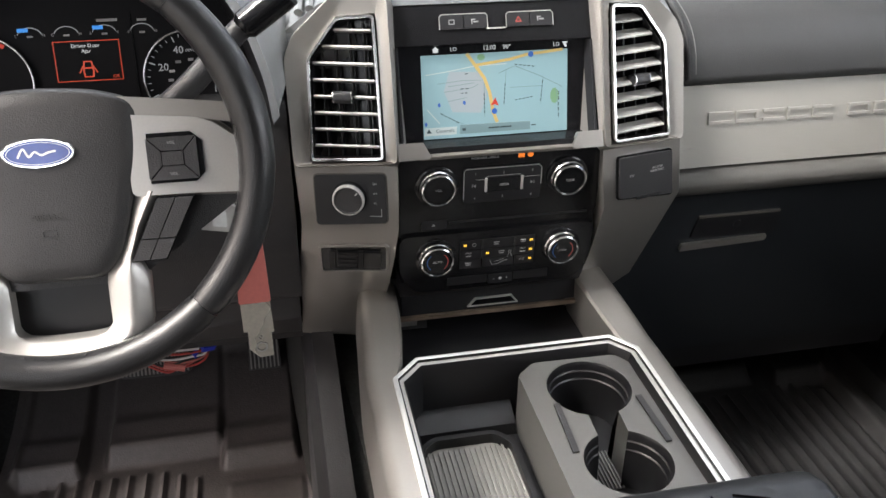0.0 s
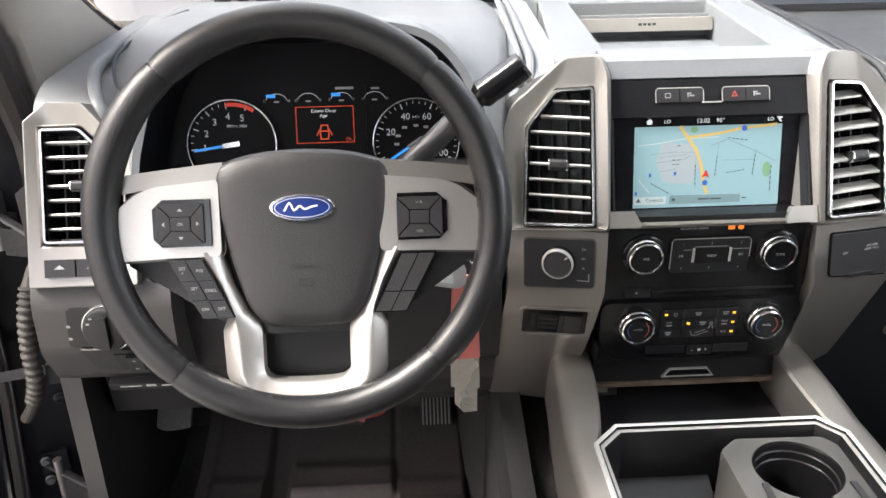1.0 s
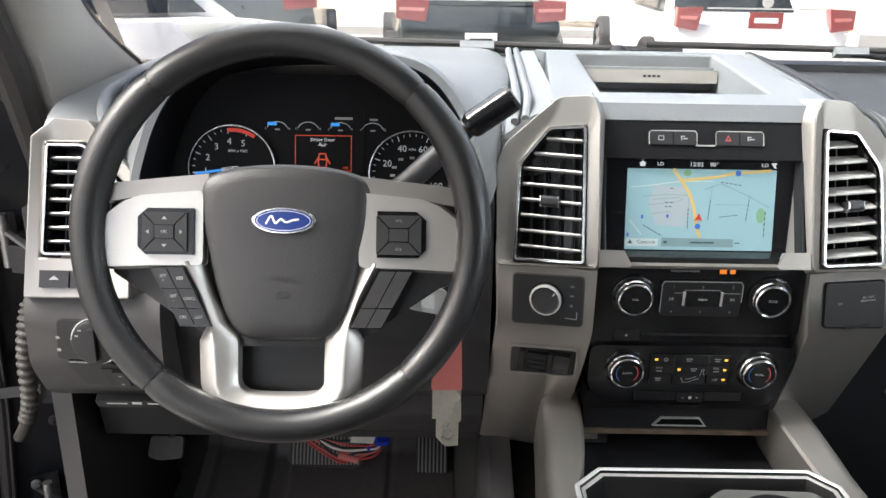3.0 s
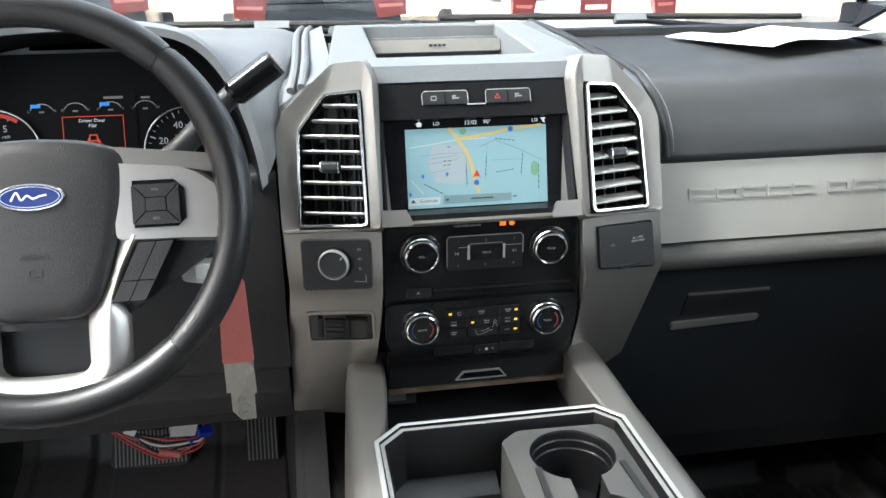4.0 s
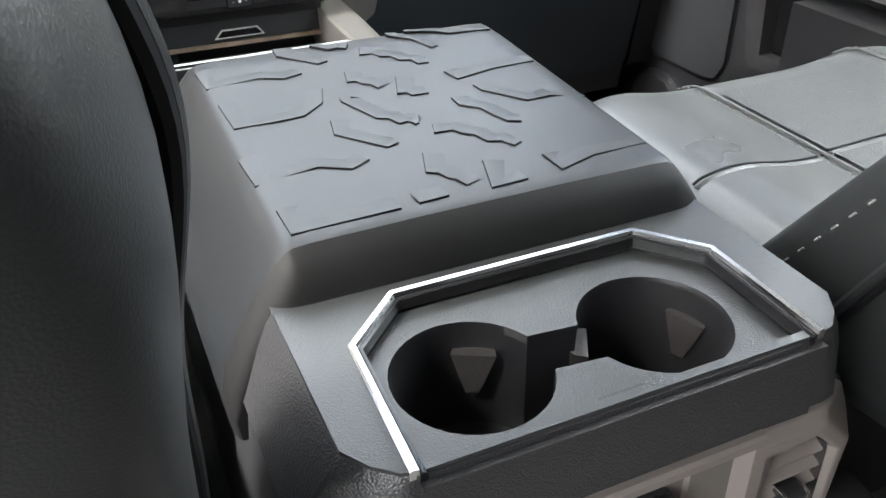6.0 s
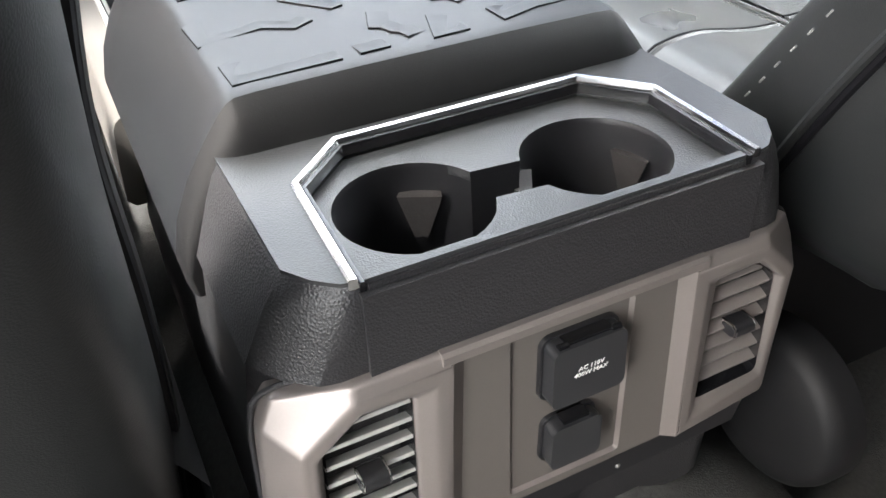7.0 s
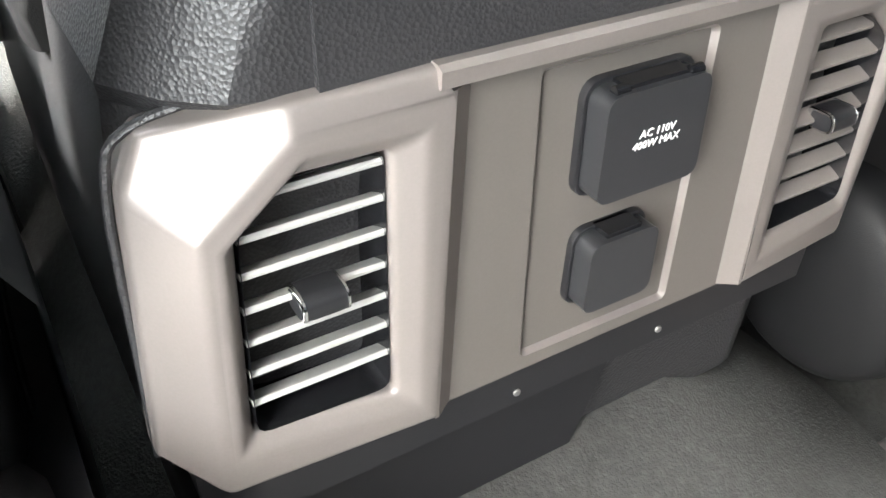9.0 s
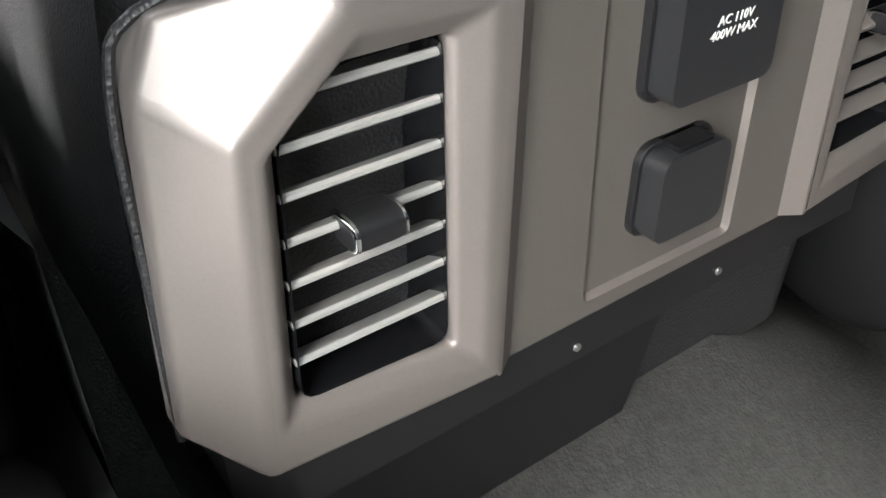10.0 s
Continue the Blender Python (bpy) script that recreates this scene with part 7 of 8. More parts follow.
def build_rear():
    t = thing("rear_console", "grained black rear end of centre console with cup holders", "console", (0, 0.03, 0.2))
    # shell: top deck, falling rear face, canted sides; a round-cornered tub
    sec = lambda z, hw, yb, ch: [Vector((x, y, z)) for x, y in ((-hw, 0.16), (-hw, yb + ch * 0.95), (-hw + ch * 0.35, yb + ch * 0.42), (-hw + ch * 0.75, yb + ch * 0.08), (-hw + ch * 1.1, yb), (hw - ch * 1.1, yb), (hw - ch * 0.75, yb + ch * 0.08), (hw - ch * 0.35, yb + ch * 0.42), (hw, yb + ch * 0.95), (hw, 0.16))]
    spec = ((0.20, 0.172, 0.006, 0.030), (0.300, 0.177, 0.002, 0.032), (0.315, 0.1785, 0.000, 0.034), (0.40, 0.1735, -0.002, 0.036), (0.448, 0.1685, -0.012, 0.037), (0.4575, 0.170, -0.022, 0.037), (0.488, 0.158, -0.024, 0.034), (0.5040, 0.1500, -0.0225, 0.030), (0.5105, 0.1450, -0.0195, 0.027))
    part("shell", loft([sec(*q) for q in spec], caps=False), GREYTRIM, t, "pebble-grained black shell", sharp=28)
    # deck with the tray opening
    n = 12
    cut = [(-0.115, -0.0145), (0.109, -0.0145), (0.111, 0.066), (0.080, 0.102), (-0.080, 0.102), (-0.113, 0.069)]
    outr = [(-0.1153, -0.0198), (0.1153, -0.0198), (0.1250, -0.0176), (0.1358, -0.0083), (0.1455, 0.0062), (0.1465, 0.16), (-0.1465, 0.16), (-0.1455, 0.0062), (-0.1358, -0.0083), (-0.1250, -0.0176)]
    part("deck", hoop(outr, [cut[0], cut[1], (0.1095, 0.0), (0.1100, 0.02), cut[2], cut[3], cut[4], cut[5], (-0.1135, 0.02), (-0.114, 0.0)], TOP, 0.500, 0.5122, 0.0018, 2), DECK, t)
    rim_o = [(-0.1225, -0.0215), (-0.1190, 0.0715), (-0.0825, 0.1075), (0.0825, 0.1075), (0.1160, 0.0690), (0.1150, -0.0215)]
    rim_i = [(-0.1140, -0.0215), (-0.1110, 0.0680), (-0.0790, 0.0995), (0.0790, 0.0995), (0.1080, 0.0655), (0.1065, -0.0215)]
    for a, b, mat, w0, w1, nm in ((0.0, 0.62, CHROME, 0.510, 0.5160, "chrome_rim"), (0.62, 1.0, GLOSS, 0.506, 0.5128, "black_step")):
        pa = [tuple(Vector(p).lerp(Vector(q), a)) for p, q in zip(rim_o, rim_i)]
        pb = [tuple(Vector(p).lerp(Vector(q), b)) for p, q in zip(rim_o, rim_i)]
        rings = [[Vector((*pa[i], w0)), Vector((*pa[i], w1 - 0.001)), Vector((*tuple(Vector(pa[i]).lerp(Vector(pb[i]), 0.25)), w1)), Vector((*tuple(Vector(pa[i]).lerp(Vector(pb[i]), 0.8)), w1 - 0.0004)), Vector((*pb[i], w0))] for i in range(6)]
        part(nm, loft(rings), mat, t, "polished chrome rim" if mat is CHROME else "", sharp=25)
    # sunken tray with two cups and a link between
    zt = 0.5035
    cups = ((-0.0640, 0.037), (0.0480, 0.034))
    r = 0.0435
    hole = [(cups[0][0] + r * math.cos(radians(a)), cups[0][1] + r * math.sin(radians(a))) for a in range(20, 341, 10)]
    hole += [(cups[1][0] + r * math.cos(radians(a)), cups[1][1] + r * math.sin(radians(a))) for a in range(200, 521, 10)]
    cen = Vector((-0.008, 0.0355))
    out = [(-0.1145, -0.0195), (0.107, -0.0195), (0.109, 0.066), (0.0795, 0.100), (-0.0795, 0.100), (-0.1115, 0.0685)]
    part("tray", plate(out, hole, TOP, zt - 0.006, zt), DECK, t, "satin black cup tray")
    part("cup_wall", loft([[Vector((u + (cen.x - u) * f, v + (cen.y - v) * f, z)) for u, v in hole] for f, z in ((0, zt - 0.0005), (0.015, zt - 0.004), (0.06, zt - 0.055), (0.10, zt - 0.075))], caps=False), SATIN, t, sharp=40)
    part("cup_floor", prism(hole, TOP, zt - 0.078, zt - 0.074), SATIN, t)
    for (cx, cy) in cups:
        for ang in (62, 185, 300) if cx < 0 else (20, 150, 275):
            A = radians(ang)
            m = plane((cx + (r - 0.004) * math.cos(A), cy + (r - 0.004) * math.sin(A), zt - 0.030), (-math.sin(A), math.cos(A), 0), (0, 0, 1))
            part("spring_finger", loft([[m @ Vector((u, v, w)) for u, v in ((-0.013 * k, 0.012), (0.013 * k, 0.012), (0.004, -0.016), (-0.004, -0.016))] for k, w in ((1.0, -0.004), (0.9, 0.004), (0.5, 0.009))]), RUBBER, t)
    part("rear_lip", box(TOP, -0.113, 0.106, -0.0215, -0.0165, 0.502, 0.5100, 0.0015), GREYTRIM, t)
    part("step_plate", prism([(-0.024, -0.019), (0.014, -0.019), (0.010, -0.008), (-0.018, -0.008)], TOP, 0.502, 0.5065, 0.001), GREYTRIM, t)
    part("back_band", box(plane((0, -0.0240, 0), (1, 0, 0), (0, 0, 1)), -0.118, 0.116, 0.452, 0.507, -0.004, 0.0015, 0.002), GREYTRIM, t)
    # lower black apron with two pale screws
    part("apron", bevelled(loft([[Vector((x, y, z)) for x, y in ((-0.172, 0.10), (-0.172, -0.002), (-0.158, -0.016), (-0.145, -0.0195), (0.145, -0.0195), (0.165, -0.008), (0.165, 0.10))] for z in (0.285, 0.318)]), 0.005, 3), SATIN, t)
    drop = rounded([(-0.176, 0.06), (-0.060, 0.06), (0.020, 0.225), (0.034, 0.262), (0.052, 0.2865), (-0.176, 0.2865)], 0.016, 5)
    part("apron_drop", prism(drop, plane((0, -0.0150, 0), (1, 0, 0), (0, 0.05, 1)), -0.06, 0.0, 0.006, 3), SATIN, t, "black lower skirt with a cut-away corner")
    for x in (-0.036, 0.046):
        part("screw", turned([(0.0019, 0.0), (0.0017, 0.0009), (0.0008, 0.0013)], plane((x, -0.0195, 0.2920), (1, 0, 0), (0, 0, 1)), 12), STEEL, t)

    # silver vent panel
    p = thing("rear_vent_panel", "taupe-silver rear vent panel with chamfered corners", "trim panel", (0, -0.04, 0.31))
    VL = [(-0.1515, 0.3345), (-0.0985, 0.3315), (-0.0975, 0.4345), (-0.1300, 0.4340), (-0.1470, 0.4200)]
    for s in (1, -1):
        P = {"B": (-0.164, 0.308, -0.009), "R": (-0.0835, 0.3125, 0.0), "S": (-0.0770, 0.4495, 0.0), "D": (-0.129, 0.4495, 0.0), "C": (-0.159, 0.422, -0.004),
             "b": (-0.1575, 0.3265, -0.007), "r": (-0.0895, 0.3220, 0.0), "s": (-0.0860, 0.4410, 0.0), "d": (-0.1250, 0.4425, 0.0), "c": (-0.1520, 0.4160, -0.003),
             "E": (-0.130, 0.4575, -0.004), "T": (-0.0825, 0.4590, -0.002), "F": (-0.165, 0.449, -0.024), "G": (-0.1735, 0.431, -0.024), "W": (-0.183, 0.326, -0.024),
             "f": (-0.164, 0.447, -0.040), "g": (-0.1745, 0.431, -0.040), "w": (-0.183, 0.322, -0.040), "e": (-0.130, 0.4600, -0.020), "t": (-0.0825, 0.4610, -0.020), "L": (-0.166, 0.305, -0.024), "l": (-0.0835, 0.3110, -0.024)}
        for key, (u, v), w in zip("01234", VL, (-0.0105, -0.0050, -0.0050, -0.0065, -0.0090)):
            P[key] = (u, v, w)
            P[key + "z"] = (u, v, -0.034)
        bm = bmesh.new()
        vv = {k: bm.verts.new(REAR @ Vector((s * u, v, w))) for k, (u, v, w) in P.items()}
        for face in ("B R r b", "R S s r", "S D d s", "D C c d", "C B b c", "b r 1 0", "r s 2 1", "s d 3 2", "d c 4 3", "c b 0 4", "0 1 1z 0z", "1 2 2z 1z", "2 3 3z 2z", "3 4 4z 3z", "4 0 0z 4z",
                     "C D E F G", "D S T E", "B C G W", "W G g w", "G F f g", "F E e f", "E T t e", "B W L", "R B L l"):
            bm.faces.new([vv[k] for k in face.split()])
        bmesh.ops.recalc_face_normals(bm, faces=bm.faces)
        part("vent_surround", bevelled(bm, 0.0090, 8, 12), REARPAINT, p, "satin silver vent surround", sharp=60, soft=True)
        part("wing_seam", sweep(smooth_path([REAR @ Vector((s * u, v, w)) for u, v, w in ((-0.1820, 0.318, -0.032), (-0.1790, 0.375, -0.032), (-0.1755, 0.430, -0.032), (-0.1660, 0.4475, -0.032), (-0.132, 0.4600, -0.018))], 4), 0.0016, 8), GREYTRIM, p)
        slope = [[REAR @ Vector((s * (u + d), v, w)) for u, w in ((-0.0840, -0.012), (-0.0835, -0.0004), (-0.0820, -0.0006), (-0.0735, -0.0066), (-0.0725, -0.014))] for v, d in ((0.3122, 0.0), (0.4512, 0.0055))]
        part("inner_slope", loft(slope), REARPAINT, p, sharp=20)
    part("top_band", loft([[REAR @ Vector((u, v, w)) for v, w in ((0.4495, -0.018), (0.4505, -0.0066), (0.4530, 0.0006), (0.4585, 0.0010), (0.4600, -0.0016), (0.4600, -0.016))] for u in (-0.0828, 0.0828)]), REARPAINT, p, sharp=20)
    ob_o = rounded([(-0.040, 0.3185), (0.040, 0.3175), (0.039, 0.4475), (-0.041, 0.4475)], 0.004, 3)
    ob_i = inset(ob_o, 0.0022)
    part("centre_field", plate([(-0.0738, 0.3115), (0.0738, 0.3115), (0.0690, 0.4515), (-0.0690, 0.4515)], ob_o, REAR, -0.018, -0.0066), REARFIELD, p, "taupe centre field")
    part("outlet_frame", loft([[REAR @ Vector((u, v, w)) for u, v in o] for o, w in ((ob_o, -0.0066), (ob_i, -0.0090), (ob_i, -0.012))], caps=False), REARPAINT, p, "sloped edge of the outlet recess")
    part("outlet_field", prism(ob_o, REAR, -0.016, -0.0090), REARFIELD, p)
    c = thing("power_outlet_cover", "black flip cover over rear household outlet", "outlet cover", (0.007, -0.045, 0.39), "rear outlet covers")
    flap = rounded([(-0.0205, 0.3935), (0.0280, 0.3935), (0.0265, 0.4365), (-0.0205, 0.4365)], 0.006, 5)
    part("cover_seat", hoop(inset(flap, -0.0022), flap, REAR, -0.0094, -0.0055, 0.0008), SATIN, c)
    part("cover", prism(flap, REAR, -0.0094, 0.0050, 0.0036, 5), COVERSKIN, c)
    part("hinge", box(REAR, -0.011, 0.018, 0.4335, 0.4380, -0.008, 0.0022, 0.0012), GLOSS, c)
    for x in (-0.0135, 0.0205):
        part("hinge_knuckle", turned([(0.0021, -0.003), (0.0021, 0.003)], plane((x, -0.0325, 0.4368), (0, 1, 0), (0, 0, 1)), 12), GLOSS, c)
    words("AC 110V\n400W MAX", 0.0044, REAR, 0.0036, 0.4165, 0.0051, PRINT, c, shear=0.12)
    u = thing("socket_cover", "small grey flip cover over rear socket", "outlet cover", (0.003, -0.045, 0.335), "rear outlet covers")
    flap = rounded([(-0.0185, 0.3400), (0.0165, 0.3400), (0.0160, 0.3735), (-0.0175, 0.3735)], 0.006, 5)
    part("cover_seat", hoop(inset(flap, -0.0020), flap, REAR, -0.0094, -0.0058, 0.0008), SATIN, u)
    part("cover", prism(flap, REAR, -0.0094, 0.0038, 0.0034, 5), COVERSKIN, u)
    part("hinge", box(REAR, -0.009, 0.008, 0.3715, 0.3755, -0.008, 0.0016, 0.0012), GLOSS, u)
    air_vent(REAR @ Matrix.Translation((0, 0, -0.0035)), VL, 7, "rear air vent with pale slats and black slider", "rear air vents", 0.45, None, 0.045, -0.1235, 3, lip=0, rows=(0.3465, 0.0134), blade=0.010, grip=0.74, fins=False)
    # Slats take a darker taupe here to offset how brightly they are lit.
    air_vent(REAR @ Matrix.Translation((0, 0, -0.0035)), mirror(VL), 7, "rear air vent with tilted slats, taupe to mute their lighting", "rear air vents", -0.45, None, 0.045, 0.1250, 3, lip=0, rows=(0.3465, 0.0134), blade=0.0085, grip=0.74, fins=False, slat=REARPAINT)


build_rear()


# ---- front seats ----
def build_seat(sign, label):
    """A front seat; sign -1 is the driver's. Inner side towards the console."""
    t = thing("front_seat", label, "seat", (sign * 0.46, 0.1, 0.05), "front seats")
    X = lambda x: sign * x      # x grows outwards from the console
    # backrest: loft upwards, leaning back
    rows = ((0.34, 0.205, 0.085, -0.060), (0.42, 0.196, 0.085, -0.070), (0.52, 0.192, 0.070, -0.090), (0.62, 0.192, 0.045, -0.112), (0.70, 0.195, 0.020, -0.132), (0.745, 0.203, 0.000, -0.140), (0.775, 0.214, -0.015, -0.142), (0.796, 0.236, -0.035, -0.140), (0.806, 0.29, -0.055, -0.128))
    if sign > 0:    # reclined, its padded edge further back
        rows = tuple((z, xi + 0.012, 0.108 - 0.70 * (z - 0.463), min(yb, 0.108 - 0.70 * (z - 0.463) - 0.135)) for z, xi, yf, yb in rows)
    else:
        rows = ((-0.02, 0.215, 0.02, -0.11), (0.10, 0.215, 0.02, -0.10), (0.20, 0.212, 0.05, -0.075)) + rows
        rows = tuple((z + 0.014 * max(0.0, (z - 0.6) / 0.2), xi + 0.012 * (z < 0.7), yf - 0.052 * max(0.0, (z - 0.50) / 0.30), yb + 0.04 * max(0.0, (0.62 - z) / 0.28) - 0.034 * max(0.0, (z - 0.55) / 0.25)) for z, xi, yf, yb in rows)
    rings = []
    for z, xi, yf, yb in rows:
        xo = 0.92 - xi
        rings.append([Vector((X(x), y, z)) for x, y in ((xi + 0.012, yb + 0.012), (xi + 0.035, yb), (0.46, yb - 0.01), (xo - 0.035, yb), (xo - 0.012, yb + 0.012), (xo, (yf + yb) / 2), (xo - 0.006, yf + 0.010), (xo - 0.035, yf + 0.022), (xo - 0.085, yf + 0.004), (0.46, yf - 0.012), (xi + 0.085, yf + 0.004), (xi + 0.035, yf + 0.022), (xi + 0.006, yf + 0.010), (xi, (yf + yb) / 2))])
    b = part("backrest", loft(rings), LEATHER, t, "black leather backrest", sharp=70)
    sub = b.modifiers.new("round", "SUBSURF")
    sub.levels = sub.render_levels = 2
    # welted seam that runs up the inner side of the backrest
    seam = smooth_path([(X(xi + 0.002), yf * 0.62 + yb * 0.38, z) for z, xi, yf, yb in rows[:-1]], 6)
    part("side_welt", sweep(seam, 0.0042, 8), LEATHER, t)
    part("seam_groove", sweep([q + Vector((X(0.0015), -0.0065, 0)) for q in seam], 0.0036, 8), VOID, t)
    st2 = mesh_of(sweep([(-0.003, 0, 0), (0.003, 0, 0)], 0.0008, 5), "stitch", STITCH)
    run = smooth_path([(X(xi - 0.001), yf - 0.016, z) for z, xi, yf, yb in rows[:7]], 7)
    for a, q in zip(run, run[1:]) if sign > 0 else ():
        ob = link("stitch", st2, t)
        ob.matrix_basis = Matrix.Translation(a.lerp(q, 0.5)) @ (q - a).to_track_quat("X", "Z").to_matrix().to_4x4()
    # headrest on two posts
    h = part("headrest", bevelled(loft([[Vector((X(0.46 + x), (-0.165 if sign < 0 else -0.26) + y, z)) for x, y in ((-w, -0.045), (w, -0.045), (w, 0.025), (w * 0.6, 0.045), (-w * 0.6, 0.045), (-w, 0.025))] for z, w in ((0.885, 0.11), (0.93, 0.13), (1.02, 0.13), (1.07, 0.11))]), 0.022, 4), LEATHER, t)
    for d in (-0.06, 0.06):
        part("post", sweep([(X(0.46 + d), -0.10 if sign < 0 else -0.19, 0.78), (X(0.46 + d), -0.165 if sign < 0 else -0.26, 0.90)], 0.006, 10), CHROME, t)
    # cushion: a padded sheet with raised bolsters, rolled over at the front
    zt = 0.452 if sign < 0 else 0.458
    fr = 0.520 if sign < 0 else 0.462
    mid, half = (0.452, 0.250) if sign < 0 else (0.462, 0.246)
    in0, in1 = (-0.68, 0.68) if sign < 0 else (-0.24, 0.60)

    roll = 0.075 if sign < 0 else 0.060

    def crown(u, y):
        """Height of the padding at u across (-1 to 1) and y along."""
        tip = fr - 0.032 * abs(u) ** 3
        bol = math.exp(-((abs(u) - 0.74) / 0.26) ** 2)
        side = max(0.0, abs(u) - 0.86) / 0.14
        nose = max(0.0, y - (tip - roll)) / roll
        seam = (0.0035 * math.exp(-((y - 0.235) / 0.006) ** 2) if sign < 0 else 0.0) + (0.004 if sign < 0 else 0.0) * math.exp(-((abs(u) - 0.87) / 0.018) ** 2)
        return zt - (0.030 if sign < 0 else 0.016) * (1 - bol) - 0.035 * side ** 2 - 0.055 * (1 - math.sqrt(max(0.0, 1 - min(1.0, nose) ** 2))) - seam

    def skin(u0, u1, y0, lift, nu, ny, back=None):
        bm = bmesh.new()
        grid = []
        for i in range(nu + 1):
            u = u0 + (u1 - u0) * i / nu
            tip = fr - 0.032 * abs(u) ** 3 - (back or 0.0)
            col = [Vector((X(mid + u * half), y0 + (tip - y0) * (1 - (1 - j / ny) ** 1.6), crown(u, y0 + (tip - y0) * (1 - (1 - j / ny) ** 1.6)) + lift)) for j in range(ny + 1)]
            if back is None:
                col += [Vector((X(mid + u * half), tip - 0.004, zt - 0.115)), Vector((X(mid + u * half), tip - 0.030, zt - 0.19))]
            grid.append([bm.verts.new(p) for p in col])
        for p, q in zip(grid, grid[1:]):
            for j in range(len(p) - 1):
                bm.faces.new((p[j], q[j], q[j + 1], p[j + 1]))
        if back is None:
            for col, s in ((grid[0], -1), (grid[-1], 1)):
                low = [bm.verts.new(Vector((v.co.x - sign * s * 0.004, v.co.y, zt - 0.19))) for v in col]
                for j in range(len(col) - 1):
                    bm.faces.new((col[j], col[j + 1], low[j + 1], low[j]))
        return bm
    part("cushion", skin(-1, 1, 0.0 if sign < 0 else 0.075, 0.0, 56, 44), SEATDARK if sign < 0 else SEATLEATHER, t, "grained leather cushion", sharp=60)
    part("insert", skin(in0, in1, 0.02 if sign < 0 else 0.085, 0.0045, 40, 40, 0.035 if sign < 0 else 0.072), SEATDARK if sign < 0 else SEATGREY, t, "perforated seat insert", sharp=60)
    if sign > 0:    # cross seam of the cushion
        for u0, u1 in ((-0.90, -0.27), (-0.25, 0.58)):
            cross = [Vector((X(mid + u * half), 0.238 + 0.010 * u, crown(u, 0.238 + 0.010 * u) + (0.0045 if u0 > -0.5 else 0.0))) for u in [u0 + (u1 - u0) * i / 20 for i in range(21)]]
            part("cross_seam", sweep(cross, 0.0017, 8, flat=0.6), VOID, t)
            part("seam_roll", sweep([q + Vector((0, -0.005, -0.0026)) for q in cross], 0.0042, 8, flat=0.9), SEATLEATHER, t)
    # welts beside the insert, with stitches
    for u in (in0 - 0.03, in1 + 0.03) + ((-0.87, 0.87) if sign < 0 else ()):
        pts = [Vector((X(mid + u * half), y, crown(u, y) + 0.003)) for y in [0.03 + (fr - 0.055) * i / 24 for i in range(25)]]
        part("welt", sweep(pts, 0.0028 if sign < 0 else 0.0019, 8), SEATDARK if sign < 0 else SEATLEATHER, t)
        st = mesh_of(sweep([(-0.0025, 0, 0), (0.0025, 0, 0)], 0.0007, 5), "stitch", STITCH)
        for a, q in zip(pts, pts[1:]):
            for f in (0.25, 0.75):
                ob = link("stitch", st, t)
                ob.matrix_basis = Matrix.Translation(a.lerp(q, f) + Vector((X(-0.010 if u < 0 else 0.010), 0, 0.0005))) @ (q - a).to_track_quat("X", "Z").to_matrix().to_4x4()
    part("side_shield", bevelled(loft([[Vector((X(x), y, z)) for y, z in (((-0.10, 0.12), (0.34, 0.12), (0.36, 0.24), (0.28, 0.28), (-0.06, 0.34), (-0.12, 0.30)) if sign < 0 else ((0.08, 0.20), (0.34, 0.18), (0.36, 0.25), (0.28, 0.29), (0.10, 0.31), (0.07, 0.26)))] for x in (0.206, 0.232)]), 0.006), SATIN, t, "black plastic side shield")
    part("seat_base", box(TOP, min(X(0.25), X(0.67)), max(X(0.25), X(0.67)), 0.0 if sign < 0 else 0.14, 0.34, 0.03, 0.29, 0.01), SATIN, t)
    part("recliner_cover", turned([(0.075, -0.030), (0.0745, -0.012), (0.071, -0.002), (0.063, 0.004), (0.045, 0.008), (0.004, 0.010)], plane((X(0.222), -0.045, 0.285) if sign < 0 else (0.224, 0.018, 0.225), (0, 1, 0), (0, 0, 1) if sign < 0 else (0, 0, -1)), 48), ROLLSKIN, t, sharp=70)
    return t


build_seat(-1, "black leather driver seat with stitched bolsters")
build_seat(1, "black leather passenger seat with perforated centre, cushion paled as sheen")


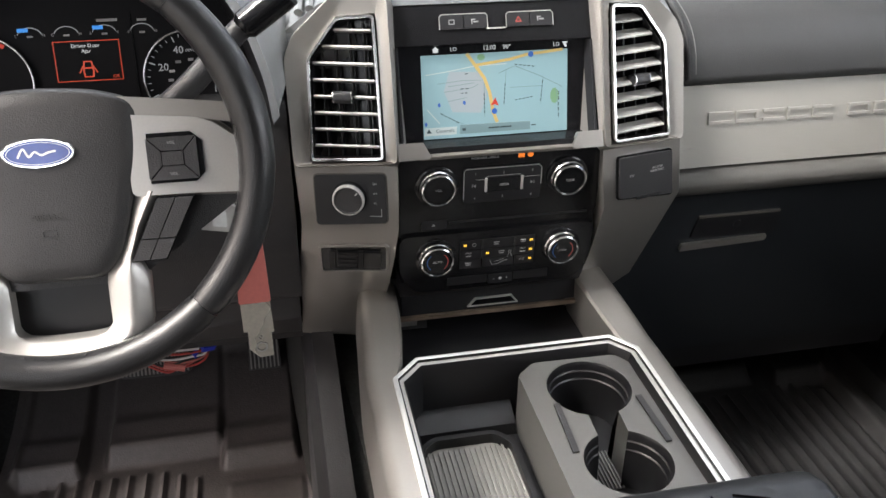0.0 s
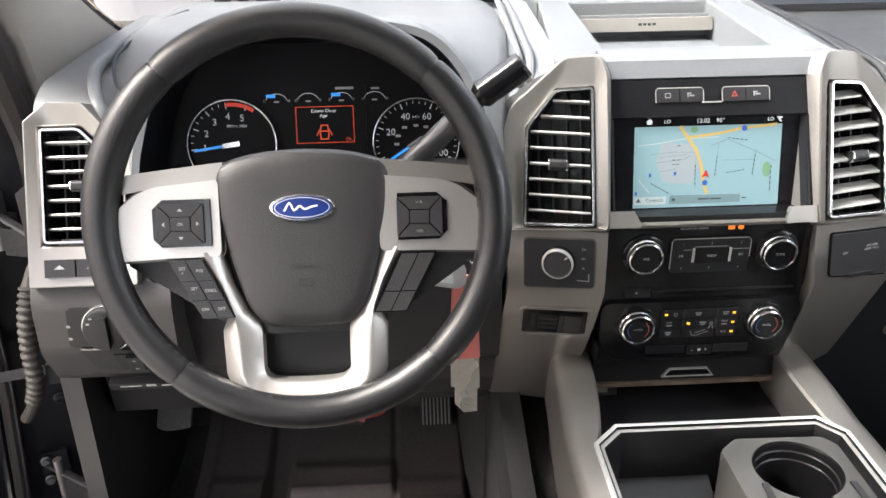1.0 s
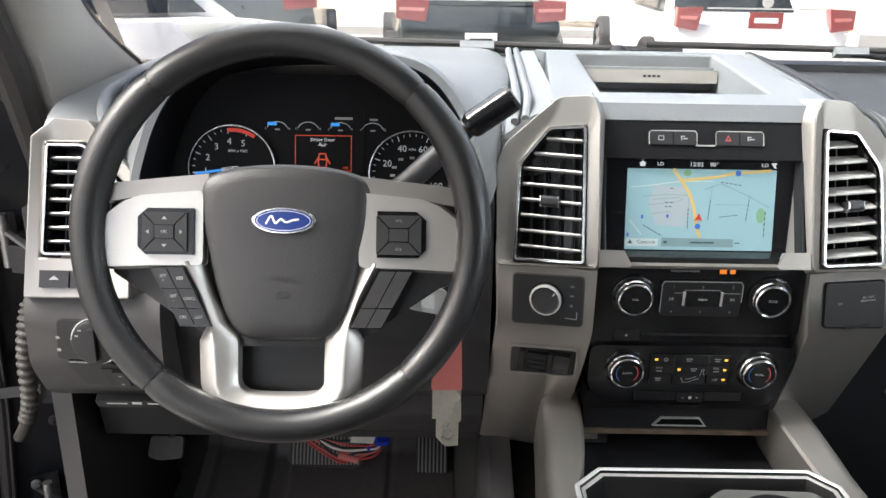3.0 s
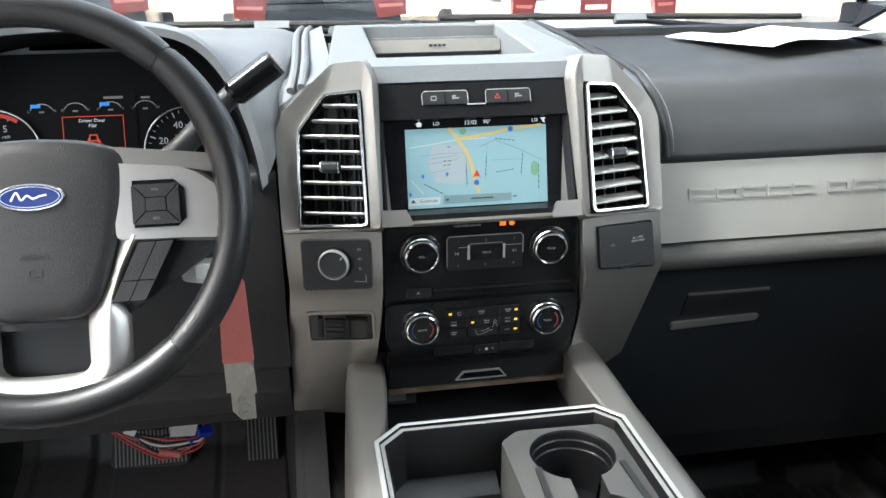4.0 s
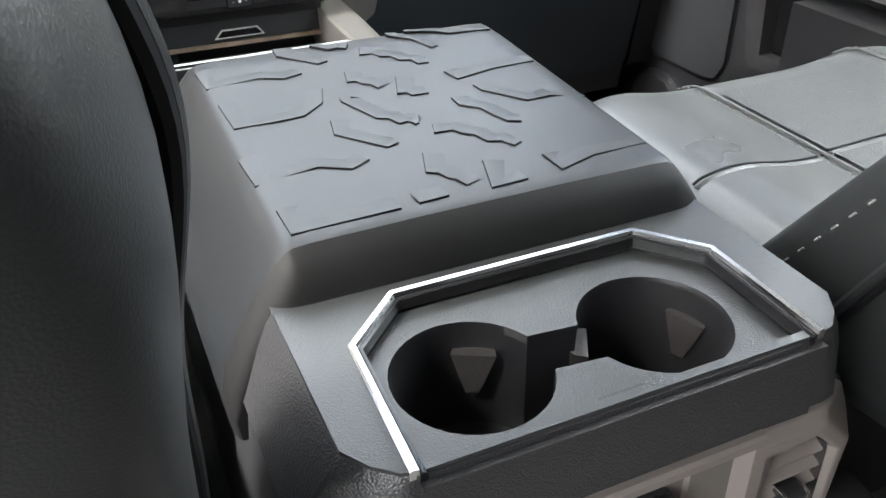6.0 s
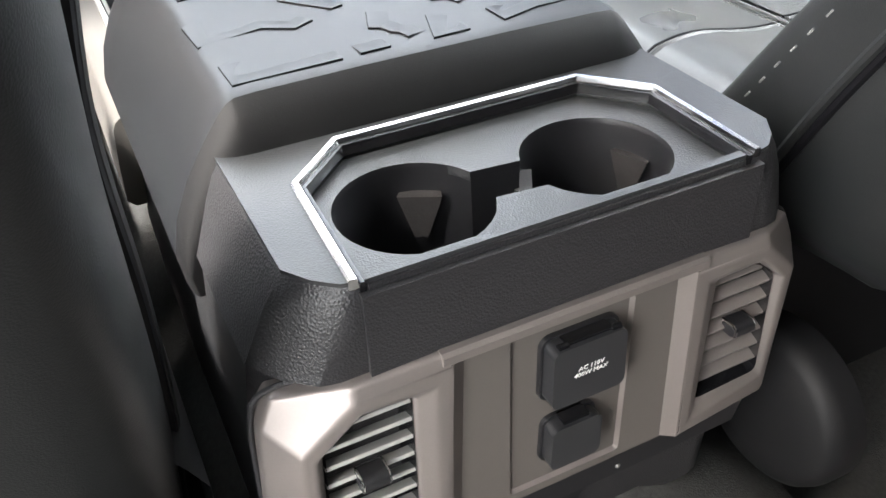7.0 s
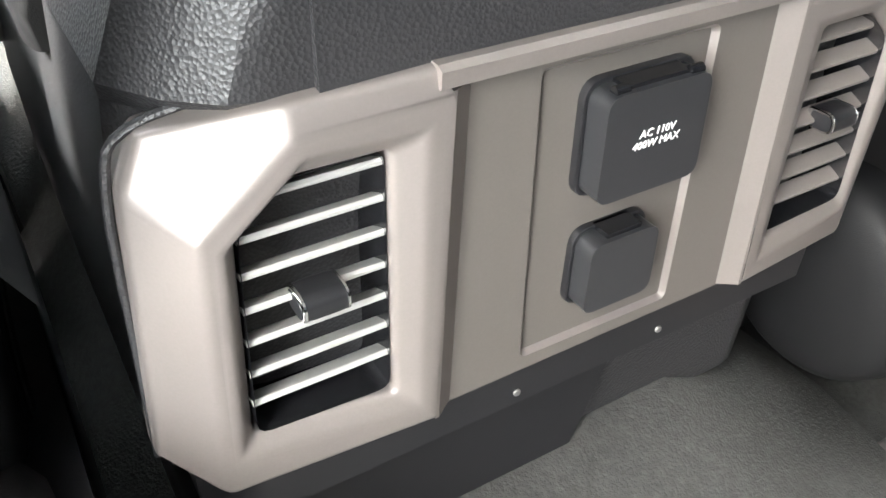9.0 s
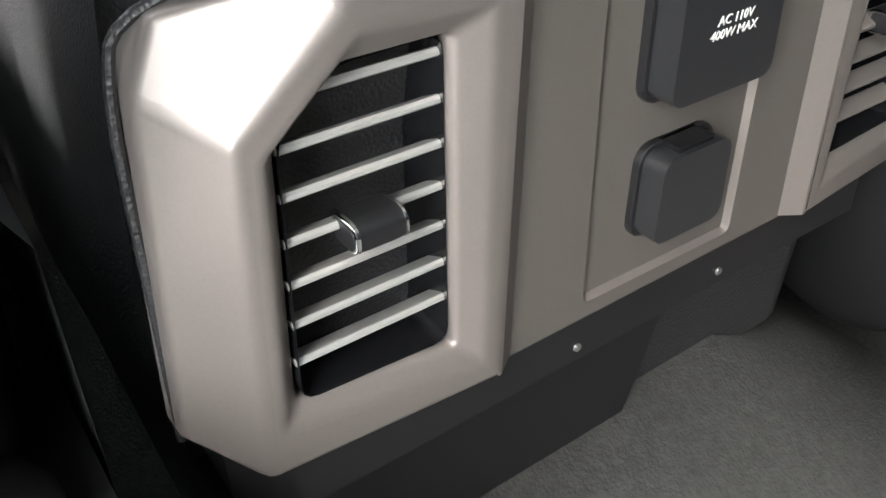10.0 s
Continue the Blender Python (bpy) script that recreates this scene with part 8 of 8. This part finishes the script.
# ---- doors ----
def build_doors():
    # driver's door, standing open
    a = radians(66)
    along, out = Vector((-math.sin(a), -math.cos(a), 0)), Vector((-math.cos(a), math.sin(a), 0))
    hinge = Vector((-0.985, 1.16, 0.0))
    D = Matrix(((along.x, 0, -out.x, hinge.x), (along.y, 0, -out.y, hinge.y), (0, 1, 0, 0), (0, 0, 0, 1)))   # u along, v up, w to the inside
    t = thing("driver_door", "open dark-painted driver door with black shut face", "car door", tuple(hinge))
    part("shell", box(D, -0.02, 1.10, 0.02, 0.80, -0.10, -0.02, 0.012), BODYPAINT, t)
    part("shut_face", bevelled(loft([[D @ Vector((u, v, w)) for u, w in ((0.015, -0.06), (0.055, 0.012), (0.135, 0.022), (0.135, -0.06))] for v in (0.02, 0.40, 0.62, 0.80)]), 0.008), PRIMER, t, "dark painted shut face")
    part("shut_flange", prism(rounded([(0.13, 0.02), (-0.072, 0.02), (-0.076, 0.66), (-0.074, 0.715), (-0.062, 0.760), (-0.040, 0.797), (0.002, 0.846), (0.030, 0.864), (0.070, 0.890), (0.13, 0.94)][::-1], 0.012, 3), D, -0.040, 0.008, 0.006, 3), PRIMER, t, "curved front flange of the door")
    part("inner_trim", prism(rounded([(0.13, 0.06), (1.05, 0.06), (1.05, 0.78), (0.13, 0.78)], 0.03), D, -0.02, 0.06, 0.012, 3), GREYTRIM, t)
    part("lower_pocket", prism(rounded([(0.16, 0.08), (0.9, 0.08), (0.9, 0.24), (0.16, 0.26)], 0.03), D, 0.055, 0.095, 0.012, 3), SATIN, t)
    part("armrest", box(D, 0.25, 0.85, 0.46, 0.52, 0.05, 0.13, 0.015, 3), GREYTRIM, t)
    part("seal", sweep(smooth_path([D @ Vector(p) for p in ((0.115, 0.04, 0.028), (0.118, 0.40, 0.028), (0.115, 0.74, 0.026), (0.16, 0.86, 0.01), (0.36, 1.10, -0.01), (0.60, 1.34, -0.03))], 6), 0.011, 10), RUBBER, t)
    part("window_frame", sweep(smooth_path([D @ Vector(p) for p in ((0.02, 0.78, -0.03), (0.10, 0.90, -0.04), (0.32, 1.16, -0.06), (0.52, 1.36, -0.09), (1.06, 1.40, -0.10), (1.08, 0.80, -0.05))], 6), 0.024, 10), SATIN, t)
    part("belt_line", box(D, 0.02, 1.08, 0.775, 0.815, -0.07, 0.03, 0.008), SATIN, t)
    bolt = mesh_of(turned([(0.0105, 0), (0.0105, 0.002), (0.0075, 0.0035), (0.0075, 0.008), (0.0045, 0.009), (0.004, 0.006)], Matrix(), 12), "bolt", HINGE)
    plug = mesh_of(turned([(0.0095, 0), (0.0090, 0.0020), (0.0060, 0.0030), (0.001, 0.0028)], Matrix(), 16), "plug", PRIMER)
    for u, v, big in ((0.0066, 0.789, 0), (0.013, 0.761, 1), (-0.014, 0.729, 0), (-0.001, 0.667, 1), (-0.031, 0.672, 0), (-0.040, 0.56, 1), (-0.03, 0.34, 0), (-0.045, 0.24, 1)):
        ob = link("bolt" if big else "plug", bolt if big else plug, t)
        ob.matrix_basis = D @ Matrix.Translation((u, v, 0.008))
    hem = smooth_path([(-1.012, 1.105, 0.845), (-0.999, 1.112, 0.797), (-0.985, 1.115, 0.694), (-0.987, 1.115, 0.567), (-0.988, 1.114, 0.453), (-0.989, 1.113, 0.323), (-0.999, 1.110, 0.19), (-1.010, 1.108, 0.06)], 6)
    part("hem_seal", sweep(hem, 0.0105, 10), RUBBER, t, "black rubber hem seal")
    part("seal_lip", sweep([q + Vector((0.012, -0.004, 0)) for q in hem], 0.0036, 8), SATIN, t)
    part("seal_web", sweep([q + Vector((-0.022, 0.008, 0)) for q in hem], 0.014, 8, flat=0.5), PRIMER, t)
    part("edge_fold", sweep(smooth_path([D @ Vector(q) for q in ((-0.066, 0.10, 0.010), (-0.070, 0.64, 0.010), (-0.068, 0.705, 0.010), (-0.056, 0.752, 0.010), (-0.035, 0.788, 0.010), (0.004, 0.836, 0.010))], 6), 0.0042, 8), PRIMER, t)
    for z, drop in ((0.575, 0.022), (0.115, 0.012)):
        h = part("hinge", box(plane((-0.968, 1.152, z), (-0.91, -0.41, 0), (0, 0, 1)), -0.024, 0.018, -0.026, 0.028, 0.0, 0.007, 0.002), HINGE, t, "dusty steel door hinge")
        part("pillar_leaf", bevelled(loft([[Vector((x, y, zz)) for x, y in ((-0.945, 1.128), (-0.940, 1.118), (-0.880, 1.100), (-0.878, 1.110))] for zz in (z - 0.030 - drop, z + 0.012 - drop)]), 0.002), HINGE, h)
        part("upper_arm", sweep([(-0.972, 1.140, z + 0.016), (-0.945, 1.126, z + 0.010), (-0.885, 1.104, z - drop)], 0.0075, 8, flat=0.55), HINGE, h)
        part("pin", sweep([(-0.946, 1.124, z - 0.045), (-0.946, 1.124, z + 0.036)], 0.0075, 12), STEEL, h)
        for dz in (-0.018, 0.020):
            part("leaf_bolt", turned([(0.0085, 0.0), (0.0085, 0.003), (0.0062, 0.004), (0.0062, 0.009), (0.003, 0.0095)], plane((-0.974, 1.142, z + dz), (0.91, 0.41, 0), (0, 0, 1)), 12), STEEL, h)
    # check strap and the ribbed wiring boot between pillar and door
    s = thing("door_check_strap", "dark steel door check strap", "door hardware", (-0.93, 1.09, 0.335))
    part("strap", bevelled(loft([[Vector(p) + Vector((0, 0, dz)) for dz in (0,)] + [Vector(p) + Vector((0, 0.004, 0.016))] + [Vector(p) + Vector((0, 0.008, 0))] for p in ((-0.872, 1.095, 0.335), (-0.93, 1.090, 0.333), (-0.995, 1.085, 0.325))]), 0.001), HINGE, s)
    part("roller", box(pose(-0.893, 1.088, 0.343, 0, 0, 10), -0.014, 0.014, -0.010, 0.010, -0.016, 0.016, 0.004), HINGE, s)
    b = thing("wiring_boot", "ribbed dusty rubber wiring boot", "wiring boot", (-0.96, 1.09, 0.3))
    mid = smooth_path([(-0.880, 1.100, 0.540), (-0.896, 1.075, 0.500), (-0.903, 1.060, 0.460), (-0.912, 1.060, 0.405), (-0.916, 1.062, 0.345), (-0.930, 1.066, 0.300), (-0.955, 1.085, 0.262)], 18)
    k = len(mid)
    rad = [0.009 if i < k * 0.18 or i > k * 0.80 else (0.0128 if (i // 2) % 2 else 0.0098) for i in range(k)]
    part("boot", sweep(mid, rad, 14), BOOT, b, sharp=25)
    # passenger door, shut
    p = thing("passenger_door", "black passenger door panel with silver pull", "car door", (0.83, 0.5, 0.05))
    S = Matrix(((0, 0, -1, 0.815), (1, 0, 0, 0), (0, 1, 0, 0), (0, 0, 0, 1)))   # u = y, v = z, w = inwards
    part("panel", prism(rounded([(-0.20, 0.05), (1.08, 0.05), (1.12, 0.45), (1.06, 0.74), (-0.20, 0.76)], 0.03), S, -0.07, 0.0, 0.012, 3), SATIN, p)
    sp = rounded([(0.990, 0.392), (0.962, 0.424), (0.945, 0.431), (0.845, 0.434), (0.826, 0.430), (0.815, 0.408), (0.813, 0.270), (0.832, 0.237), (0.860, 0.231), (1.005, 0.229), (1.022, 0.240), (1.032, 0.285), (1.018, 0.335)], 0.010, 4)
    part("speaker_panel", prism(sp, S, -0.002, 0.0075, 0.0035, 4), COVERSKIN, p, "black speaker panel with rounded glossy edge")
    part("speaker_gap", hoop(inset(sp, -0.0035), inset(sp, -0.0006), S, -0.002, 0.0010), VOID, p)
    part("speaker_edge", sweep([S @ Vector((u, v, 0.0062)) for u, v in sp[4:26]], 0.0016, 8), GLOSS, p)
    cone = part("lower_speaker", turned([(0.080, -0.002), (0.078, 0.010), (0.070, 0.013), (0.064, 0.010)], S, 40, 0.982, 0.122), SATIN, p, "round speaker in the door foot")
    part("cone", turned([(0.065, 0.006), (0.030, -0.001), (0.012, 0.001), (0.001, 0.004)], S, 40, 0.982, 0.122), BOOT, cone)
    lock = rounded([(0.8375, 0.4570), (0.8560, 0.4550), (0.8745, 0.5000), (0.8565, 0.5020)], 0.006, 4)
    k = part("lock_plate", hoop(lock, inset(lock, 0.0028), S, -0.002, 0.0060, 0.0010, 2), CHROME, p, "chrome ring round the lock switch")
    part("lock_switch", prism(inset(lock, 0.0030), S, -0.002, 0.0035, 0.001), SATIN, k)
    part("lock_rocker", box(S, 0.8515, 0.8580, 0.4650, 0.4800, 0.003, 0.0065, 0.001), SLAT, k)
    part("pull_bar", bevelled(loft([[Vector((x, y - 0.9 * (0.815 - x), z)) for x, z in ((0.815, 0.507), (0.772, 0.507), (0.764, 0.492), (0.768, 0.463), (0.815, 0.456))] for y in (0.812, 0.70, 0.40, 0.10)]), 0.006, 3), SILVER, p, "satin silver pull bar")
    part("pull_front", bevelled(loft([[S @ Vector((u, v, w)) for u, v in ((0.782, 0.458), (0.744, 0.306), (0.733, 0.298), (0.645, 0.300), (0.645, 0.321), (0.716, 0.322), (0.730, 0.458))] for w in (-0.002, 0.030)]), 0.005), GREYTRIM, p, "grey frame under the pull bar")
    # Flat black plate painted in for the shaded hollow behind the pull.
    part("pull_recess", prism(rounded([(0.740, 0.455), (0.722, 0.315), (0.60, 0.310), (0.50, 0.320), (0.50, 0.455)], 0.02), S, -0.002, 0.004, 0.001), UIBLACK, p)
    part("map_pocket", box(S, 0.20, 0.66, 0.335, 0.405, 0.003, 0.030, 0.006, 3), SATIN, p)
    part("release_cup", prism(rounded([(0.70, 0.565), (0.845, 0.560), (0.850, 0.635), (0.70, 0.640)], 0.02, 4), S, -0.002, 0.005, 0.002), PADTOP, p, "pale cup round the inner release")
    part("release_lever", box(S, 0.72, 0.812, 0.588, 0.606, 0.004, 0.016, 0.004, 3), CHROME, p, "chrome inner release lever")
    part("armrest", box(S, 0.05, 0.62, 0.30, 0.44, -0.002, 0.085, 0.02, 3), SATIN, p)
    part("belt_line", box(S, -0.20, 1.06, 0.73, 0.775, -0.06, 0.02, 0.01), PADTOP, p)
    part("outer_skin", box(S, -0.25, 1.15, -0.05, 0.76, -0.13, -0.07, 0.02), BODYPAINT, p)
    w = part("window_pane", box(S, -0.18, 0.95, 0.76, 1.40, -0.055, -0.050), GLASS, p)
    w.visible_shadow = False


build_doors()


# ---- paper on the dash, sticker on the glass ----
def build_papers():
    bm = bmesh.new()
    nx, ny = 10, 8
    vs = [[bm.verts.new(pose(0.56, 1.22, 0.803, 0, 0, 20) @ Vector((-0.14 + 0.28 * i / nx, -0.108 + 0.216 * j / ny, 0.004 + 0.010 * (1 - j / ny) ** 2 * (0.4 + 0.6 * math.sin(i / nx * 3)) + 0.004 * math.sin(i * 0.9)))) for j in range(ny + 1)] for i in range(nx + 1)]
    for i in range(nx):
        for j in range(ny):
            bm.faces.new((vs[i][j], vs[i + 1][j], vs[i + 1][j + 1], vs[i][j + 1]))
    ob = piece("paper_sheet", bm, PAPER, "loose white paper sheet lying on dash top", "paper", sharp=80)
    ob.modifiers.new("thick", "SOLIDIFY").thickness = 0.0006
    t = thing("window_sticker", "pale stock label stuck to the windscreen", "sticker", (-0.68, 1.40, 0.92))
    L = WS @ Matrix.Translation((-0.700, 0.032, -0.006)) @ pose(0, 0, 0, 0, 0, 8)
    part("label", box(L, -0.075, 0.075, -0.030, 0.030, -0.0006, 0.0), PAPER, t)
    for i in range(7):
        part("print_bar", box(L, -0.062 + i * 0.018, -0.050 + i * 0.018, -0.004, 0.020, -0.0012, -0.0006), PRINTDARK, t)
    for i in range(14):
        part("code_bar", box(L, -0.050 + i * 0.0072, -0.0465 + i * 0.0072 + 0.002 * (i % 3 == 0), -0.026, -0.010, -0.0012, -0.0006), PRINTDIM, t)


build_papers()


# ---- outside: wipers, cowl, bonnet, lot and parked cars ----
ASPHALT = mk("sunlit_asphalt", (0.30, 0.29, 0.275), 0.9, 0, 0.25, 0.6, 60, broad=0.6)
SAND = mk("pale_sandy_bank", (0.42, 0.36, 0.28), 0.95, 0, 0.25, 0.8, 8, broad=0.5)
CARWHITE = mk("white_car_paint", (0.80, 0.80, 0.80), 0.3, 0, 0.03, coat=0.6)
CARBLACK = mk("black_car_paint", (0.02, 0.025, 0.025), 0.2, 0, 0.1, coat=0.8)
CARGREY = mk("dark_green_grey_paint", (0.09, 0.10, 0.10), 0.3, 0.3, 0.1, coat=0.6)
LAMPRED = mk("red_lamp_lens", (0.22, 0.025, 0.025), 0.15, 0, 0.2, coat=0.5)
TINT = mk("tinted_window", (0.015, 0.017, 0.018), 0.08)
KERB = mk("pale_concrete", (0.45, 0.44, 0.42), 0.9, 0, 0.15, 0.5, 50)
GZ = -0.62


def car(label, x, y, turn, paint, length, width, height, trunk, lampz):
    """A parked car; its tail is at its own y = 0 and it points forwards."""
    t = thing("parked_car", label, "car", (x, y, GZ), "parked cars")
    M = pose(x, y, GZ, 0, 0, turn)
    hw = width / 2
    belt = height * 0.62
    st = [(0.0, 0.40, belt * 0.72, 0.90), (0.06, 0.30, belt * 0.96, 0.97), (0.30, 0.24, belt * 1.0, 1.0), (length * 0.3, 0.22, belt, 1.0), (length * 0.62, 0.22, belt, 1.0), (length * 0.9, 0.26, belt * 0.86, 0.96), (length, 0.34, belt * 0.66, 0.82)]
    body = loft([[M @ Vector((px * hw * k, py, pz)) for px, pz in ((-0.92, zb), (-1, zb + 0.12), (-1, zb + (zt - zb) * 0.6), (-0.95, zt - 0.03), (-0.86, zt), (0.86, zt), (0.95, zt - 0.03), (1, zb + (zt - zb) * 0.6), (1, zb + 0.12), (0.92, zb))] for py, zb, zt, k in st])
    part("body", body, paint, t, sharp=40)
    cab = [(trunk, belt, 0.86, 0.05), (trunk + 0.45, height, 0.70, 0.03), (length * 0.55, height, 0.70, 0.03), (length * 0.70, belt, 0.84, 0.05)]
    rings = [[M @ Vector((px * hw * k, py, pz)) for px, pz in ((-1, belt - 0.05), (-1, max(belt - 0.02, pz0 - d)), (-0.9, pz0), (0.9, pz0), (1, max(belt - 0.02, pz0 - d)), (1, belt - 0.05))] for py, pz0, k, d in cab]
    part("roof", loft(rings), paint, t, sharp=40)
    rg = Matrix(M)
    a, b = Vector((0, trunk + 0.03, belt + 0.03)), Vector((0, trunk + 0.42, height - 0.05))
    part("rear_window", loft([[M @ Vector((sx * hw * k, p.y - 0.012 + e, p.z + 0.012)) for p, k in ((a, 0.74), (b, 0.62)) for sx in ((-1, 1) if p is a else (1, -1))] for e in (0, 0.02)]), TINT, t)
    for s in (-1, 1):
        part("side_window", loft([[M @ Vector((s * hw * k + s * e, py, pz)) for py, pz, k in ((trunk + 0.35, belt + 0.04, 0.85), (length * 0.64, belt + 0.04, 0.84), (length * 0.55, height - 0.07, 0.72), (trunk + 0.62, height - 0.07, 0.72))] for e in (-0.02, 0.012)]), TINT, t)
        inner = 0.70 if paint is CARWHITE else 0.60
        lamp = part("tail_lamp", bevelled(loft([[M @ Vector((s * hw * px, py, pz)) for px, pz in ((inner + 0.05, lampz - 0.05), (0.985, lampz - 0.02), (0.985, lampz + 0.17), (inner, lampz + 0.18))] for py in (-0.012, 0.10)]), 0.012), LAMPRED, t, "red tail lamp")
        part("reverse_lens", bevelled(loft([[M @ Vector((s * hw * px, py, pz)) for px, pz in ((inner + 0.07, lampz + 0.055), (0.95, lampz + 0.065), (0.95, lampz + 0.095), (inner + 0.055, lampz + 0.090))] for py in (-0.017, 0.02)]), 0.004), REDTAG, lamp, "pale lens band")
        for wy in (length * 0.19, length * 0.80):
            W = plane(tuple(M @ Vector((s * (hw - 0.10), wy, 0.33))), tuple(M.to_3x3() @ Vector((0, s, 0))), (0, 0, 1))
            wl = part("wheel", turned([(0.20, 0.0), (0.33, 0.01), (0.33, 0.19), (0.30, 0.215), (0.225, 0.215), (0.21, 0.18), (0.002, 0.18)], W, 32), RUBBER, t, "black tyre on alloy rim")
            for i in range(5):
                A = 2 * math.pi * i / 5
                part("spoke", prism([(0.03 * math.cos(A + 1.57) + 0.03 * math.cos(A), 0.03 * math.sin(A + 1.57) + 0.03 * math.sin(A)), (0.21 * math.cos(A + 0.12), 0.21 * math.sin(A + 0.12)), (0.21 * math.cos(A - 0.12), 0.21 * math.sin(A - 0.12)), (-0.03 * math.cos(A + 1.57) + 0.03 * math.cos(A), -0.03 * math.sin(A + 1.57) + 0.03 * math.sin(A))], W, 0.18, 0.205), STEEL, wl)
    F = M @ Matrix(((1, 0, 0, 0), (0, 0, -1, -0.004), (0, 1, 0, 0), (0, 0, 0, 1)))
    part("bumper", bevelled(loft([[M @ Vector((px * hw, py, pz)) for px, py in ((-0.96, 0.05), (-0.7, -0.07), (0.7, -0.07), (0.96, 0.05), (0.9, 0.3), (-0.9, 0.3))] for pz in (0.32, 0.60)]), 0.03, 3), paint, t)
    low = 0.0 if paint is CARWHITE else 0.30
    part("number_plate", box(F, -0.17, 0.17, lampz - 0.02 - low, lampz + 0.14 - low, 0.0, 0.022, 0.006), LAMPRED if paint is CARWHITE else PAPER, t, "dealer plate")
    part("plate_bar", box(F, -0.12, 0.12, lampz + 0.035 - low, lampz + 0.085 - low, 0.022, 0.024), PAPER if paint is CARWHITE else PRINTDARK, t)
    part("trunk_line", box(F, -hw * 0.66, hw * 0.66, lampz + 0.165, lampz + 0.180, 0.0, 0.014, 0.004), SLAT, t)
    part("round_badge", turned([(0.055, 0.0), (0.055, 0.012), (0.045, 0.016), (0.002, 0.016)], F, 24, 0.0, lampz + 0.235), SLAT, t)
    return t


def build_outside():
    g = bmesh.new()
    n = 24
    for i in range(n + 1):
        for j in range(n + 1):
            g.verts.new((600 * ((i / n - 0.5) * 2) ** 3, 600 * ((j / n - 0.5) * 2) ** 3, GZ))
    g.verts.ensure_lookup_table()
    for i in range(n):
        for j in range(n):
            a = i * (n + 1) + j
            g.faces.new((g.verts[a], g.verts[a + n + 1], g.verts[a + n + 2], g.verts[a + 1]))
    piece("ground", g, ASPHALT, "sunlit pale grey parking lot asphalt", "ground", kind="structure")
    car("white sedan parked tail-on with red plate", 2.95, 8.7, 0, CARWHITE, 4.6, 1.82, 1.44, 0.95, 0.86)
    car("black hatchback parked tail-on", 0.10, 9.0, 4, CARBLACK, 4.3, 1.80, 1.50, 0.35, 0.88)
    car("dark grey pickup-like wagon parked tail-on", -2.55, 8.8, 6, CARGREY, 4.9, 1.95, 1.80, 0.20, 0.98)
    car("white car parked side-on to the lot", -5.6, 7.6, -62, CARWHITE, 4.7, 1.84, 1.45, 0.9, 0.86)
    b = bmesh.new()
    rows = []
    rnd = random.Random(8)
    for j, (y, z) in enumerate(((17, GZ), (17.2, GZ + 0.18), (19, GZ + 0.5), (23, GZ + 2.0), (30, GZ + 3.2), (45, GZ + 3.6), (46, GZ))):
        rows.append([b.verts.new((-60 + 5 * i, y + rnd.uniform(-0.3, 0.3), z + (rnd.uniform(-0.25, 0.25) if 1 < j < 6 else 0))) for i in range(25)])
    for r, q in zip(rows, rows[1:]):
        for i in range(24):
            b.faces.new((r[i], r[i + 1], q[i + 1], q[i]))
    piece("earth_bank", b, SAND, "pale sandy bank behind the parked cars", "bank", kind="structure")
    piece("kerb", box(TOP, -40, 40, 15.6, 15.9, GZ - 0.05, GZ + 0.15, 0.02), KERB, "pale concrete kerb", "kerb", kind="structure")
    for i, x in enumerate((4.4, 6.6)):
        piece("kerb_block", box(TOP, x, x + 1.5, 14.2, 14.6, GZ, GZ + 0.28, 0.03), KERB, "low concrete wheel stop block", "block", "wheel stops")
    # the truck's own cowl, bonnet and wipers
    t = thing("bonnet", "dark painted truck bonnet", "car body", (0, 2.1, 0.3))
    part("cowl", box(TOP, -0.86, 0.86, 1.545, 1.72, 0.66, 0.745, 0.01), SATIN, t, "black plastic cowl")
    rings = [[Vector((x, y, z - 0.10 * (abs(x) / 0.92) ** 3)) for x in [-0.92 + 0.92 * i / 6 for i in range(13)]] for y, z in ((1.71, 0.72), (1.9, 0.70), (2.4, 0.64), (2.8, 0.55), (2.86, 0.40))]
    part("panel", loft(rings, caps=False, closed=False), BODYPAINT, t, sharp=60)
    for x0, x1, nm in ((-0.62, 0.12, 1), (0.05, 0.78, 2)):
        w = thing("wiper", "black windscreen wiper lying at the glass base", "wiper", (x0, 1.53, 0.80), "windscreen wipers")
        f = lambda x, v, h: WS @ Vector((x, v, h))
        part("blade", sweep([f(x0, 0.040, 0.014), f((x0 + x1) / 2, 0.030, 0.013), f(x1, 0.016, 0.014)], 0.006, 8), RUBBER, w)
        part("arm", sweep([f(x1 + 0.04, -0.04, 0.03), f(x1 - 0.05, -0.005, 0.034), f((x0 + x1) / 2, 0.035, 0.024)], [0.009, 0.008, 0.005], 10), SATIN, w)
        part("spring_clip", box(WS, (x0 + x1) / 2 - 0.03, (x0 + x1) / 2 + 0.03, 0.026, 0.042, 0.014, 0.028, 0.004), PADTOP, w)


build_outside()
